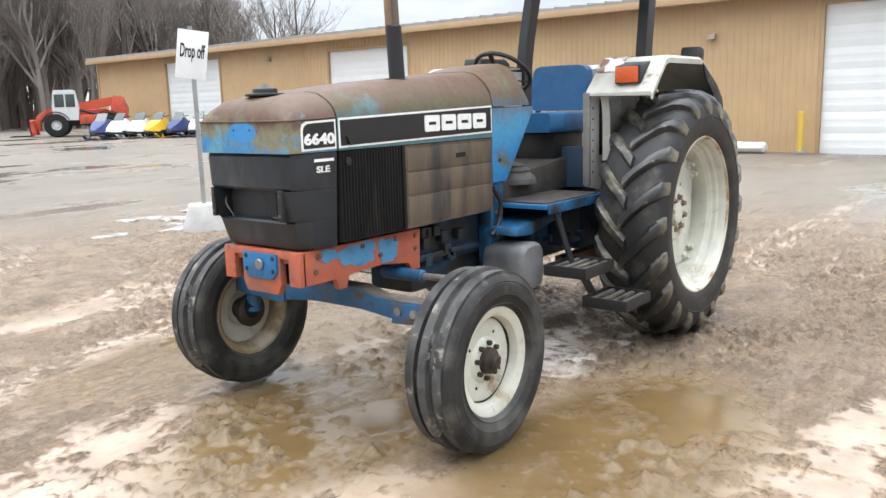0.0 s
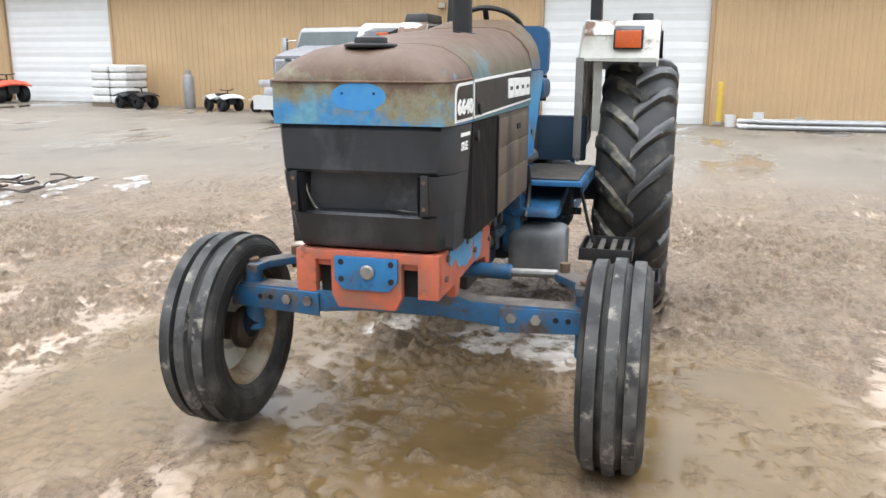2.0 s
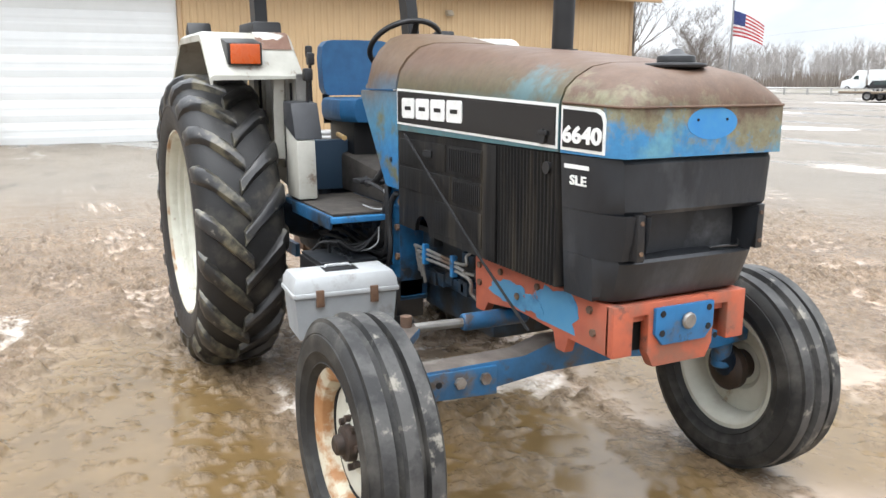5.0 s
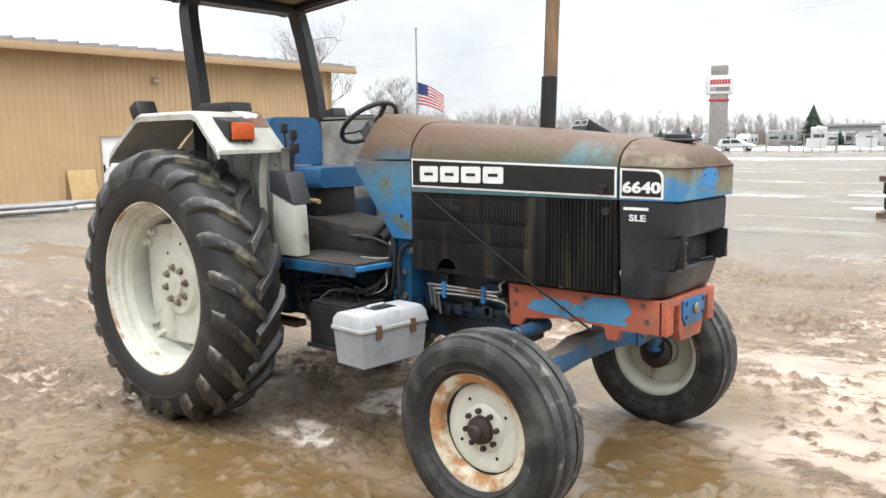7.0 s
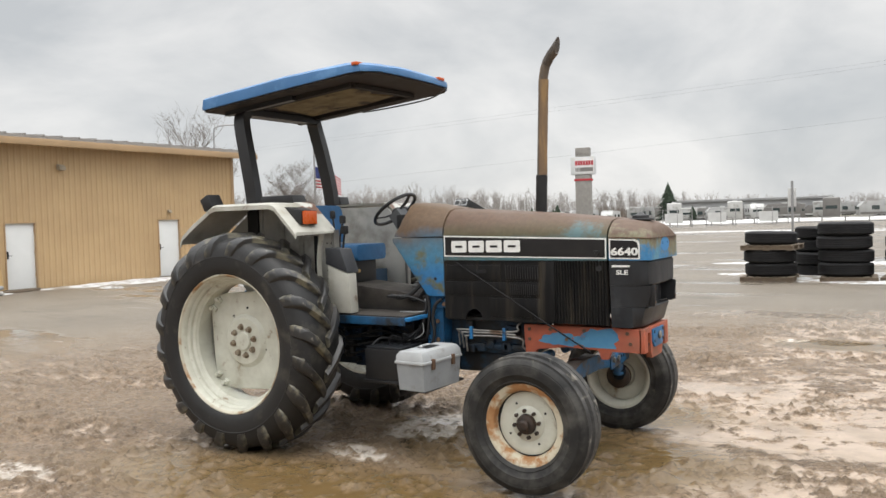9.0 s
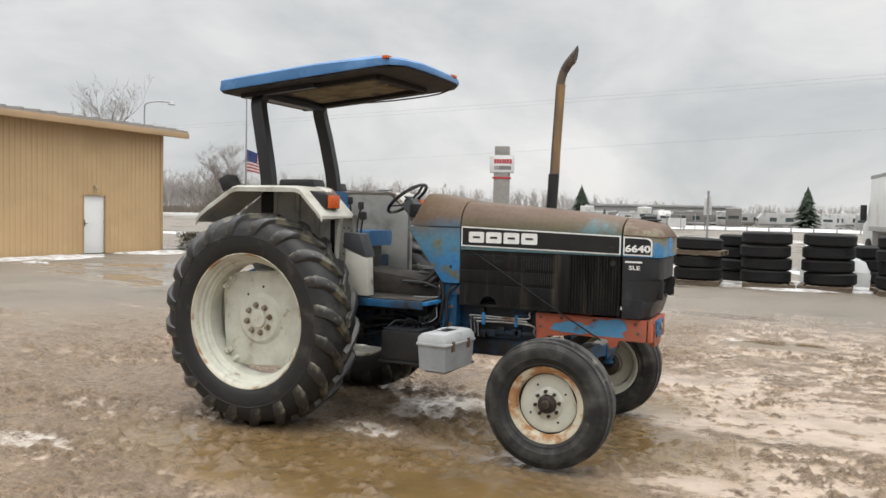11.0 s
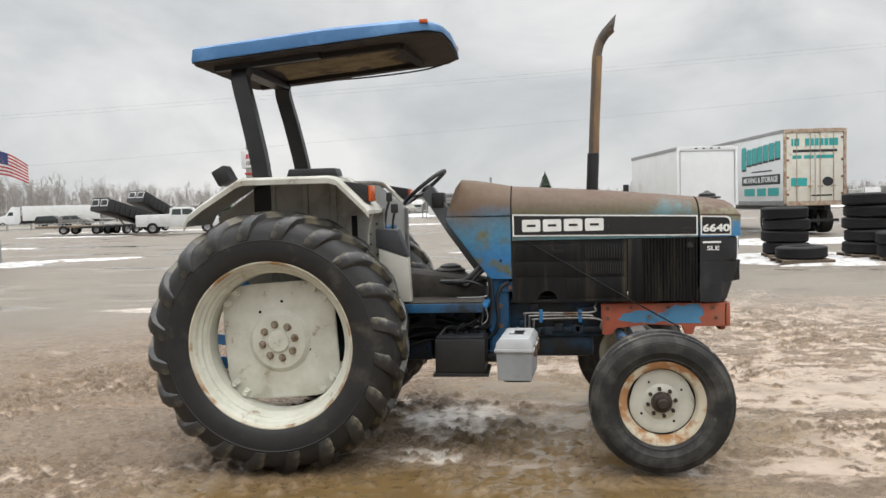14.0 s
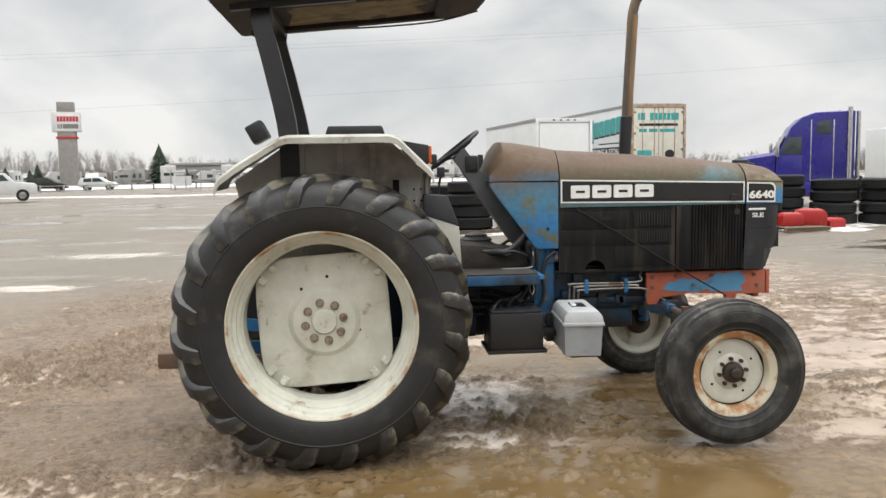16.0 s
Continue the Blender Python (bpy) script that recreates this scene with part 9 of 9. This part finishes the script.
a = radians(110.2)
gx, gy = 2.0 + 140 * math.cos(a), -5.8 + 140 * math.sin(a)
pyl = thing("pylon_sign", "tall grey roadside pylon with a white and red sign box", "sign", pose(gx, gy, -0.4, 0, 0, 12) @ Matrix.Diagonal((0.84, 1, 0.97, 1)))
bm = B()
box(bm, -1.55, 1.55, -0.9, 0.9, 0, 9.2, 0.1)
part("shaft", bm, M_stone, pyl)
bm = B()
box(bm, -1.45, 1.45, -0.8, 0.8, 12.3, 13.9, 0.08)
part("cap", bm, M_stone, pyl)
bm = B()
box(bm, -2.4, 2.4, -1.0, 1.0, 9.2, 12.3, 0.1)
sb_ = part("sign_box", bm, M_vanwhite, pyl, "white sign box")
bm = B()
box(bm, -1.6, 2.3, -1.05, -1.005, 9.35, 12.1, 0.02)
part("sign_face", bm, M_flagwhite, sb_)
for i in range(7):
    bm = B()
    box(bm, -1.45 + i * 0.53, -1.02 + i * 0.53, -1.075, -1.051, 10.8, 11.6)
    part("name_block", bm, M_flagred, sb_)
for x0, x1 in ((-1.4, -1.2), (-1.1, -0.9), (-0.8, -0.6), (-0.5, 2.1)):
    bm = B()
    box(bm, x0, x1, -1.075, -1.051, 9.7, 10.4)
    part("name_bar", bm, M_rvgrey, sb_)
bm = B()
box(bm, -1.75, 1.75, -0.98, 0.98, 8.1, 8.45, 0.02)
part("red_band", bm, M_flagred, pyl)

# ---- camper lot, fence and low building across the road ----
rg = random.Random(21)


def camper(x, y, a, L, H, kind):
    m_ = (M_camper, M_camper, M_rvgrey)[kind]
    ob = thing("camper", ("white camper trailer parked in a lot", "white motor home parked in a lot", "grey and black camper parked in a lot")[kind], "camper", pose(x, y, -0.4, 0, 0, a), group="campers in the lot")
    bm = B()
    side = [(-L / 2, 0.5), (-L / 2, H - 0.1), (-L / 2 + 0.2, H), (L / 2 - 0.9, H), (L / 2 - 0.1, H * 0.72), (L / 2, 0.6)]
    prism(bm, side, -1.2, 1.2, "y", 0.06)
    body = part("body", bm, m_, ob)
    for s in (-1, 1):
        for x0, x1 in ((-L * 0.36, -L * 0.16), (L * 0.05, L * 0.22)):
            bm = B()
            box(bm, x0, x1, s * 1.2 - 0.01, s * 1.2 + 0.012, H * 0.5, H * 0.74)
            part("window", bm, M_glass, body)
        bm = B()
        box(bm, -L / 2 + 0.1, L / 2 - 0.2, s * 1.2 - 0.01, s * 1.2 + 0.009, H * 0.25, H * 0.36)
        part("stripe", bm, M_rvgrey if kind < 2 else M_camper, body)
    for e in (-1, 1):
        bm = B()
        box(bm, e * L / 2 - 0.012 - (0.06 if e > 0 else 0), e * L / 2 + 0.012 - (0.02 if e > 0 else 0), -0.8, 0.8, H * 0.52, H * 0.66)
        part("end_window", bm, M_glass, body)
    bm = B()
    box(bm, -0.5, 0.3, -0.4, 0.4, H + 0.001, H + 0.25, 0.05)
    part("roof_unit", bm, M_camper, body)
    for wx in (-0.5, 0.5):
        for wy in (-1.1, 1.1):
            disc_wheel(ob, wx, wy, 0.36, 0.36, 0.22, M_polegrey)


for i in range(56):
    az = 66 + i * 0.98 + rg.uniform(-0.3, 0.3)
    if 70.5 < az < 73:
        continue
    r = rg.uniform(160, 195)
    a = radians(az)
    camper(1.5 + r * math.cos(a), -5.8 + r * math.sin(a), az + rg.choice((0, 0, 180, 90)) + rg.uniform(-20, 20), rg.uniform(6, 9), rg.uniform(2.6, 3.3), rg.choice((0, 0, 1, 2)))
for az, r, L, m_ in ((95.5, 140, 9, 2), (105.2, 150, 7, 1), (101.3, 150, 7, 1)):
    a = radians(az)
    camper(4.58 + r * math.cos(a), -5.44 + r * math.sin(a), az, L, 3.6, m_)
shed = thing("low_building", "long low grey building far across the road", "building", pose(4.58 + 190 * math.cos(radians(100.5)), -5.44 + 190 * math.sin(radians(100.5)), -0.6, 0, 0, 8))
bm = B()
box(bm, -15, 16, -6, 6, 0, 4.2, 0.05)
sh = part("wall", bm, M_shed, shed)
bm = B()
box(bm, -15.5, 16.5, -6.4, 6.4, 4.21, 4.7, 0.05)
part("roof", bm, M_shed, shed)
for i in range(8):
    bm = B()
    box(bm, -13 + i * 3.6, -11.2 + i * 3.6, -6.05, -6.0, 0.3, 2.6)
    part("bay_door", bm, M_rvgrey, sh)
fence = thing("rail_fence", "long low grey rail fence before the camper lot", "fence", pose(0, 0, 0), kind="structure")
prev = None
for i in range(48):
    a = radians(66 + i * 1.35)
    p = Vector((1.5 + 104 * math.cos(a), -5.8 + 104 * math.sin(a), -0.25))
    bm = B()
    box(bm, p.x - 0.08, p.x + 0.08, p.y - 0.08, p.y + 0.08, p.z - 0.2, p.z + 0.95)
    part("post", bm, M_railgrey, fence)
    if prev is not None and not 9 < i < 12:
        bm = B()
        for h in (0.3, 0.85):
            tube(bm, [prev + Vector((0, 0, h)), p + Vector((0, 0, h))], 0, flat=(0.04, 0.09))
        part("rail", bm, M_railgrey, fence)
    prev = p
# snow-covered bank behind the fence
V, F = [], []
nb = 140
for i in range(nb + 1):
    a = radians(66 + i * 50 / nb)
    up = 0.08 * math.sin(i * 0.31) + 0.05 * math.sin(i * 0.83 + 1)
    for r, z in ((113.5, -0.75), (114.5, -0.15), (118.5, 0.30 + up), (123, 0.36 + up), (128, -0.75)):
        V.append((1.5 + r * math.cos(a), -5.8 + r * math.sin(a), z))
for i in range(nb):
    for k in range(4):
        b = i * 5 + k
        F.append((b, b + 5, b + 6, b + 1))
tagged(new("snow_bank", to_mesh("snow_bank", V, F, mat("old_bank_snow", (0.60, 0.60, 0.60), (0.44, 0.43, 0.41), 0.35, 0.8, c3=(0.22, 0.19, 0.15), scale3=0.12, lo3=0.60, hi3=0.70))), "low snow-covered bank behind the rail fence", "snow", kind="structure")
for az, r in ((102.2, 98), (105.0, 96), (99.0, 97)):
    a = radians(az)
    g = thing("chain_gate", "grey chain-link gate post by the road", "gate", pose(4.58 + r * math.cos(a), -5.44 + r * math.sin(a), -0.2, 0, 0, az - 90), group="gates")
    bm = B()
    for x in (-1.6, 0, 1.6):
        box(bm, x - 0.05, x + 0.05, -0.05, 0.05, 0, 2.2)
    for z in (0.2, 1.1, 2.1):
        box(bm, -1.55, 1.55, -0.03, 0.03, z - 0.03, z + 0.03)
    part("gate_frame", bm, M_polegrey, g)
    bm = B()
    box(bm, -1.4, 0.6, -0.05, -0.035, 0.6, 1.7)
    part("notice", bm, M_railwhite, g)
a = radians(97.79)
pl = thing("post_sign", "grey steel signpost with a white panel behind tyre stacks", "sign", pose(4.58 + 40 * math.cos(a), -5.44 + 40 * math.sin(a), -0.1))
bm = B()
cyl(bm, (0, 0, 0), (0, 0, 3.05), 0.055, 10)
part("post", bm, M_polegrey, pl)
bm = B()
box(bm, -0.20, 0.16, 0.06, 0.09, 1.9, 2.75, 0.005)
part("panel", bm, M_railwhite, pl)

# white trailer behind the sleeper truck
wt = thing("enclosed_trailer", "white enclosed trailer with black stripes behind blue truck", "trailer", pose(31.0, 41.5, 0.0, 0, 0, -6))
bm = B()
box(bm, 0, 9.5, -1.25, 1.25, 0.75, 3.7, 0.06)
wb = part("body", bm, M_trailerw, wt)
for z0, z1 in ((1.30, 1.42), (1.52, 1.58)):
    bm = B()
    box(bm, 0.3, 9.2, -1.262, -1.245, z0, z1)
    part("stripe", bm, M_black, wb, "black side stripe")
bm = B()
box(bm, 0.05, 9.45, -1.29, -1.24, 0.72, 0.84, 0.01)
part("side_rail", bm, M_polegrey, wb)
bm = B()
box(bm, 2.2, 3.1, -1.27, -1.24, 0.9, 2.9, 0.01)
dw = part("door", bm, M_trailerw, wb)
bm = B()
box(bm, 2.25, 2.31, -1.30, -1.265, 1.7, 1.9, 0.005)
part("handle", bm, M_polegrey, dw)
for wx in (5.6, 6.6):
    for wy in (-1.12, 1.12):
        disc_wheel(wt, wx, wy, 0.40, 0.40, 0.24, M_polegrey)
bm = B()
tube(bm, [(0.3, 0, 0.7), (0.3, 0, 0.0)], 0.05, 8)
part("jack", bm, M_polegrey, wt)

# lorry on the far road
a = radians(124.3)
lor = thing("articulated_lorry", "white articulated lorry passing on the far road", "truck", pose(2.86 + 175 * math.cos(a), -6.11 + 175 * math.sin(a), -0.6, 0, 0, 214))
bm = B()
box(bm, -12, 1.6, -1.25, 1.25, 1.2, 4.0, 0.05)
part("trailer_box", bm, M_trailerw, lor)
bm = B()
prism(bm, [(2.0, 0.6), (2.0, 3.8), (3.4, 3.9), (4.4, 2.4), (6.0, 1.9), (6.2, 0.6)], -1.15, 1.15, "y", 0.1)
lc = part("cab", bm, M_vanwhite, lor)
for s in (-1, 1):
    bm = B()
    prism(bm, [(3.2, 2.2), (3.2, 2.9), (3.8, 2.9), (4.2, 2.25)], s * 1.14, s * 1.16, "y")
    part("window", bm, M_glass, lc)
bm = B()
box(bm, -11.8, 2.5, -0.6, 0.6, 0.7, 1.19)
part("chassis", bm, M_black, lor)
for x in (-10.5, -9.3, 0.6, 1.8, 5.0):
    for y in (-1.0, 1.0):
        disc_wheel(lor, x, y, 0.5, 0.5, 0.4, M_polegrey)

# power lines: a pair above a single one, crossing far behind the yard
for z0, z1 in ((13.45, 0.046), (13.10, 0.046), (8.85, 0.055)):
    wire = thing("power_line", "thin black power line across the sky", "cable", group="power lines")
    pts = [(x, 70.0 + 0.05 * x, z0 + z1 * x + 0.00012 * x * x) for x in np.linspace(-90, 90, 24)]
    bm = B()
    tube(bm, pts, 0.0045, 4)
    part("wire", bm, M_black, wire)

M_slush = mat("grey_slush", (0.46, 0.46, 0.45), (0.30, 0.28, 0.25), 9, 0.3, c3=(0.17, 0.135, 0.10), scale3=7, lo3=0.46, hi3=0.56, bump=0.5, bscale=30)


# ---- snow lying in patches and strips, a few centimetres thick ----
def snow_patch(pts_fn, n, label):
    """An irregular low heap; pts_fn gives (x, y) for an angle."""
    rg_ = random.Random(n)
    x0, y0 = pts_fn(0.0, 1.0)
    x1, y1 = pts_fn(math.pi, 1.0)
    ring_small = math.hypot(x1 - x0, y1 - y0) < 1.0
    ring = []
    for k in range(40):
        a = 2 * math.pi * k / 40
        j = 1 + 0.16 * math.sin(3 * a + n) + 0.10 * math.sin(7 * a + 2 * n) + rg_.uniform(-0.07, 0.07)
        ring.append((a, j))
    bm = B()
    rows = []
    thin = 0.45 if ring_small else 1.0
    for k, h in ((1.0, -0.03), (0.93, 0.015 * thin), (0.75, 0.04 * thin), (0.4, 0.055 * thin), (0.08, 0.06 * thin)):
        row = []
        for a, j in ring:
            x, y = pts_fn(a, j * k)
            row.append((x, y, land(x, y) + h + 0.012 * math.sin(5 * x) * math.cos(7 * y) * (h > 0)))
        rows.append(row)
    loft(bm, rows)
    me = link_mesh("snow", bm, M_slush if ring_small else M_snow)
    return tagged(new("snow", me), label, "snow", kind="structure")


def ell(cx, cy, rx, ry):
    return lambda a, k: (cx + rx * k * math.cos(a), cy + ry * k * math.sin(a))


k = 0
for cx, cy, rx, ry in ((WX + 1.0, 12.1, 0.95, 2.5), (WX + 1.0, 16.9, 0.95, 1.5), (WX + 0.9, 6.6, 0.7, 1.6), (-17.6, 20.6, 1.9, 1.3), (-15.6, 22.4, 2.6, 0.7), (-17.0, 10.4, 0.5, 0.25),
                       (4.0, 16.4, 4.2, 1.5), (9.2, 16.6, 3.6, 2.0), (14.5, 16.4, 3.5, 2.2), (9.0, 14.2, 1.6, 0.45), (11.4, 13.9, 1.6, 0.6), (2.3, 21.5, 3.4, 0.8),
                       *[(-2.6 + random.Random(i).gauss(0, 1.0), -7.2 + random.Random(i + 50).gauss(0, 0.6), random.Random(i + 90).uniform(0.12, 0.45), random.Random(i + 130).uniform(0.08, 0.22)) for i in range(22)], (10.5, 24.5, 6.0, 2.2), (-30, 66, 14, 1.6), (-34, 52, 4.5, 0.7), (-10, 62, 12, 1.2), (8, 58, 9, 1.0), (-32, 34, 7, 1.4)):
    k += 1
    snow_patch(ell(cx, cy, rx, ry), k, "patch of dirty melting snow on the wet yard")
rg = random.Random(77)
for i in range(14):
    stick = thing("branch", "broken branch lying by the snow", "branch", pose(-2.55 + rg.uniform(-0.6, 0.5), -6.75 + rg.uniform(-0.35, 0.35), land(-2.5, -6.7) + 0.06 + 0.01 * i, rg.uniform(-6, 6), rg.uniform(-6, 6), rg.uniform(0, 180)), group="broken branches")
    bm = B()
    L = rg.uniform(0.3, 0.8)
    tube(bm, curve_pts([(-L / 2, 0, 0), (-L / 6, rg.uniform(-.06, .06), 0.02), (L / 5, rg.uniform(-.06, .06), 0), (L / 2, 0, 0.03)], 3), 0.014, 5)
    part("stem", bm, M_bark, stick)
